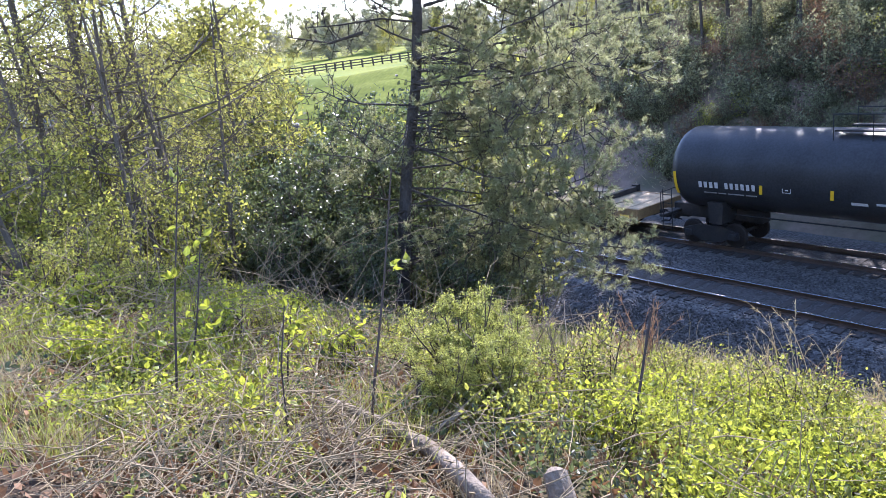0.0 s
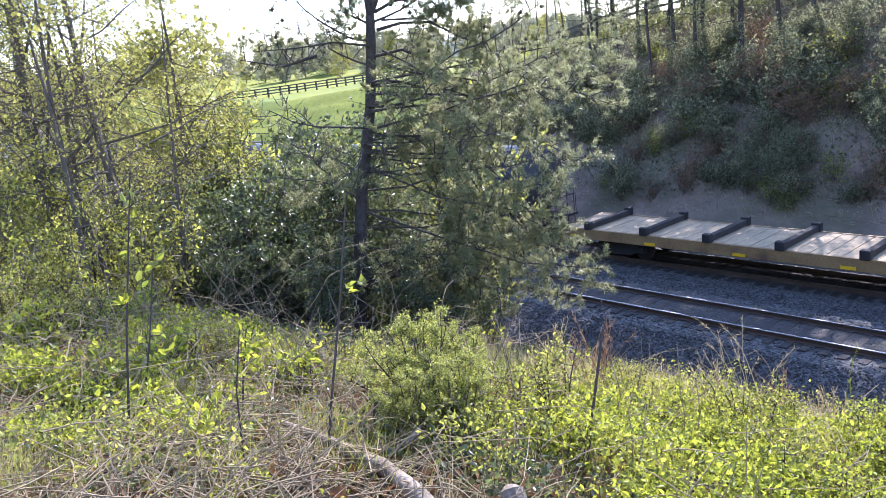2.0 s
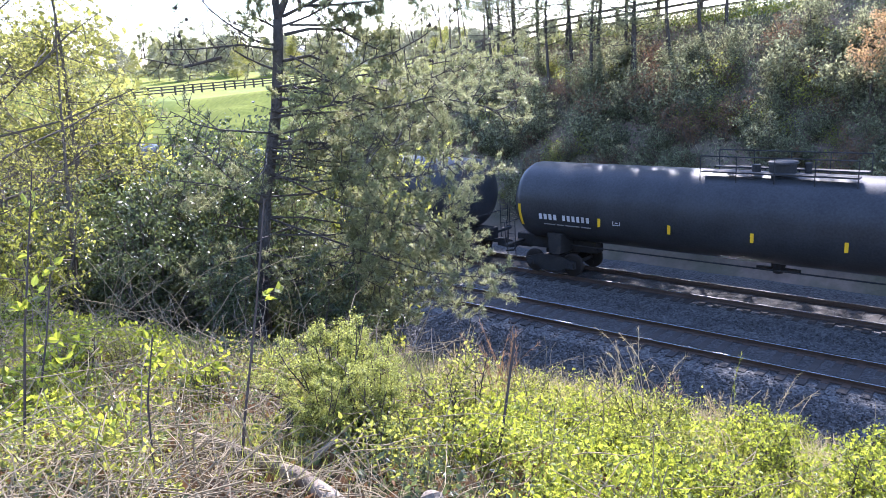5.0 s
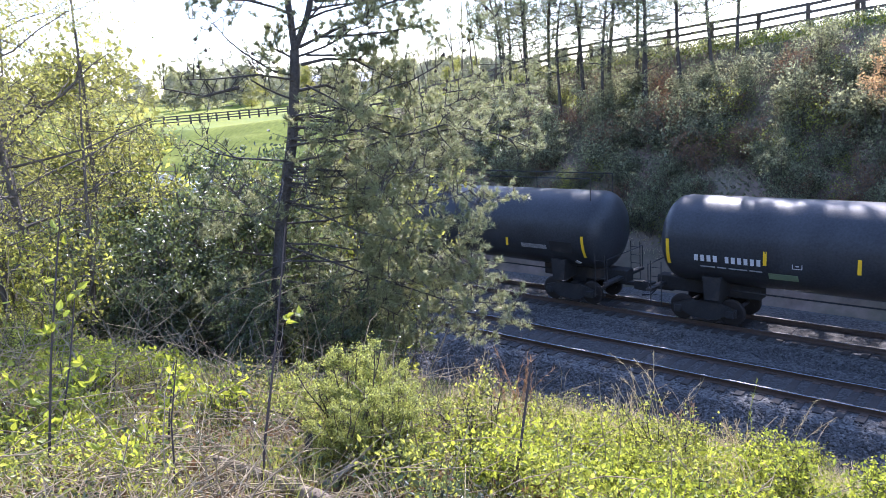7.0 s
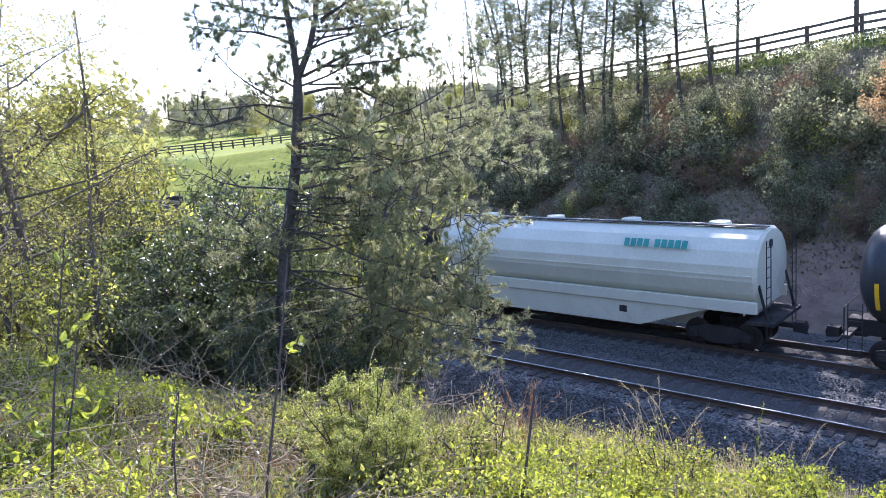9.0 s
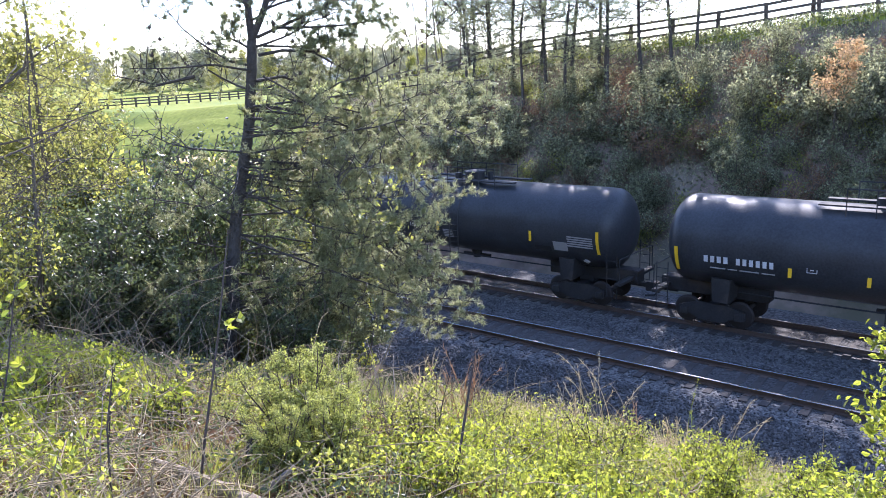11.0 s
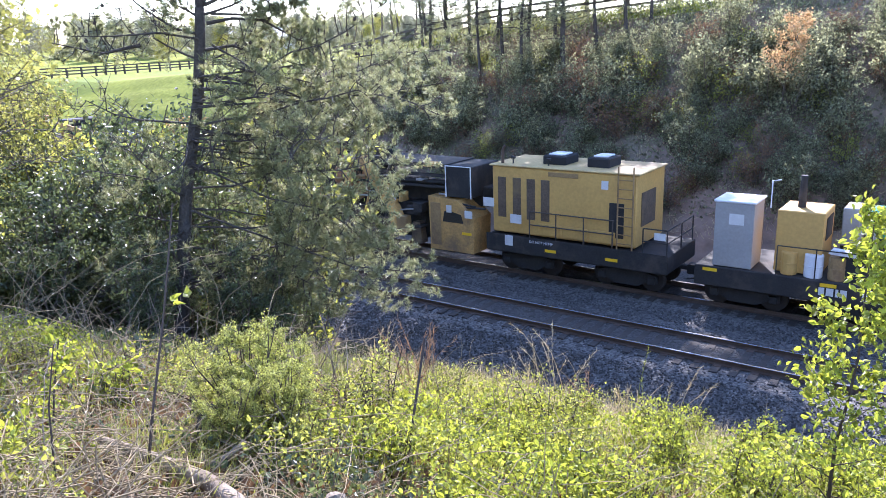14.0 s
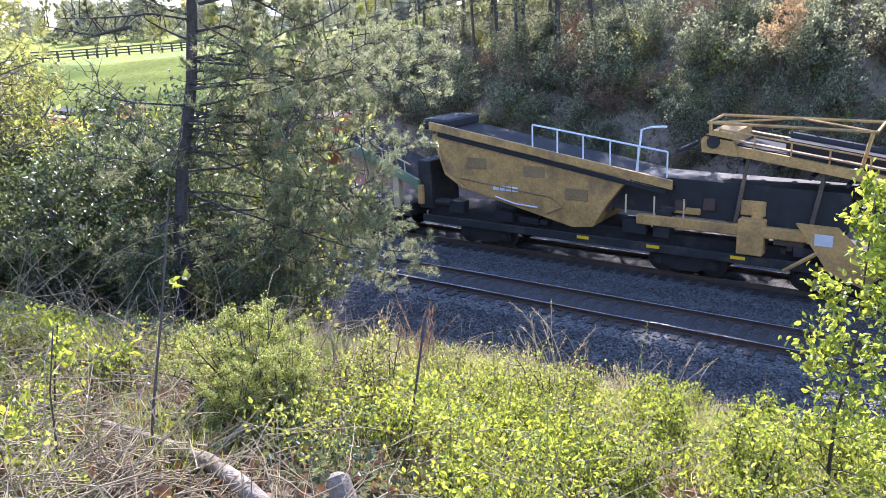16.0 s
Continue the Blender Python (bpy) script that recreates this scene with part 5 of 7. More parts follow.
    part("belt_rail", Geo().tube([(-241.8 + o, -1.42, 4.98), (-236.8 + o, -1.42, 4.28)], 0.035, 6), M["plastic"], c, "white handrail")
    part("mast", Geo().tube([(-237.9 + o, -1.3, 3.4), (-237.75 + o, -1.3, 4.95), (-237.4 + o, -1.3, 5.05), (-236.9 + o, -1.3, 5.08)], 0.04, 6), M["plastic"], c)
    part("belt_head", Geo().box(-246.9 + o, -245.6 + o, -1.3, 1.0, 4.6, 5.0, 0.08), M["steel"], c)
    # low yellow frame, box and hinged plate
    part("side_beam", Geo().box(-237.8 + o, -231.8 + o, -1.45, -1.2, 1.75, 2.1, 0.03), M["muddy"], c)
    part("side_box", Geo().box(-234.46 + o, -233.66 + o, -1.48, -1.0, 1.15, 2.3, 0.03), M["muddy"], c)
    plate = part("wing_plate", Geo().prism([(-232.75 + o, 2.36), (-231.6 + o, 2.34), (-230.3 + o, 1.05), (-230.8 + o, 0.6), (-231.75 + o, 0.95), (-232.2 + o, 1.6)], -1.55, -1.42), M["muddy"], c, "yellow slanted wing plate")
    part("notice", Geo().box(-232.2 + o, -231.7 + o, -1.56, -1.55, 1.75, 2.1), M["mark"], plate)
    part("strut", Geo().tube([(-233.0 + o, -1.5, 0.8), (-232.1 + o, -1.5, 1.5)], 0.07, 6), M["muddy"], c)
    for x in (-239.8, -237.2, -234.4, -231.8):
        q = part("reflector", REFLECT_FLAT, None, c)
        q.location = (x + o, -1.406, 1.0)
    for x in (-238.2, -237.2, -236.2):
        part("rail_post", Geo().tube([(x + o, -1.4, 2.1), (x + o, -1.4, 2.75)], 0.03, 6), M["roofsheet"], c)
    rng = random.Random(23)
    for i in range(36):
        x = rng.uniform(-246.5, -229.0)
        z = rng.uniform(1.1, 2.4)
        w, hh = rng.uniform(0.15, 0.9), rng.uniform(0.08, 0.5)
        part(rng.choice(("bracket", "motor", "cover_plate")), Geo().box(x + o, x + w + o, -1.35 + rng.random() * 0.2, -0.8, z, z + hh, 0.02), M[rng.choice(("steel", "steel", "rail", "muddy", "rubber"))], c)
    for i in range(9):
        x = -236.5 + 1.0 * i
        part("idler", Geo().tube([(x + o, -1.3, 4.42 - 0.15 * (i + 0.7)), (x + o, 0.6, 4.42 - 0.15 * (i + 0.7))], 0.07, 8), M["steel"], c)
    truck(c, -236.2 + o)
    truck(c, -244.2 + o)
    truck(c, -231.6 + o)
    coupler(c, -247.0 + o, -1)


build_conveyor_car()


def build_waste_car(shift=0.0, last=False):
    o = 256.0
    c = car("conveyor_car", -256.0 - shift, "orange and green conveyor car with a sloping belt" if not last else "orange conveyor car with a raised belt", "work car")
    part("deck_frame", Geo().box(-264.0 + o, -247.8 + o, -1.2, 1.2, 0.85, 1.4, 0.04), M["steel"], c)
    part("belt_side", beam(Geo(), -252.3 + o, 4.5, -247.2 + o, 2.5, -1.35, -1.2, 0.42), M["green"], c, "faded green sloping conveyor side")
    part("belt", beam(Geo(), -252.3 + o, 4.45, -247.2 + o, 2.45, -1.2, 0.9, 0.15), M["rubber"], c)
    part("belt_rail", Geo().tube([(-251.6 + o, -1.3, 4.65), (-247.6 + o, -1.3, 3.1)], 0.03, 6), M["roofsheet"], c)
    for i in range(4):
        x, z = lerp(-251.4, -247.9, i / 3), lerp(4.15, 2.75, i / 3)
        part("rail_post", Geo().tube([(x + o, -1.3, z), (x + o, -1.3, z + 0.42)], 0.03, 6), M["roofsheet"], c)
    part("head_box", Geo().box(-253.2 + o, -251.5 + o, -1.35, 0.8, 4.2, 4.95, 0.06), M["orange"], c, "orange box at the belt's head")
    part("waste_hopper", Geo().prism([(-263.5 + o, 3.9), (-253.4 + o, 3.9), (-254.4 + o, 1.5), (-262.5 + o, 1.5)], -1.4, 1.4), M["orange"], c, "orange steel hopper")
    for i in range(7):
        x = lerp(-262.6, -254.4, i / 6)
        part("rib", Geo().box(x - 0.06 + o, x + 0.06 + o, -1.47, -1.4, 1.5, 3.9), M["orange"], c)
    part("top_belt", beam(Geo(), -264.2 + o, 4.6, -252.8 + o, 4.3, -0.6, 0.6, 0.25), M["rubber"], c)
    part("upright", Geo().box(-248.6 + o, -248.3 + o, -1.3, -1.0, 1.2, 2.9, 0.02), M["roofsheet"], c)
    part("end_cabinet", Geo().box(-247.3 + o, -246.65 + o, -1.2, 0.8, 1.3, 3.3, 0.04), M["steel"], c, "dark cabinet at the belt's foot")
    part("end_post", Geo().box(-247.25 + o, -247.0 + o, -1.36, -1.2, 1.5, 2.3, 0.02), M["muddy"], c)
    truck(c, -249.8 + o)
    truck(c, -262.0 + o)
    coupler(c, -264.0 + o, -1)


build_waste_car()
build_waste_car(17.2, True)


# ---- plants ----
def arc(rng, p, d, length, n=4, wander=0.25, lift=0.0):
    """Points of a limb that wanders from p along d."""
    pts, d, p = [tuple(p)], np.array(d, float), np.array(p, float)
    d /= np.linalg.norm(d)
    for _ in range(n):
        d = d + rng.normal(size=3) * wander + (0, 0, lift)
        d /= np.linalg.norm(d)
        p = p + d * length / n
        pts.append(tuple(p))
    return pts


def along(pts, t):
    """The place and the way at the share t of a limb."""
    k = min(int(t * (len(pts) - 1)), len(pts) - 2)
    a, b = np.array(pts[k]), np.array(pts[k + 1])
    return a + (b - a) * (t * (len(pts) - 1) - k), (b - a) / (np.linalg.norm(b - a) + 1e-9)


def side_shoots(g, rng, pts, count, length, radius, start=0.25, lift=0.05, seg=4, spread=0.8, n=3):
    out = []
    for i in range(count):
        t = start + (1 - start) * (i + rng.random()) / count
        p, d = along(pts, min(t, 0.999))
        s = np.cross(d, rng.normal(size=3))
        s /= np.linalg.norm(s) + 1e-9
        q = arc(rng, p, d * (1 - spread) + s * spread + (0, 0, lift), length * rng.uniform(0.6, 1.2) * (1.15 - 0.5 * t), n, 0.22, lift)
        g.tube(q, list(np.linspace(radius, radius * 0.35, len(q))), seg, False)
        out.append(q)
    return out


def scatter(rng, shoots, count, sigma, tip=0.0):
    """Points strewn along shoots."""
    pts = []
    for _ in range(count):
        q = shoots[rng.integers(len(shoots))]
        p, _d = along(q, min(0.999, tip + (1 - tip) * rng.random()))
        pts.append(p + rng.normal(size=3) * sigma)
    return np.array(pts)


def tufts(g, rng, shoots, count, needles, length, width, sigma=0.02, tip=0.35):
    P, D = [], []
    for _ in range(count):
        q = shoots[rng.integers(len(shoots))]
        p, d = along(q, min(0.999, tip + (1 - tip) * rng.random()))
        p = p + rng.normal(size=3) * sigma
        e = rng.normal(size=(needles, 3)) * 0.75 + d * 0.8 + (0, 0, 0.2)
        e /= np.linalg.norm(e, axis=1)[:, None]
        P.append(np.repeat(p[None], needles, 0))
        D.append(e * length * rng.uniform(0.7, 1.15, (needles, 1)))
    g.blades(np.concatenate(P), np.concatenate(D), width, rng)


PINE_LIMBS = [
    [(-10.39, 7.79, 8.87), (-10.38, 7.11, 8.97), (-10.41, 6.33, 8.93), (-10.5, 5.78, 8.94)],
    [(-10.23, 7.97, 9.25), (-9.96, 8.62, 9.22), (-9.7, 9.06, 8.98), (-9.45, 9.61, 8.87)],
    [(-10.27, 7.95, 8.77), (-9.78, 8.07, 8.52), (-9.37, 8.24, 8.2)],
    [(-10.4, 7.76, 8.23), (-10.25, 8.59, 8.11), (-9.72, 9.74, 7.97)],
    [(-10.41, 7.67, 7.42), (-9.71, 8.21, 7.33), (-9.22, 8.45, 7.33), (-8.7, 9.01, 7.56), (-8.43, 9.28, 7.73)],
    [(-10.49, 7.57, 7.56), (-10.53, 6.65, 7.71), (-10.46, 6.21, 7.84), (-10.47, 5.82, 8.07)],
    [(-10.43, 7.72, 8.29), (-9.92, 9.27, 8.39), (-9.17, 10.54, 8.52), (-8.21, 11.67, 8.57)],
    [(-10.44, 7.68, 7.83), (-9.72, 9.3, 7.8), (-9.03, 10.64, 7.86), (-8.12, 11.6, 8.0)],
    [(-10.47, 7.48, 6.92), (-9.38, 8.06, 6.34), (-8.17, 8.65, 6.07), (-7.56, 8.91, 6.04)],
    [(-10.44, 7.31, 6.18), (-9.16, 7.8, 5.75), (-7.8, 8.19, 5.39), (-6.59, 8.76, 5.29)],
    [(-10.5, 7.34, 6.55), (-10.63, 6.51, 6.86), (-10.71, 5.81, 7.05)],
]
# limbs of the upper crown, which carry the thickest needles
PINE_CROWN = [
    [(-10.4, 7.93, 9.9), (-10.47, 7.62, 10.02), (-10.6, 7.24, 10.12), (-10.78, 6.78, 10.15), (-10.9, 6.4, 10.22)],
    [(-10.42, 7.91, 10.31), (-10.68, 7.6, 10.38), (-10.96, 7.27, 10.54), (-11.24, 6.94, 10.66)],
    [(-10.39, 7.95, 10.48), (-10.47, 7.74, 10.84), (-10.66, 7.37, 11.11)],
    [(-10.4, 7.94, 9.16), (-10.59, 7.78, 9.32), (-10.81, 7.56, 9.49)],
    [(-11.0, 7.15, 8.81), (-11.39, 6.73, 8.7), (-11.86, 6.21, 8.88)],
    [(-10.37, 7.97, 9.39), (-10.0, 8.11, 9.52), (-9.5, 8.41, 9.5), (-9.01, 8.7, 9.51), (-8.46, 9.06, 9.58)],
    [(-10.16, 8.25, 9.53), (-9.63, 8.56, 9.76), (-9.1, 8.85, 9.97), (-8.59, 9.13, 10.09)],
    [(-10.18, 8.22, 10.1), (-10.03, 8.71, 10.14), (-9.8, 9.3, 10.22), (-9.55, 9.91, 10.4)],
    [(-10.14, 8.28, 10.28), (-9.79, 8.55, 10.51), (-9.35, 8.93, 10.64)],
    [(-10.37, 7.97, 9.11), (-10.03, 8.21, 9.17), (-9.65, 8.49, 9.13), (-9.23, 8.83, 8.81), (-8.91, 9.03, 8.68)],
    [(-10.42, 7.91, 8.7), (-10.35, 8.42, 8.76), (-10.25, 8.95, 8.53), (-10.22, 9.42, 8.14)],
    [(-10.52, 7.78, 8.1), (-10.14, 8.26, 8.04), (-9.78, 8.71, 7.95), (-9.42, 9.16, 7.88)],
]


# height on the trunk, reach and way of the long limbs towards the line
PINE_LONG = [(8.3, 4.3, 42, 0.0), (7.9, 4.1, 44, -0.02), (7.5, 4.2, 43, 0.02), (8.6, 3.6, 40, -0.05), (7.2, 3.2, 47, 0.0), (6.9, 3.3, 38, -0.03), (6.5, 3.4, 42, 0.0),
             (6.2, 3.0, 48, 0.02), (5.9, 3.3, 36, 0.0), (5.6, 2.9, 44, 0.0), (5.2, 3.7, 40, 0.0), (5.0, 3.9, 36, -0.02), (5.4, 3.0, 52, 0.02), (6.4, 1.7, -50, 0.0), (5.8, 1.8, -80, 0.0), (6.8, 2.0, 80, 0.0)]


def build_main_pine():
    rng = np.random.default_rng(11)
    base = np.array((-10.36, 6.75, ground(-10.36, 6.75) - 0.1))
    t = thing("pine_tree", tuple(base), "tall open-crowned pine with a dark trunk and cones", "tree", "trees")
    trunk = [np.array(p) - base for p in ((-10.34, 6.7, base[2]), (-10.36, 6.78, 4.2), (-10.55, 7.1, 5.3), (-10.69, 7.45, 6.5), (-10.6, 7.8, 7.9), (-10.45, 7.87, 8.9), (-10.42, 7.9, 9.35))]
    g = Geo()
    g.tube([tuple(p) for p in trunk], [0.15, 0.125, 0.112, 0.1, 0.09, 0.082, 0.078], 10)
    fork = trunk[-1]
    leaders = []
    for d, ln, rr in (((-0.28, 0.05, 1), 4.0, 0.065), ((0.35, 0.35, 0.9), 3.8, 0.06)):
        q = arc(rng, fork, d, ln, 7, 0.09, 0.03)
        g.tube(q, list(np.linspace(rr, rr * 0.3, len(q))), 7, False)
        leaders.append(q)
        PINE_LIMBS.append([tuple(np.array(p) + base) for p in q])
    for i in range(18):
        p, _d = along(leaders[i % 2] if i < 14 else [tuple(v) for v in trunk[-3:]], 0.08 + 0.85 * ((i * 0.37) % 1))
        a = 2.4 * i
        q = arc(rng, p, (math.cos(a), math.sin(a), 0.22), rng.uniform(1.3, 2.5), 6, 0.16, 0.02)
        g.tube(q, list(np.linspace(0.022, 0.006, len(q))), 6, False)
        PINE_LIMBS.append([tuple(np.array(p2) + base) for p2 in q])
    part("trunk", g, M["bark"], t, smooth=True)
    lg, fine = Geo(), []
    shoots = []
    for i, pts in enumerate(PINE_LIMBS):
        q = [tuple(np.array(p) - base) for p in pts]
        if i < len(PINE_LIMBS) - 20:
            lg.tube(q, list(np.linspace(0.02, 0.006, len(q))), 6, False)
        reach = sum(math.dist(a, b) for a, b in zip(q, q[1:]))
        s1 = side_shoots(lg, rng, q, int(5 + 4 * reach), 0.7, 0.008, 0.2, 0.03, 4)
        shoots += s1
        for s in s1:
            fine += side_shoots(lg, rng, s, 4, 0.38, 0.006, 0.3, 0.04, 3, n=2)
    for z, reach, a, rise in PINE_LONG:
        p = np.array([np.interp(z, [4.2, 6.5, 9], [-10.36, -10.69, -10.45]), np.interp(z, [4.2, 6.5, 9], [6.78, 7.45, 7.87]), z]) - base
        q = arc(rng, p, (math.cos(radians(a)), math.sin(radians(a)), rise), reach, 9, 0.17, 0.0)
        lg.tube(q, list(np.linspace(0.02, 0.005, len(q))), 6, False)
        for s in side_shoots(lg, rng, q, int(6 + 4.5 * reach), 0.75, 0.01, 0.42, 0.02, 4, 0.75):
            fine += side_shoots(lg, rng, s, 4, 0.36, 0.005, 0.25, 0.03, 3, n=2)
    crown = []
    for pts in PINE_CROWN:
        q = [tuple(np.array(p) - base) for p in pts]
        lg.tube(q, list(np.linspace(0.03, 0.008, len(q))), 6, False)
        reach = sum(math.dist(a, b) for a, b in zip(q, q[1:]))
        for s in side_shoots(lg, rng, q, int(5 + 6 * reach), 0.5, 0.01, 0.3, 0.05, 4, 0.7):
            crown.append(s)
            crown += side_shoots(lg, rng, s, 3, 0.26, 0.005, 0.3, 0.06, 3, n=2)
    # low sweeping limbs
    for i in range(26):
        z = rng.uniform(4.9, 8.4)
        p = np.array([np.interp(z, [4.2, 6.5, 9], [-10.36, -10.69, -10.45]), np.interp(z, [4.2, 6.5, 9], [6.78, 7.45, 7.87]), z]) - base
        a = rng.uniform(-0.7, 2.2) if z > 6.2 else rng.uniform(-1.5, 3.6)
        q = arc(rng, p, (math.cos(a), math.sin(a), 0.05), rng.uniform(1.2, 2.3), 5, 0.15, -0.02)
        lg.tube(q, list(np.linspace(0.018, 0.005, len(q))), 5, False)
        s1 = side_shoots(lg, rng, q, 8, 0.7, 0.01, 0.25, 0.0, 4)
        for s in s1:
            fine += side_shoots(lg, rng, s, 3, 0.35, 0.005, 0.3, 0.03, 3, n=2)
    part("branching", lg, M["bark"], t)
    n = Geo()
    open_side = lambda q: q[0][1] + base[1] < 7.3 and q[0][2] + base[2] > 6.9
    fine = [q for q in fine if not open_side(q) or rng.random() < 0.3]
    fine = [q for q in fine if q[0][2] + base[2] < 6.7 or rng.random() < 0.72]
    low = [q for q in fine if q[0][2] + base[2] < 8.6]
    high = [q for q in fine if q[0][2] + base[2] >= 8.6]
    tufts(n, rng, low, 21000, 9, 0.09, 0.0085)
    if high:
        tufts(n, rng, high, 11000, 9, 0.08, 0.008, tip=0.3)
    tufts(n, rng, crown, 5200, 12, 0.095, 0.009, 0.01, 0.45)
    part("foliage", n, M["needle"], t, "dark green needle tufts")
    cg = Geo()
    for _ in range(320):
        q = (high or low)[rng.integers(len(high or low))]
        p, _d = along(q, rng.random() * 0.99)
        cg.tube([p - (0, 0, 0.035), p - (0, 0, 0.01), p + (0, 0, 0.03)], [0.012, 0.028, 0.006], 6)
    part("cone_crop", cg, M["stem"], t, "small dark cones")["kind"] = "stuff"


build_main_pine()


def make_shrub(rng, height, spread, stems, leaf, count, wood="greybark", size=0.06, fan=0.9, twig_len=0.5, needles=False, open_low=0.15, full=False):
    """A many-stemmed shrub: meshes of its stems and of its leaves."""
    g, shoots = Geo(), []
    for i in range(stems):
        a = 2 * math.pi * (i + rng.random()) / stems
        s = spread * rng.uniform(0.2, 1.0) * fan
        d = (math.cos(a) * s, math.sin(a) * s, height)
        q = arc(rng, (rng.normal() * 0.06, rng.normal() * 0.06, 0), d, height * rng.uniform(0.7, 1.05), 6, 0.12, 0.03)
        r = 0.006 + 0.011 * height * 0.6
        g.tube(q, list(np.linspace(r, r * 0.25, len(q))), 5, False)
        s1 = side_shoots(g, rng, q, 8, twig_len, r * 0.4, open_low, 0.05, 4)
        for s in s1:
            shoots.append(s)
            shoots += side_shoots(g, rng, s, 3, twig_len * 0.5, r * 0.2, 0.3, 0.05, 3, n=2)
    lg = Geo()
    if needles:
        tufts(lg, rng, shoots, count, 8, size, size * 0.12, 0.03, 0.1)
    else:
        lg.leaves(scatter(rng, shoots, count, size * 0.9), size, size * 0.55, rng, full=full)
    return g.mesh("branching", M[wood]), lg.mesh("foliage", M[leaf])


def plant(name, x, y, meshes, label, category, group, turn=0.0, size=1.0, sink=0.05, lean=0.0, names=("branching", "foliage"), z=None):
    t = thing(name, pose(x, y, (ground(x, y) if z is None else z) - sink, lean, 0, turn) @ Matrix.Scale(size, 4), label, category, group)
    for n, me in zip(names, meshes):
        part(n, me, None, t)
    return t


def make_tree(rng, height, radius, limbs, leaf, count, size, wood="greybark", first=0.3, limb_len=0.35, lift=0.12, fill=3, lean=(0, 0), sigma=0.15, needles=False, tip=0.2, full=False, heavy=0):
    """A tree: meshes of its wood and of its leaves; heavy: how much thicker the top third of the crown is."""
    g, shoots = Geo(), []
    q = arc(rng, (0, 0, 0), (lean[0], lean[1], 1), height, 8, 0.05, 0.04)
    g.tube(q, list(np.linspace(radius, radius * 0.18, len(q))), 7, False)
    for i in range(limbs):
        t = first + (0.98 - first) * (i + rng.random()) / limbs
        p, _d = along(q, t)
        a = 2.4 * i + rng.random()
        ln = height * limb_len * (1.15 - t * 0.8) * rng.uniform(0.7, 1.2)
        b = arc(rng, p, (math.cos(a), math.sin(a), 0.25 + lift), ln, 4, 0.16, lift * 0.5)
        r = radius * 0.36 * (1.1 - t)
        g.tube(b, list(np.linspace(r, r * 0.25, len(b))), 5, False)
        s1 = side_shoots(g, rng, b, fill + 2, ln * 0.42, r * 0.4, 0.2, lift * 0.6, 3)
        for s in s1:
            shoots.append(s)
            shoots += side_shoots(g, rng, s, fill, ln * 0.22, r * 0.2, 0.3, lift * 0.5, 3, n=2)
    lg = Geo()
    shoots += [b for b in shoots if b[0][2] > 0.68 * height] * heavy
    if count:
        if needles:
            tufts(lg, rng, shoots, count, 7, size, size * 0.13, sigma, tip)
        else:
            lg.leaves(scatter(rng, shoots, count, sigma, tip), size, size * 0.6, rng, full=full)
    return g.mesh("trunk", M[wood]), lg.mesh("crown", M[leaf])


TREE = ("trunk", "crown")
R = np.random.default_rng

# dark thicket round the pine
thicket = [make_shrub(R(20 + i), h, s, 7, "dark_leaf", n, size=0.075, twig_len=0.6) for i, (h, s, n) in enumerate(((3.2, 1.5, 6500), (2.6, 1.3, 5400), (3.6, 1.4, 6800)))]
for i, (x, y, k, s) in enumerate(((-12.6, 6.9, 0, 1.2), (-11.9, 5.6, 0, 1.0), (-13.2, 8.1, 2, 1.2), (-11.5, 8.9, 2, 1.3), (-11.2, 9.9, 2, 1.0), (-12.0, 8.0, 2, 1.25), (-14.9, 6.0, 0, 0.85),
                                  (-12.2, 4.6, 1, 0.85), (-14.0, 7.4, 2, 0.85), (-12.8, 9.8, 0, 0.9), (-15.6, 8.6, 2, 0.9), (-16.8, 6.4, 0, 0.9),
                                  (-9.6, 5.9, 1, 0.62), (-9.1, 7.2, 1, 0.7), (-11.0, 5.0, 1, 0.75), (-9.9, 8.2, 0, 0.7), (-10.9, 6.2, 1, 0.85), (-12.4, 5.9, 0, 0.9), (-13.4, 5.4, 1, 0.95))):
    plant("shrub", x, y, thicket[k], "dense dark green shrub in the thicket below the pine", "shrub", "thicket shrubs", 70 * i, s)

# lighter shrubs at the left
bright = [make_shrub(R(40 + i), h, s, 6, "weed_leaf", n, size=0.07, twig_len=0.55) for i, (h, s, n) in enumerate(((2.2, 1.3, 2600), (2.9, 1.4, 3000)))]
for i, (x, y, k, s) in enumerate(((-13.6, 4.0, 1, 0.9), (-12.4, 2.6, 1, 0.9), (-11.4, 1.6, 0, 1.0), (-10.9, 3.6, 0, 0.9), (-14.6, 2.0, 1, 1.0), (-16.0, 4.2, 1, 1.0), (-9.8, 2.4, 0, 0.7), (-13.0, 0.6, 1, 0.9), (-17.5, 2.0, 1, 1.1))):
    plant("shrub", x, y, bright[k], "leafy green shrub among bare stems", "shrub", "bank shrubs", 53 * i, s)

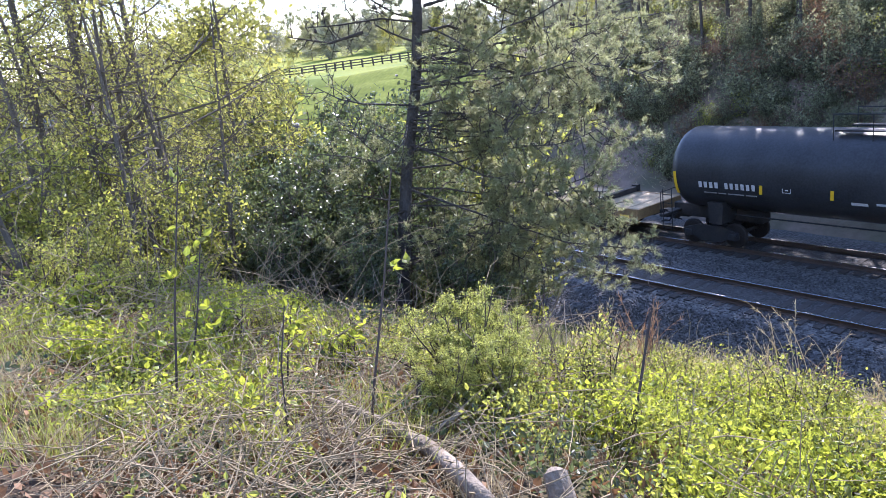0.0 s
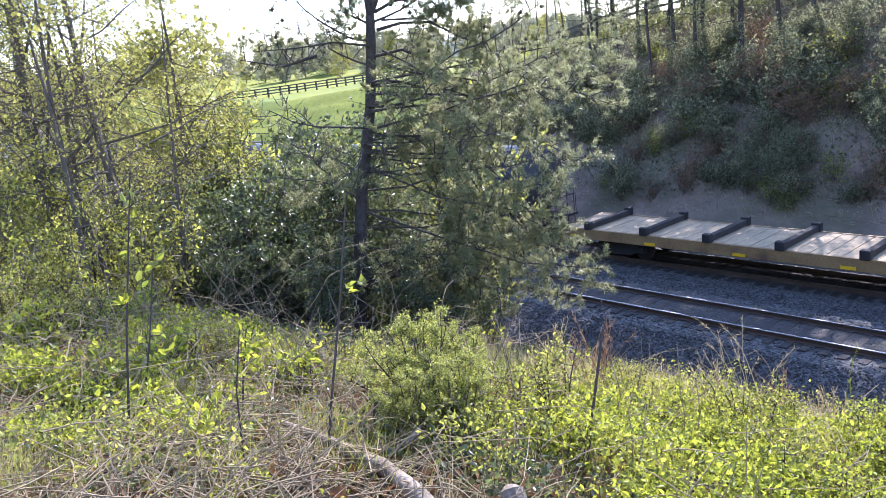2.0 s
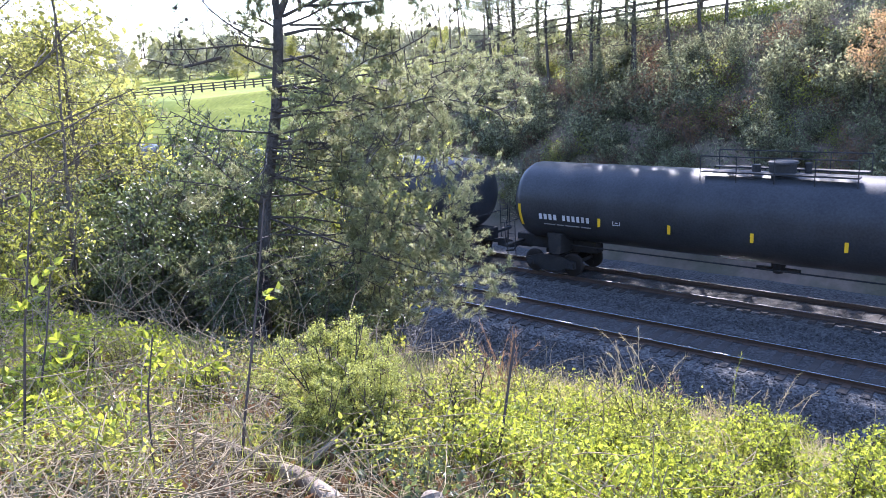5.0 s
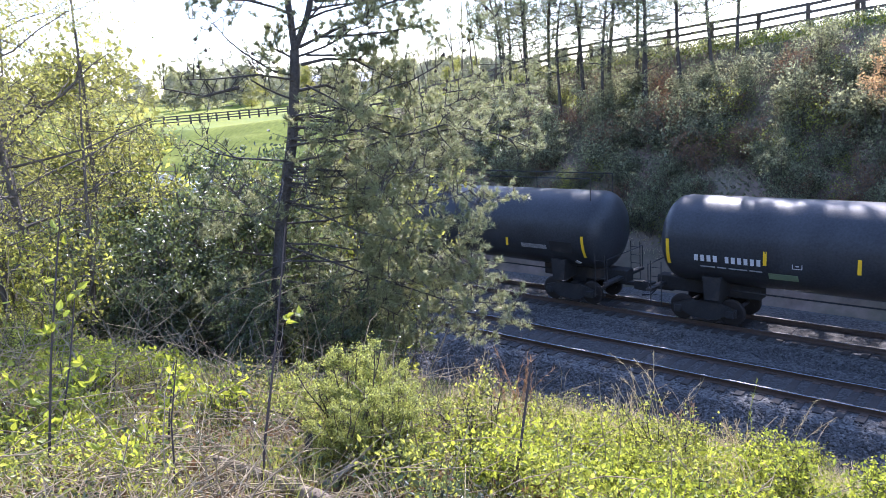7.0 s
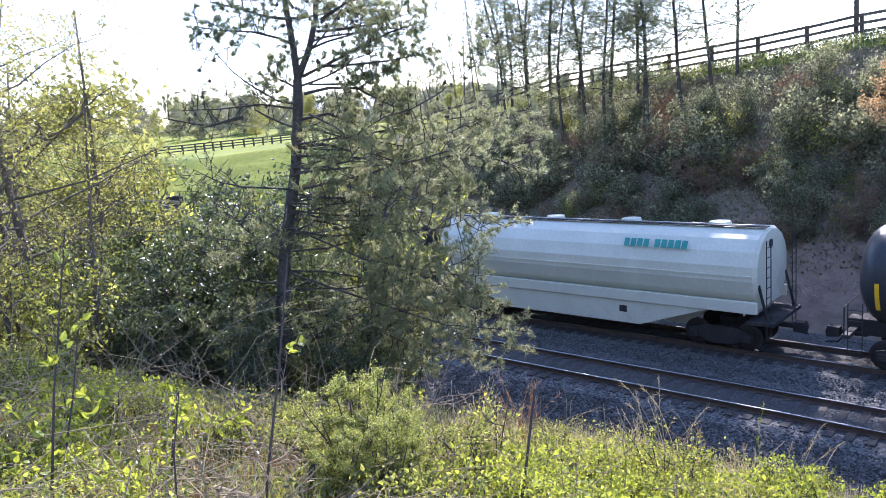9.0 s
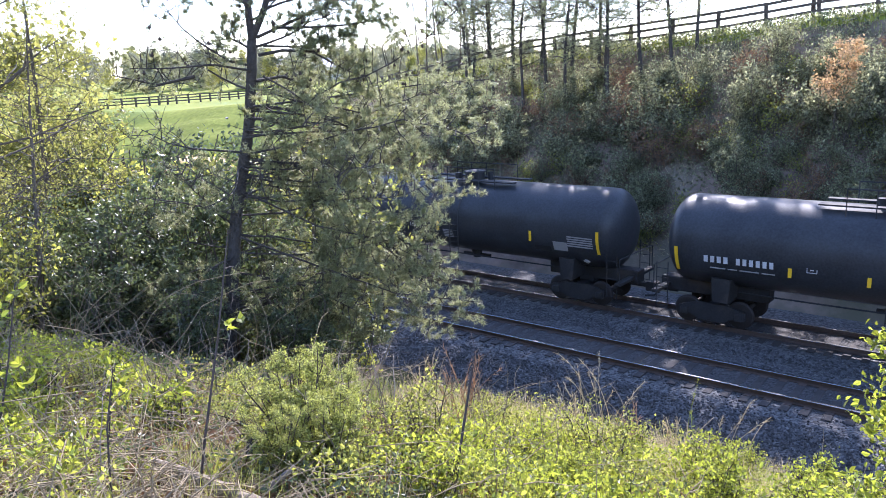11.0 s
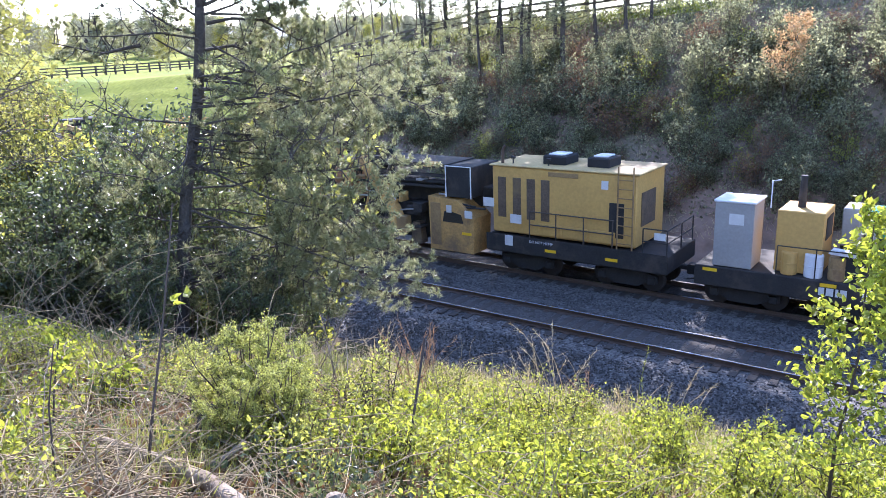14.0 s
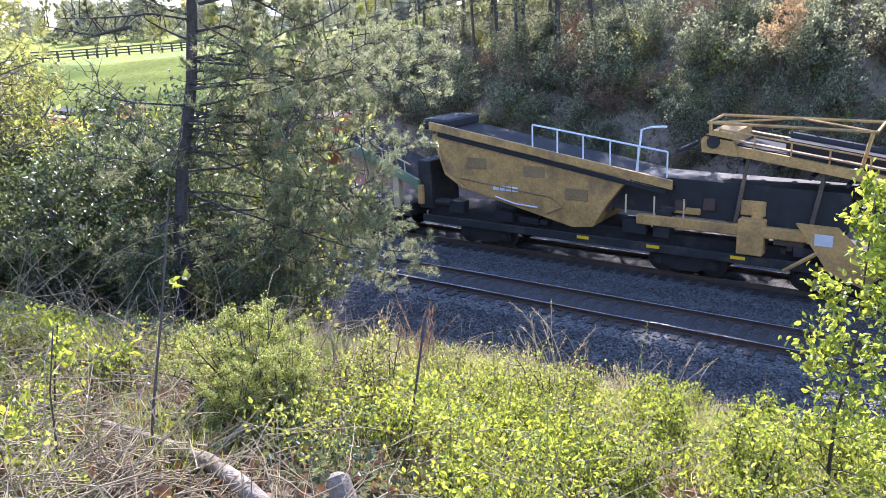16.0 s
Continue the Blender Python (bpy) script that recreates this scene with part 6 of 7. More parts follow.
# slender trees at the left, just in leaf
slim = [make_tree(R(60 + i), h, r, 15, "spring_leaf", n, 0.06, "greybark", 0.25, 0.34, 0.16, 3, sigma=0.1) for i, (h, r, n) in enumerate(((7.5, 0.13, 1500), (6.5, 0.05, 2600), (8.5, 0.07, 3600)))]
for i, (x, y, k, s) in enumerate(((-12.7, 3.2, 0, 1.0), (-11.5, 3.35, 1, 0.95), (-13.4, 1.8, 2, 0.95), (-15.4, 3.6, 1, 1.1), (-18.5, 4.6, 2, 0.95), (-20.6, 6.6, 1, 1.0), (-23.8, 9.0, 2, 0.85), (-16.6, 5.0, 0, 0.85), (-14.6, 0.8, 2, 0.9), (-26, 6.4, 2, 1.0))):
    plant("young_tree", x, y, slim[k], "slender young tree with thin new yellow-green leaves", "tree", "young trees", 47 * i, s, names=TREE)

spreading = [make_tree(R(65 + i), 8.5, 0.085, 34, "spring_leaf", 11000, 0.045, "greybark", 0.25, 0.36, -0.03, 5, sigma=0.05, tip=0.05) for i in range(2)]
for i, (x, y, s) in enumerate(((-12.0, 4.0, 0.95), (-14.2, 2.6, 1.05), (-16.4, 6.6, 0.95), (-18.8, 5.0, 1.0))):
    plant("young_tree", x, y, spreading[i % 2], "dark-stemmed spreading tree with small new leaves", "tree", "young trees", 90 * i + 20, s, names=TREE)

gaunt = [make_tree(R(70 + i), 6.5, 0.06, 18, "spring_leaf", 500, 0.05, "greybark", 0.12, 0.36, 0.06, 4, sigma=0.05) for i in range(2)]
for i, (x, y, s) in enumerate(((-12.0, 2.2, 0.9), (-10.8, 2.9, 0.75), (-13.6, 3.6, 1.0), (-12.6, 1.2, 0.95), (-14.4, 4.8, 0.9), (-11.6, 4.4, 0.75), (-16.4, 3.0, 1.1), (-10.2, 1.4, 0.7))):
    plant("bare_tree", x, y, gaunt[i % 2], "grey twiggy young tree with hardly any leaves", "tree", "twiggy trees", 75 * i, s, names=TREE, lean=-6 if i % 2 else 5)

# yellow-green trees farther back, this side of the line
back = [make_tree(R(80 + i), h, 0.12, 16, "spring_leaf", n, 0.16, "greybark", 0.15, 0.36, 0.14, 3, sigma=0.25) for i, (h, n) in enumerate(((7.0, 5200), (8.5, 6000)))]
for i, (x, y, k, s) in enumerate(((-23.2, 10.4, 0, 1.12), (-20.2, 8.6, 0, 1.15), (-29, 12.6, 0, 0.78), (-33, 10.4, 1, 0.8), (-27, 9.8, 0, 0.85), (-38, 9.0, 1, 0.95), (-44, 13.0, 0, 0.9), (-34, 14.6, 0, 0.5), (-24, 12.4, 0, 0.45), (-48, 6, 1, 1.1), (-40, 3, 1, 1.1), (-30, 4.5, 1, 1.0))):
    plant("spring_tree", x, y, back[k], "budding tree with a haze of yellow-green leaves", "tree", "spring trees", 61 * i, s, names=TREE)
screen = [make_shrub(R(90 + i), 5.4, 2.4, 8, leaf, n, size=0.11, twig_len=1.1) for i, (leaf, n) in enumerate((("dark_leaf", 6500), ("weed_leaf", 3800), ("spring_leaf", 4200)))]
for i in range(32):
    rr = random.Random(i)
    x = -15.0 - 1.15 * i + rr.uniform(-0.8, 0.8)
    y = 11.5 + rr.uniform(-2.2, 2.2)
    top = 9.0 - 0.083 * math.hypot(x, y) + rr.uniform(-0.25, 0.35)
    k = rr.choice((0, 0, 1, 2))
    plant("shrub", x, y, screen[k], ("tall dense dark shrub" if k == 0 else "tall thin light green shrub") + " beside the line", "shrub", "lineside shrubs", 40 * i, max(0.4, (top - ground(x, y)) / 5.4))

for i, (x, y, k) in enumerate(((-19.6, 8.9, 1), (-19.0, 10.0, 0), (-18.2, 10.9, 0), (-17.4, 11.6, 2), (-17.9, 9.6, 1), (-20.6, 9.6, 0), (-16.8, 10.4, 0), (-21.5, 8.4, 2))):
    plant("shrub", x, y, screen[k], ("tall dense dark shrub" if k == 0 else "tall thin light green shrub") + " beside the line", "shrub", "lineside shrubs", 77 * i, (7.4 + 0.12 * (i % 3) - ground(x, y)) / 5.4)

# the far bank
# Tall heavy tops are added out of view to shade the near ballast.
fir = [make_tree(R(100 + i), h, 0.12, 62, "needle", n, 0.16, "bark", 0.2, 0.2, 0.03, 3, sigma=0.06, needles=True, tip=0.15, heavy=3) for i, (h, n) in enumerate(((16.0, 10000), (15.0, 9500), (17.0, 10000)))]
for i, (x, y, k, s) in enumerate(((-28.1, 39.6, 0, 0.9), (-26.2, 39.2, 1, 1.0), (-23.6, 38.6, 2, 0.95), (-22.2, 38.9, 1, 1.0), (-19.4, 37.8, 0, 0.95), (-17.8, 38.8, 2, 0.95), (-30.2, 40.4, 1, 0.8), (-20.8, 39.6, 0, 0.9),
                                  (-16.4, 39.4, 1, 0.85), (-25.0, 40.2, 2, 0.85), (-27.0, 38.2, 1, 0.8), (-24.4, 37.4, 0, 0.75), (-21.4, 37.0, 1, 0.85), (-18.6, 36.6, 0, 0.7), (-31.6, 42.0, 2, 0.85), (-15.4, 40.2, 0, 0.8), (-29.2, 38.6, 2, 0.8))):
    plant("pine_tree", x, y, fir[k], "thin pine with sparse layered branches on the far bank", "tree", "bank pines", 33 * i, s, names=TREE, sink=0.2)
bare = [make_tree(R(120 + i), 10.0, 0.075, 10, "spring_leaf", 260, 0.12, "greybark", 0.35, 0.2, 0.3, 2, sigma=0.1) for i in range(2)]
for i, (x, y, s) in enumerate(((-36.2, 42.8, 1.0), (-35.5, 43.2, 1.05), (-34.7, 42.9, 0.95), (-33.6, 43.4, 0.9), (-32.4, 42.4, 0.8), (-37.6, 43.6, 0.95), (-42.6, 46, 0.8), (-43.5, 47, 0.75), (-41.4, 45.4, 0.7), (-47, 48, 0.7), (-30.8, 43, 0.7))):
    plant("bare_tree", x, y, bare[i % 2], "thin bare tree by the field fence", "tree", "bare trees", 80 * i, s, names=TREE, sink=0.2)
bank_shrub = [make_shrub(R(140 + i), h, s, 7, leaf, n, size=z, twig_len=0.8) for i, (h, s, leaf, n, z) in enumerate(((2.4, 1.7, "bank_leaf", 1900, 0.13), (1.8, 1.5, "weed_leaf", 700, 0.11), (3.0, 1.5, "bank_leaf", 2400, 0.12), (2.2, 1.8, "brown_leaf", 900, 0.1)))]
rr = random.Random(9)
for i in range(380):
    x = rr.uniform(-40, 3)
    y = 38.6 - 8.0 * rr.random()
    if x < -24 and y < 33 or y > 38.4:
        continue
    k = rr.choice((0, 0, 0, 2, 2, 3, 3, 1))
    size = rr.uniform(0.6, 1.15) * (0.75 if y < 33.5 or y > 36 else 1.0)
    plant("bank_shrub", x, y, bank_shrub[k], ("dark evergreen shrub", "pale green shrub", "dark evergreen shrub", "brown twiggy shrub")[k] + " on the steep far bank", "shrub", "far bank shrubs", rr.uniform(0, 360), size, sink=0.15)
redbud = make_tree(R(150), 3.6, 0.05, 16, "bud", 2600, 0.11, "greybark", 0.12, 0.42, 0.3, 3, sigma=0.09)
plant("budding_tree", -7.3, 34.2, redbud, "small tree covered in orange-pink buds on the far bank", "tree", "", 20, 0.95, names=TREE, sink=0.2, z=6.0)
brush = Geo()
rg = R(160)
P = np.array([(x, y, ground(x, y)) for x, y in zip(rg.uniform(-40, 6, 26000), 30.3 + 11.0 * rg.random(26000))])
D = rg.normal(size=(26000, 3)) * 0.16 + (0, -0.12, 0.16)
brush.blades(P, D, 0.025, rg)
tagged(new("bank_brush", brush.mesh("bank_brush", M["straw"])), "dry brown brush over the cut slope", "brush", kind="stuff")
vines = Geo().leaves(np.array([(x, y, ground(x, y) + 0.1 + 0.25 * rg.random()) for x, y in zip(rg.uniform(-36, 6, 42000), 41.4 - 10.5 * rg.random(42000) ** 1.25)]), 0.13, 0.09, rg)
tagged(new("bank_creeper", vines.mesh("bank_creeper", M["bank_leaf"])), "low dark green creeper on the far bank", "creeper", kind="stuff")
crest = Geo()
xs = rg.uniform(-40, 8, 7000)
ys = rg.normal(41.2, 0.7, 7000)
crest.blades(np.array([(x, y, ground(x, y)) for x, y in zip(xs, ys)]), rg.normal(size=(7000, 3)) * 0.1 + (0, 0, 0.32), 0.03, rg)
tagged(new("crest_grass", crest.mesh("crest_grass", M["grass"])), "green grass along the top of the bank", "grass", kind="stuff")

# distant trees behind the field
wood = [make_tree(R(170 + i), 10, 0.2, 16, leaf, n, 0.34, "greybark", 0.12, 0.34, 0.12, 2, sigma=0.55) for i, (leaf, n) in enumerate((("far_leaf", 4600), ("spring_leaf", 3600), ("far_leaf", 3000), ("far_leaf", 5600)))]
rr = random.Random(12)
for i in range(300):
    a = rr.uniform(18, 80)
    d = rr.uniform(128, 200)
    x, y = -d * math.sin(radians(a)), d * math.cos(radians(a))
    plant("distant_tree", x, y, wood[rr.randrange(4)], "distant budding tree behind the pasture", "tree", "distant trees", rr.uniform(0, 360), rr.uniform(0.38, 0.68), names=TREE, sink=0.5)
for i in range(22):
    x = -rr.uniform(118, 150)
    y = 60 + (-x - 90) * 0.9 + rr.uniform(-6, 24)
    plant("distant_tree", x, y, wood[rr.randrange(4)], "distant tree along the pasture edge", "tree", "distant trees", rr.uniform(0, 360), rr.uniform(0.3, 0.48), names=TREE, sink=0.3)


# ---- fences, house, pole ----
def fence(points, spacing, label, rails=3, high=1.25):
    """Posts and rails along a line on the ground."""
    f = thing("rail_fence", (0, 0, 0), label, "fence", "fences")
    post = Geo().box(-0.09, 0.09, -0.09, 0.09, -0.5, high + 0.06, 0.015).mesh("post", M["fence"])
    spots = []
    for a, b in zip(points, points[1:]):
        n = max(1, round(math.dist(a, b) / spacing))
        spots += [(lerp(a[0], b[0], i / n), lerp(a[1], b[1], i / n)) for i in range(n)]
    spots.append(points[-1])
    rng = random.Random(2)
    for i, (x, y) in enumerate(spots):
        o = part("post", post, None, f)
        nx = spots[min(i + 1, len(spots) - 1)]
        pv = spots[max(i - 1, 0)]
        a = math.degrees(math.atan2(nx[1] - pv[1], nx[0] - pv[0]))
        o.matrix_basis = pose(x, y, ground(x, y), rng.uniform(-2, 2), rng.uniform(-2, 2), a)
        if i:
            px, py = spots[i - 1]
            for k in range(rails):
                z = high * (0.3 + 0.62 * k / (rails - 1))
                g = Geo()
                v0 = Vector((px, py, ground(px, py) + z + rng.uniform(-0.02, 0.02)))
                v1 = Vector((x, y, ground(x, y) + z + rng.uniform(-0.02, 0.02)))
                side = Vector((-(y - py), x - px, 0)).normalized() * 0.025
                off = side * 4.4
                vs = [tuple(p + o2 + off + Vector((0, 0, h2))) for p in (v0, v1) for o2 in (side, -side) for h2 in (0, 0.14)]
                g.add(vs, [(0, 1, 3, 2), (4, 6, 7, 5), (0, 4, 5, 1), (2, 3, 7, 6), (0, 2, 6, 4), (1, 5, 7, 3)])
                part("rail", g, M["fence"], f)


fence([(8, 42.2), (-10, 42), (-20, 42.1), (-33, 42.6), (-42, 46), (-58, 56)], 2.45, "dark wooden three-rail fence along the bank's top")
fence([(-92, 37), (-82.6, 41), (-82.5, 44.3), (-83.9, 48.5), (-85.4, 53), (-86.3, 57), (-87.3, 63.6), (-86.6, 72.5)], 1.85, "dark wooden fence across the green pasture", high=1.05)


def build_house():
    x, y = -116, 103
    z = ground(x, y) - 0.5
    h = thing("house", pose(x, y, z, 0, 0, 40), "low white farm building with a pale roof", "building")
    part("wall", Geo().box(-9, 9, -4, 4, 0, 2.8), M["housewall"], h)
    part("roof", Geo().add([(-9.5, -4.6, 2.7), (9.5, -4.6, 2.7), (9.5, 4.6, 2.7), (-9.5, 4.6, 2.7), (-9.5, 0, 4.6), (9.5, 0, 4.6)], [(0, 1, 5, 4), (2, 3, 4, 5), (0, 4, 3), (1, 2, 5), (0, 3, 2, 1)]), M["houseroof"], h, "pale metal roof")
    for i in range(5):
        part("window", Geo().box(-7 + 3.2 * i, -6 + 3.2 * i, -4.04, -3.98, 1.0, 2.1), M["glass"], h)


build_house()
pole = thing("fence_pole", (-10.35, 42.3, ground(-10.35, 42.3)), "dark wooden pole standing by the fence", "pole")
part("pole", Geo().tube([(0, 0, -0.5), (0.02, 0, 5.5)], [0.12, 0.1], 10), M["fence"], pole)


# ---- the near bank ----
def cover(name, mat, label, category, count, x0, x1, y0, y1, size, rng, high, clumps, spread, keep=None, width=0.55):
    """Low leaves in clumps on the near bank."""
    cx, cy = rng.uniform(x0, x1, clumps), rng.uniform(y0, y1, clumps)
    hh = high * rng.uniform(0.35, 1.0, clumps)
    k = rng.integers(0, clumps, count)
    px, py = cx[k] + rng.normal(size=count) * spread, cy[k] + rng.normal(size=count) * spread
    if keep is not None:
        ok = np.array([keep(a, b) for a, b in zip(px, py)])
        px, py, k = px[ok], py[ok], k[ok]
    pts = np.array([(a, b, ground(a, b)) for a, b in zip(px, py)])
    pts[:, 2] += hh[k] * rng.random(len(k)) ** 0.7
    g = Geo()
    third = len(pts) // 3
    for i, s in enumerate((0.7, 1.0, 1.35)):
        q = pts[i * third:(i + 1) * third]
        g.leaves(q, size * s, size * s * width, rng, 0.5, full=(i == 2))
    return tagged(new(name, g.mesh(name, M[mat])), label, category, kind="stuff")


rg = R(200)


def sunny(x, y):
    """The open part of the bank, before the thicket and away from the log."""
    return (math.hypot(x, y) < 6.6 or x > -4.2 or y < 3.4) and not (-3.8 < x < -2.0 and 1.45 < y < 2.05) and not (-3.7 < x < -1.2 and 5.3 < y < 7.2)


cover("undergrowth", "weed_leaf", "low bright green weeds covering the near bank", "weeds", 84000, -9, 3.0, 0.6, 9.5, 0.024, rg, 0.46, 230, 0.15, sunny)
cover("undergrowth", "fresh_leaf", "bright yellow-green leafy weeds on the near bank", "weeds", 50000, -3.0, 2.6, 2.6, 6.6, 0.027, rg, 0.46, 120, 0.15, sunny)
cover("undergrowth", "fresh_leaf", "small fresh yellow-green ground plants", "weeds", 20000, -9.5, -3.2, 0.2, 4.6, 0.035, rg, 0.36, 80, 0.12, sunny)
cover("undergrowth", "dark_leaf", "dark green low plants between the weeds", "weeds", 26000, -7, 2.0, 0.6, 8.0, 0.034, rg, 0.24, 200, 0.16, sunny)
# These weeds take the dark leaves, which put the thicket's shade into their colour.
cover("undergrowth", "dark_leaf", "low plants under the thicket, coloured dark for its shade", "weeds", 20000, -14, -6.0, 3.5, 10.5, 0.06, rg, 0.3, 200, 0.3)
cover("leaf_litter", "brown_leaf", "brown fallen leaves on the bank", "leaf litter", 9000, -7, 0, 0.4, 4.5, 0.06, rg, 0.06, 200, 0.3, width=0.7)


def blades_on_bank(name, mat, label, count, x0, x1, y0, y1, high, width, rng, lean=0.35, clumps=400, spread=0.12):
    cx, cy = rng.uniform(x0, x1, clumps), rng.uniform(y0, y1, clumps)
    k = rng.integers(0, clumps, count)
    px, py = cx[k] + rng.normal(size=count) * spread, cy[k] + rng.normal(size=count) * spread
    P = np.array([(a, b, ground(a, b) - 0.01) for a, b in zip(px, py)])
    D = rng.normal(size=(count, 3)) * lean + (0, 0, 1)
    D *= (high * rng.uniform(0.4, 1.1, count) / np.linalg.norm(D, axis=1))[:, None]
    return tagged(new(name, Geo().blades(P, D, width, rng).mesh(name, M[mat])), label, "grass", kind="stuff")


blades_on_bank("grass", "grass", "thin green grass on the near bank", 22000, -7, 3, 0.3, 9.0, 0.34, 0.005, rg, clumps=170)
blades_on_bank("dry_grass", "straw", "dry straw-coloured grass on the near bank", 20000, -7, 2.5, 0.3, 8.0, 0.34, 0.0045, rg, 0.6, 180)
blades_on_bank("dry_grass", "straw", "pale dry grass at the brink of the bank", 9000, -6.5, 0.5, 5.2, 8.2, 0.42, 0.006, rg, 0.45, 110, 0.2)


cover("undergrowth", "weed_leaf", "low green weeds along the brink of the bank", "weeds", 14000, -7, 1.5, 6.0, 11.0, 0.036, rg, 0.24, 260, 0.22)
blades_on_bank("grass", "grass", "green grass over the brink of the bank", 9000, -8, 2, 6.0, 12.0, 0.32, 0.008, rg, 0.4, 240, 0.2)
blades_on_bank("dry_grass", "straw", "dry grass over the brink of the bank", 9000, -8, 2, 6.5, 13.0, 0.36, 0.008, rg, 0.5, 240, 0.25)


def twig_pile(name, label, count, where, spread, length, radius, seed, high=0.3, mat="twig"):
    rng = R(seed)
    g = Geo()
    for _ in range(count):
        x, y = where[0] + rng.normal() * spread[0], where[1] + rng.normal() * spread[1]
        z = ground(x, y) + high * rng.random() ** 1.5
        a = rng.uniform(0, 2 * math.pi)
        q = arc(rng, (x, y, z), (math.cos(a), math.sin(a), rng.normal() * 0.22), length * rng.uniform(0.4, 1.3), 4, 0.13, -0.02)
        q = [(u, v, max(w, ground(u, v) + 0.01)) for u, v, w in q]
        r = radius * rng.uniform(0.5, 1.5)
        g.tube(q, list(np.linspace(r, r * 0.4, len(q))), 4, False)
    return tagged(new(name, g.mesh(name, M[mat])), label, "brushwood", kind="stuff")


twig_pile("brush_pile", "pile of dead grey-brown twigs on the bank", 900, (-3.1, 1.15), (0.75, 0.5), 0.55, 0.0036, 301, 0.22)
twig_pile("brush_pile", "scattered dead twigs among the weeds", 1300, (-5.6, 1.9), (1.8, 1.1), 0.6, 0.003, 302, 0.42)
twig_pile("brush_pile", "scattered dead stalks among green weeds", 420, (-1.6, 4.2), (1.6, 1.2), 0.5, 0.003, 303, 0.4)


def canes(seed, count, x0, x1, y0, y1, length, label, mat="twig"):
    rng = R(seed)
    g = Geo()
    for _ in range(count):
        x, y = rng.uniform(x0, x1), rng.uniform(y0, y1)
        q = arc(rng, (x, y, ground(x, y) - 0.03), rng.normal(size=3) * 0.45 + (0, 0, 1), length * rng.uniform(0.5, 1.2), 7, 0.16, -0.10)
        q = [(u, v, max(w, ground(u, v) + 0.01)) for u, v, w in q]
        g.tube(q, list(np.linspace(0.0045, 0.002, len(q))), 4, False)
    tagged(new("bramble_canes", g.mesh("bramble_canes", M[mat])), label, "brambles", kind="stuff")


canes(310, 150, -10.5, -5.0, 0.3, 4.8, 1.5, "tangle of arching grey bramble canes")
canes(311, 120, -5.0, 0.5, 2.6, 7.2, 0.8, "thin dry stalks standing among the weeds")
canes(313, 260, -5.0, -1.2, 0.7, 3.2, 0.55, "short dry brown stalks among the weeds")
canes(314, 200, -9.0, -3.0, 1.5, 5.5, 0.8, "dry pale stalks standing in the weeds", "deadwood")
canes(312, 40, -8.5, -4.0, 3.4, 6.6, 1.1, "thin dark canes before the thicket", "stem")


def stick(name, pts, r0, r1, label, mat="stem", leaves=0, seed=0, size=0.06, leaf="fresh_leaf", tip=0.55, shoots=5, shoot=0.18):
    base = np.array(pts[0])
    base[2] = min(base[2], ground(base[0], base[1])) - 0.05
    t = thing(name, tuple(base), label, "sapling", "saplings and sticks")
    rng = R(seed)
    q = [(0.0, 0.0, 0.0)] + [tuple(np.array(p) - base + rng.normal(size=3) * 0.006) for p in pts]
    g = Geo().tube(q, list(np.linspace(r0, r1, len(q))), 6)
    sh = side_shoots(g, rng, q, shoots, shoot, r1 * 0.8, tip, 0.05, 4)
    part("stem", g, M[mat], t)
    if leaves:
        part("foliage", Geo().leaves(scatter(rng, sh, leaves, 0.015, 0.3), size, size * 0.55, rng, 0.3, full=True), M[leaf], t)
    return t


stick("bare_stick", [(-3.35, 1.85, 6.38), (-3.42, 2.0, 6.8), (-3.52, 2.2, 7.3), (-3.61, 2.4, 7.86)], 0.011, 0.004, "thin dark upright stick with a few leaves", leaves=7, seed=401, size=0.07, tip=0.75, shoots=3, shoot=0.22)
stick("bare_stick", [(-4.28, 1.21, 6.75), (-4.36, 1.34, 7.25), (-4.5, 1.57, 8.1)], 0.011, 0.004, "thin dark upright stick among weeds", leaves=26, seed=402, tip=0.45, shoots=6, shoot=0.25)
stick("bare_stick", [(-5.09, 1.54, 6.5), (-5.15, 1.7, 6.95), (-5.25, 1.87, 7.45)], 0.01, 0.004, "thin dark stick among weeds", leaves=22, seed=403, tip=0.5, shoots=5)
stick("bare_stick", [(-2.61, 3.04, 5.95), (-2.68, 3.25, 6.4), (-2.76, 3.51, 6.86)], 0.012, 0.007, "dark reddish broken stick leaning on the bank", seed=404, shoots=2, shoot=0.08)
stick("leafy_sapling", [(-4.34, 1.86, 6.4), (-4.4, 1.97, 6.7), (-4.47, 2.08, 6.98)], 0.009, 0.004, "small sapling with fresh bright green leaves", leaves=60, seed=405, tip=0.55, shoots=7, shoot=0.16)
stick("bare_stick", [(-3.38, 1.44, 6.7), (-3.42, 1.5, 7.06), (-3.45, 1.57, 7.36)], 0.007, 0.003, "thin grey stick in the brush pile", seed=406, shoots=3)
stick("bare_stick", [(-4.9, 4.3, 5.4), (-4.7, 4.6, 6.0), (-4.55, 4.8, 6.5)], 0.007, 0.003, "thin grey bent twig", "twig", seed=407, shoots=3)
stick("bare_stick", [(-2.9, 2.6, 6.1), (-3.1, 2.8, 6.5), (-3.3, 2.9, 6.9)], 0.006, 0.003, "thin leaning stalk among the weeds", "twig", seed=408, shoots=4)

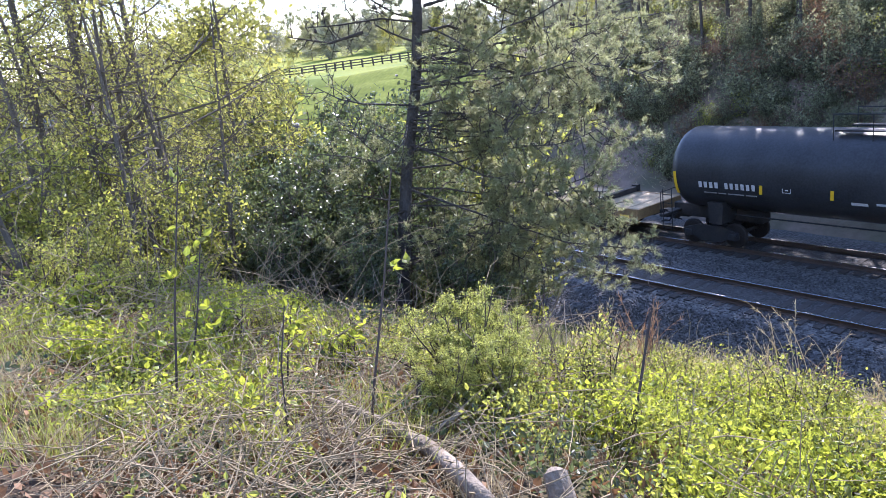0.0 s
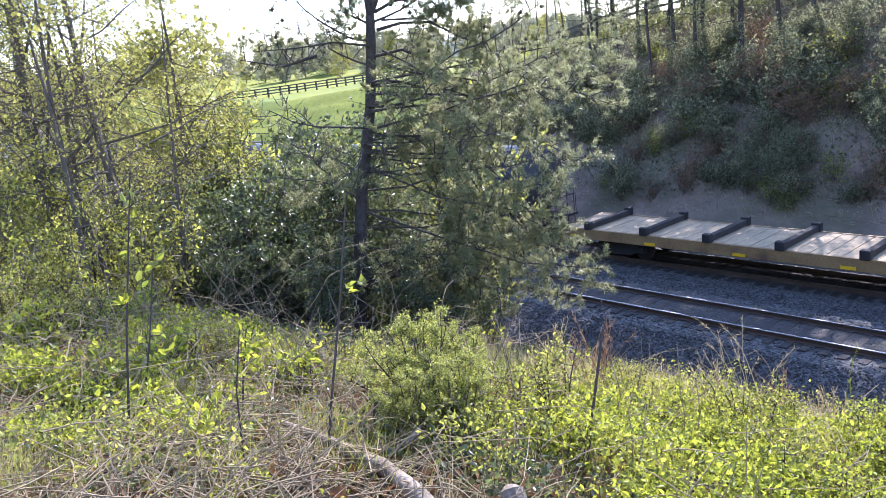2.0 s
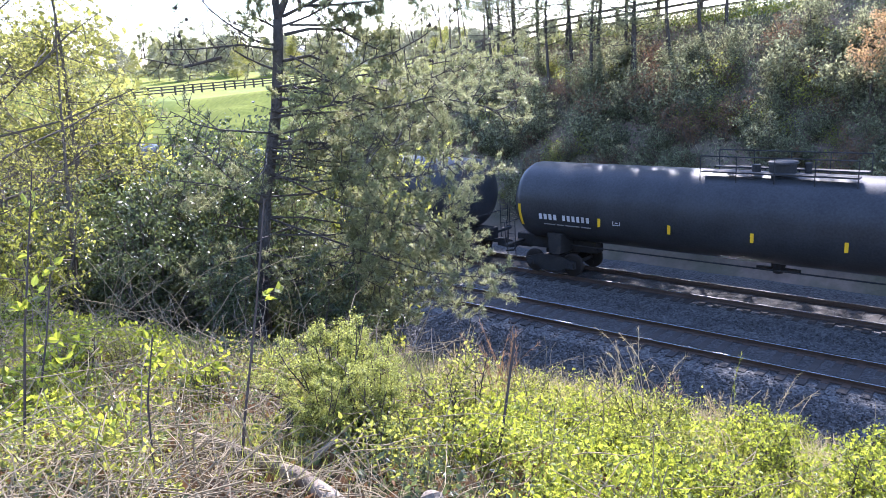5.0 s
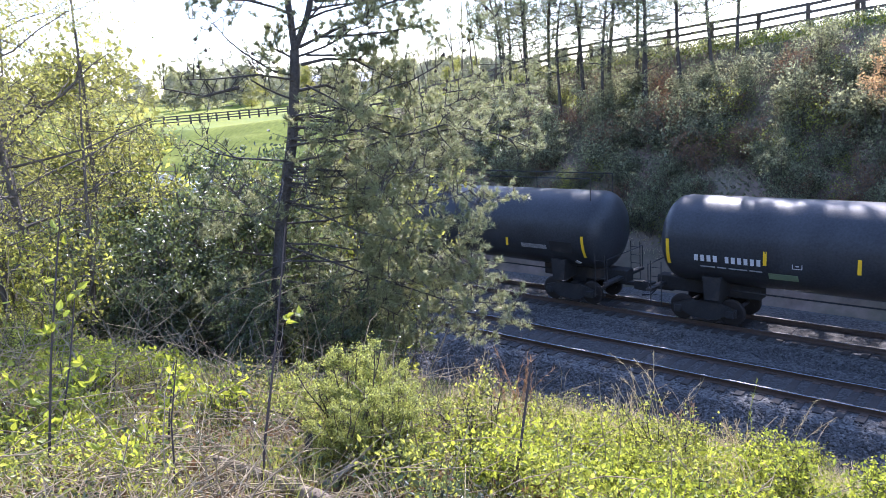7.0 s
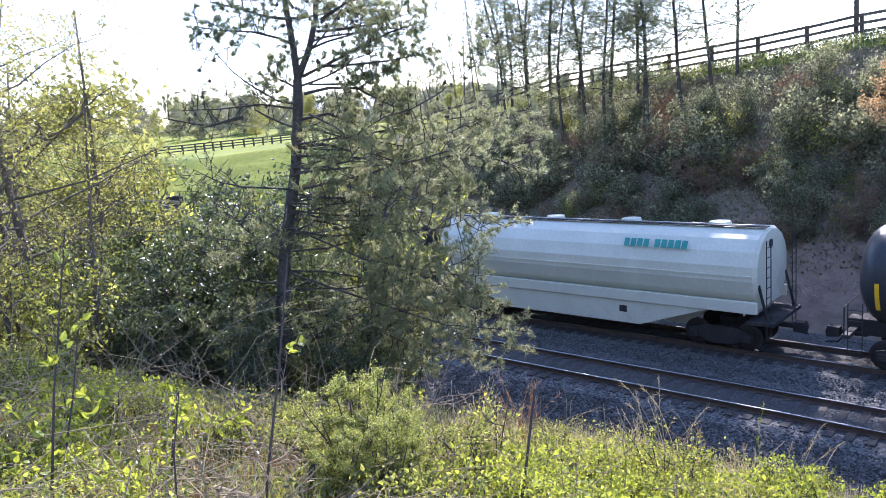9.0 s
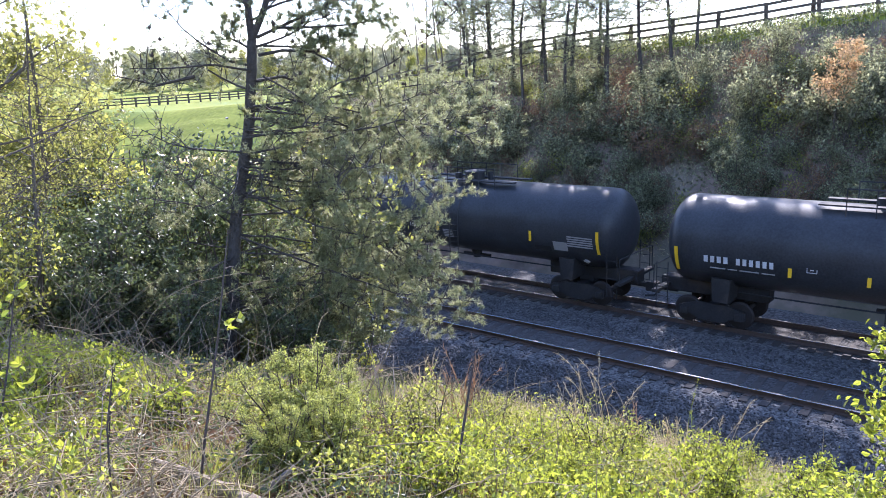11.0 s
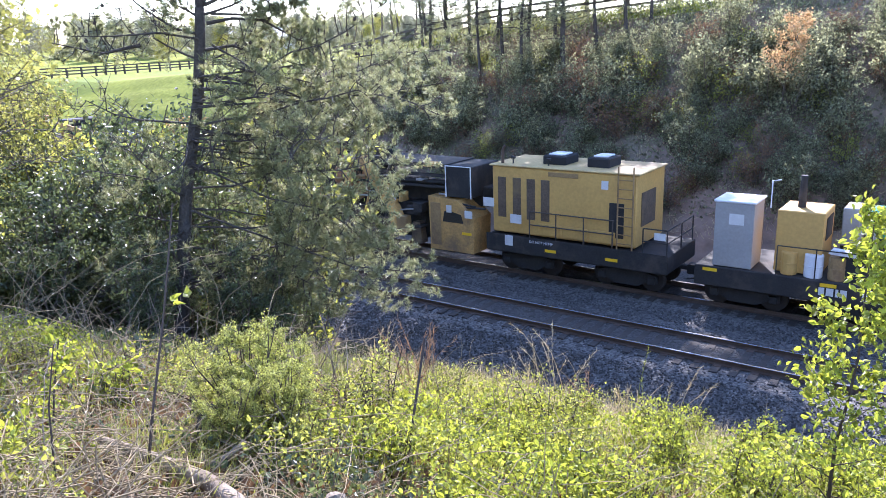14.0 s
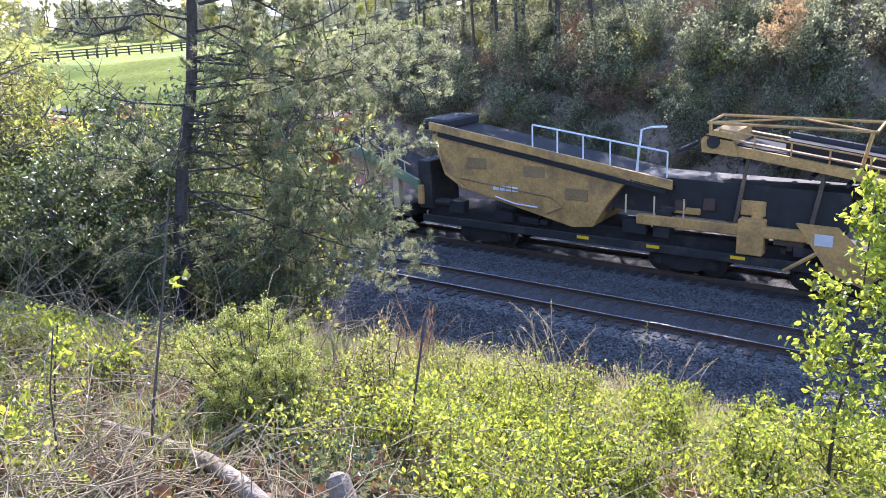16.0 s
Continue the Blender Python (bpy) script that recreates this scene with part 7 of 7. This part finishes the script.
# the juniper bush in the foreground
bush = make_shrub(R(500), 1.25, 0.36, 20, "cedar", 40000, "stem", 0.021, 1.0, 0.26, False, 0.03)
plant("juniper_bush", -3.62, 2.75, bush, "fine-leaved yellow-green juniper bush on the bank", "bush", "", 0, 0.66)
plant("juniper_bush", -3.25, 2.75, bush, "fine-leaved juniper bush beside a stick", "bush", "", 210, 0.55)
plant("juniper_bush", -3.3, 2.4, bush, "low juniper bush by the fallen branch", "bush", "", 310, 0.45)
plant("juniper_bush", -4.35, 3.7, bush, "small juniper bush at the brink", "bush", "", 100, 0.55)
bush2 = make_shrub(R(501), 0.9, 0.6, 9, "weed_leaf", 2600, "stem", 0.032, 0.9, 0.3)
for i, (x, y, s) in enumerate(((-3.3, 3.6, 0.8), (-4.9, 3.3, 0.5), (-2.4, 4.6, 0.8), (-6.2, 2.6, 0.5), (-7.7, 1.9, 0.8), (-8.8, 1.4, 1.0), (-3.9, 5.3, 0.6), (-10.2, 2.2, 1.1), (-9.2, 2.8, 0.8))):
    plant("weed_bush", x, y, bush2, "low twiggy bush with small green leaves", "bush", "weed bushes", 50 * i, s)
weed = make_shrub(R(502), 0.6, 0.4, 8, "fresh_leaf", 1900, "stem", 0.027, 0.8, 0.2, full=True)
for i, (x, y, s) in enumerate(((-1.5, 4.6, 0.9), (-0.9, 4.1, 1.0), (-1.9, 5.2, 0.9), (-0.5, 5.2, 1.0), (-2.6, 5.6, 0.75), (-1.2, 5.9, 0.95), (0.1, 4.9, 1.1), (-2.0, 6.4, 0.8), (-1.3, 3.4, 0.7), (-2.2, 3.9, 0.7), (-0.2, 6.2, 1.0), (-2.9, 4.4, 0.65), (-0.7, 3.3, 0.8), (0.5, 5.8, 1.1))):
    plant("leafy_weed", x, y, weed, "bright yellow-green leafy weed on the sunny bank", "weed", "leafy weeds", 67 * i, s)
herb = make_shrub(R(504), 0.42, 0.34, 9, "fresh_leaf", 460, "stem", 0.05, 0.9, 0.15, full=True)
for i, (x, y, s) in enumerate(((-4.9, 2.6, 1.0), (-5.7, 2.0, 1.1), (-6.4, 3.0, 1.0), (-5.2, 1.2, 0.8), (-3.9, 3.3, 0.9), (-2.7, 3.0, 0.8), (-7.2, 1.4, 1.2), (-4.4, 0.9, 0.7), (-2.1, 2.9, 0.7), (-1.6, 3.6, 0.9), (-8.2, 2.6, 1.3), (-3.0, 4.9, 0.9), (-1.1, 4.8, 0.9), (-0.4, 3.9, 0.8), (-9.4, 1.6, 1.3))):
    plant("leafy_weed", x, y, herb, "broad-leaved bright green weed among dry stalks", "weed", "broad weeds", 83 * i, s)
sapling = make_tree(R(503), 2.1, 0.013, 26, "fresh_leaf", 2300, 0.04, "stem", 0.12, 0.2, 0.2, 2, sigma=0.03, tip=0.1, full=True)
plant("leafy_sapling", -0.5, 4.35, sapling, "young sapling with bright green leaves", "sapling", "", 0, 1.0, names=TREE)
plant("leafy_sapling", 0.05, 4.1, sapling, "young sapling with bright green leaves", "sapling", "", 140, 0.85, names=TREE)


def tall_grass(x, y, count, high, mat, label, seed, plume=0.0, bend=-0.06):
    rng = R(seed)
    t = thing("grass_tuft", (x, y, ground(x, y) - 0.02), label, "grass tuft", "grass tufts")
    g, tips = Geo(), []
    for _ in range(count):
        q = arc(rng, (rng.normal() * 0.05, rng.normal() * 0.05, 0), rng.normal(size=3) * 0.16 + (0, 0, 1), high * rng.uniform(0.6, 1.1), 7, 0.06, bend)
        g.tube(q, list(np.linspace(0.004, 0.0018, len(q))), 4, False)
        tips.append(q)
    part("stalk", g, M[mat], t)["kind"] = "stuff"
    P, D = [], []
    for q in tips:
        for _ in range(26):
            p, d = along(q, min(0.999, (0.7 if plume else 0.3) + (0.3 if plume else 0.7) * rng.random()))
            e = rng.normal(size=3) * 0.5 + d
            P.append(p)
            D.append(e / np.linalg.norm(e) * (plume or 0.07))
    part("seed_plume", Geo().blades(P, D, 0.005, rng), M[mat], t)["kind"] = "stuff"


tall_grass(-4.3, 5.3, 18, 0.85, "rusty_grass", "tuft of dry red-brown grass at the brink", 601)
tall_grass(-3.2, 6.2, 7, 1.05, "straw", "dry grass stems with nodding pale plumes", 602, 0.06, -0.16)
tall_grass(-3.6, 6.7, 6, 0.8, "straw", "dry grass stems with pale plumes", 603, 0.05, -0.1)
tall_grass(-2.9, 6.2, 9, 0.55, "rusty_grass", "short tuft of dry brown grass", 604)
tall_grass(-2.65, 7.1, 2, 0.95, "grass", "tall green weed spire", 605, 0.05, 0.0)
tall_grass(-5.2, 5.8, 12, 0.7, "straw", "tuft of bent dry grass", 606, 0.0, -0.1)
tall_grass(-2.6, 6.5, 16, 0.5, "straw", "low tuft of tan dry grass at the brink", 608, 0.0, -0.12)
tall_grass(-2.0, 6.0, 14, 0.45, "straw", "low tuft of tan dry grass at the brink", 609, 0.0, -0.12)
tall_grass(-3.3, 5.7, 16, 0.6, "straw", "low tuft of tan dry grass at the brink", 610, 0.0, -0.1)
tall_grass(-2.35, 6.9, 5, 0.9, "straw", "dry grass stems with nodding pale plumes", 611, 0.06, -0.16)
tall_grass(-4.0, 4.5, 14, 0.6, "straw", "tuft of pale dry grass", 607, 0.0, -0.1)


def build_log():
    base = np.array((-3.86, 2.0, ground(-3.86, 2.0)))
    t = thing("fallen_log", tuple(base), "fallen pale weathered branch lying in the brush", "log")
    pts = [(-3.9, 1.98, 6.4), (-3.55, 1.98, 6.44), (-3.2, 1.96, 6.44), (-2.85, 1.95, 6.42), (-2.5, 1.88, 6.46), (-2.2, 1.8, 6.44)]
    pts = [(x - 0.1, y, ground(x - 0.1, y) + 0.09) for x, y, z in pts]
    g = Geo().tube([tuple(np.array(p) - base) for p in pts], [0.02, 0.03, 0.036, 0.041, 0.044, 0.042], 12)
    g.tube([tuple(np.array(pts[2]) - base), (0.75, 0.15, 0.12), (0.8, 0.3, 0.2)], [0.03, 0.022, 0.012], 7)
    part("branch", g, M["deadwood"], t, smooth=True)
    s = (-2.2, 2.12, ground(-2.2, 2.12))
    st = thing("stump", s, "pale broken branch stub standing in the weeds", "stump")
    part("stub", Geo().tube([(0.12, -0.08, -0.08), (0.05, -0.03, 0.08), (-0.05, 0.02, 0.2), (-0.06, 0.03, 0.21)], [0.06, 0.062, 0.055, 0.03], 10), M["deadwood"], st)
    rk = thing("bark_stump", (-3.62, 2.45, ground(-3.62, 2.45)), "short dark rotten stump beside the juniper", "stump")
    part("stub", Geo().tube([(0, 0, -0.05), (0.01, 0, 0.12), (0.02, 0.01, 0.26), (0.03, 0.01, 0.29)], [0.09, 0.075, 0.06, 0.03], 9), M["bark"], rk)


build_log()


# ---- motion of the train ----
def motions():
    for ob, centre in CARS:
        walk(ob, [(float(t), pose(centre + rolled(t), FAR_Y, 0)) for t in range(17)])
    turns = [(k / FPS, rolled(k / FPS) / 0.46) for k in range(16 * FPS + 1)]
    for ob, a in WHEELSETS:
        walk(ob, [(t, pose(a, 0, 0.46, 0, math.degrees(w) % 360, 0)) for t, w in turns])


motions()
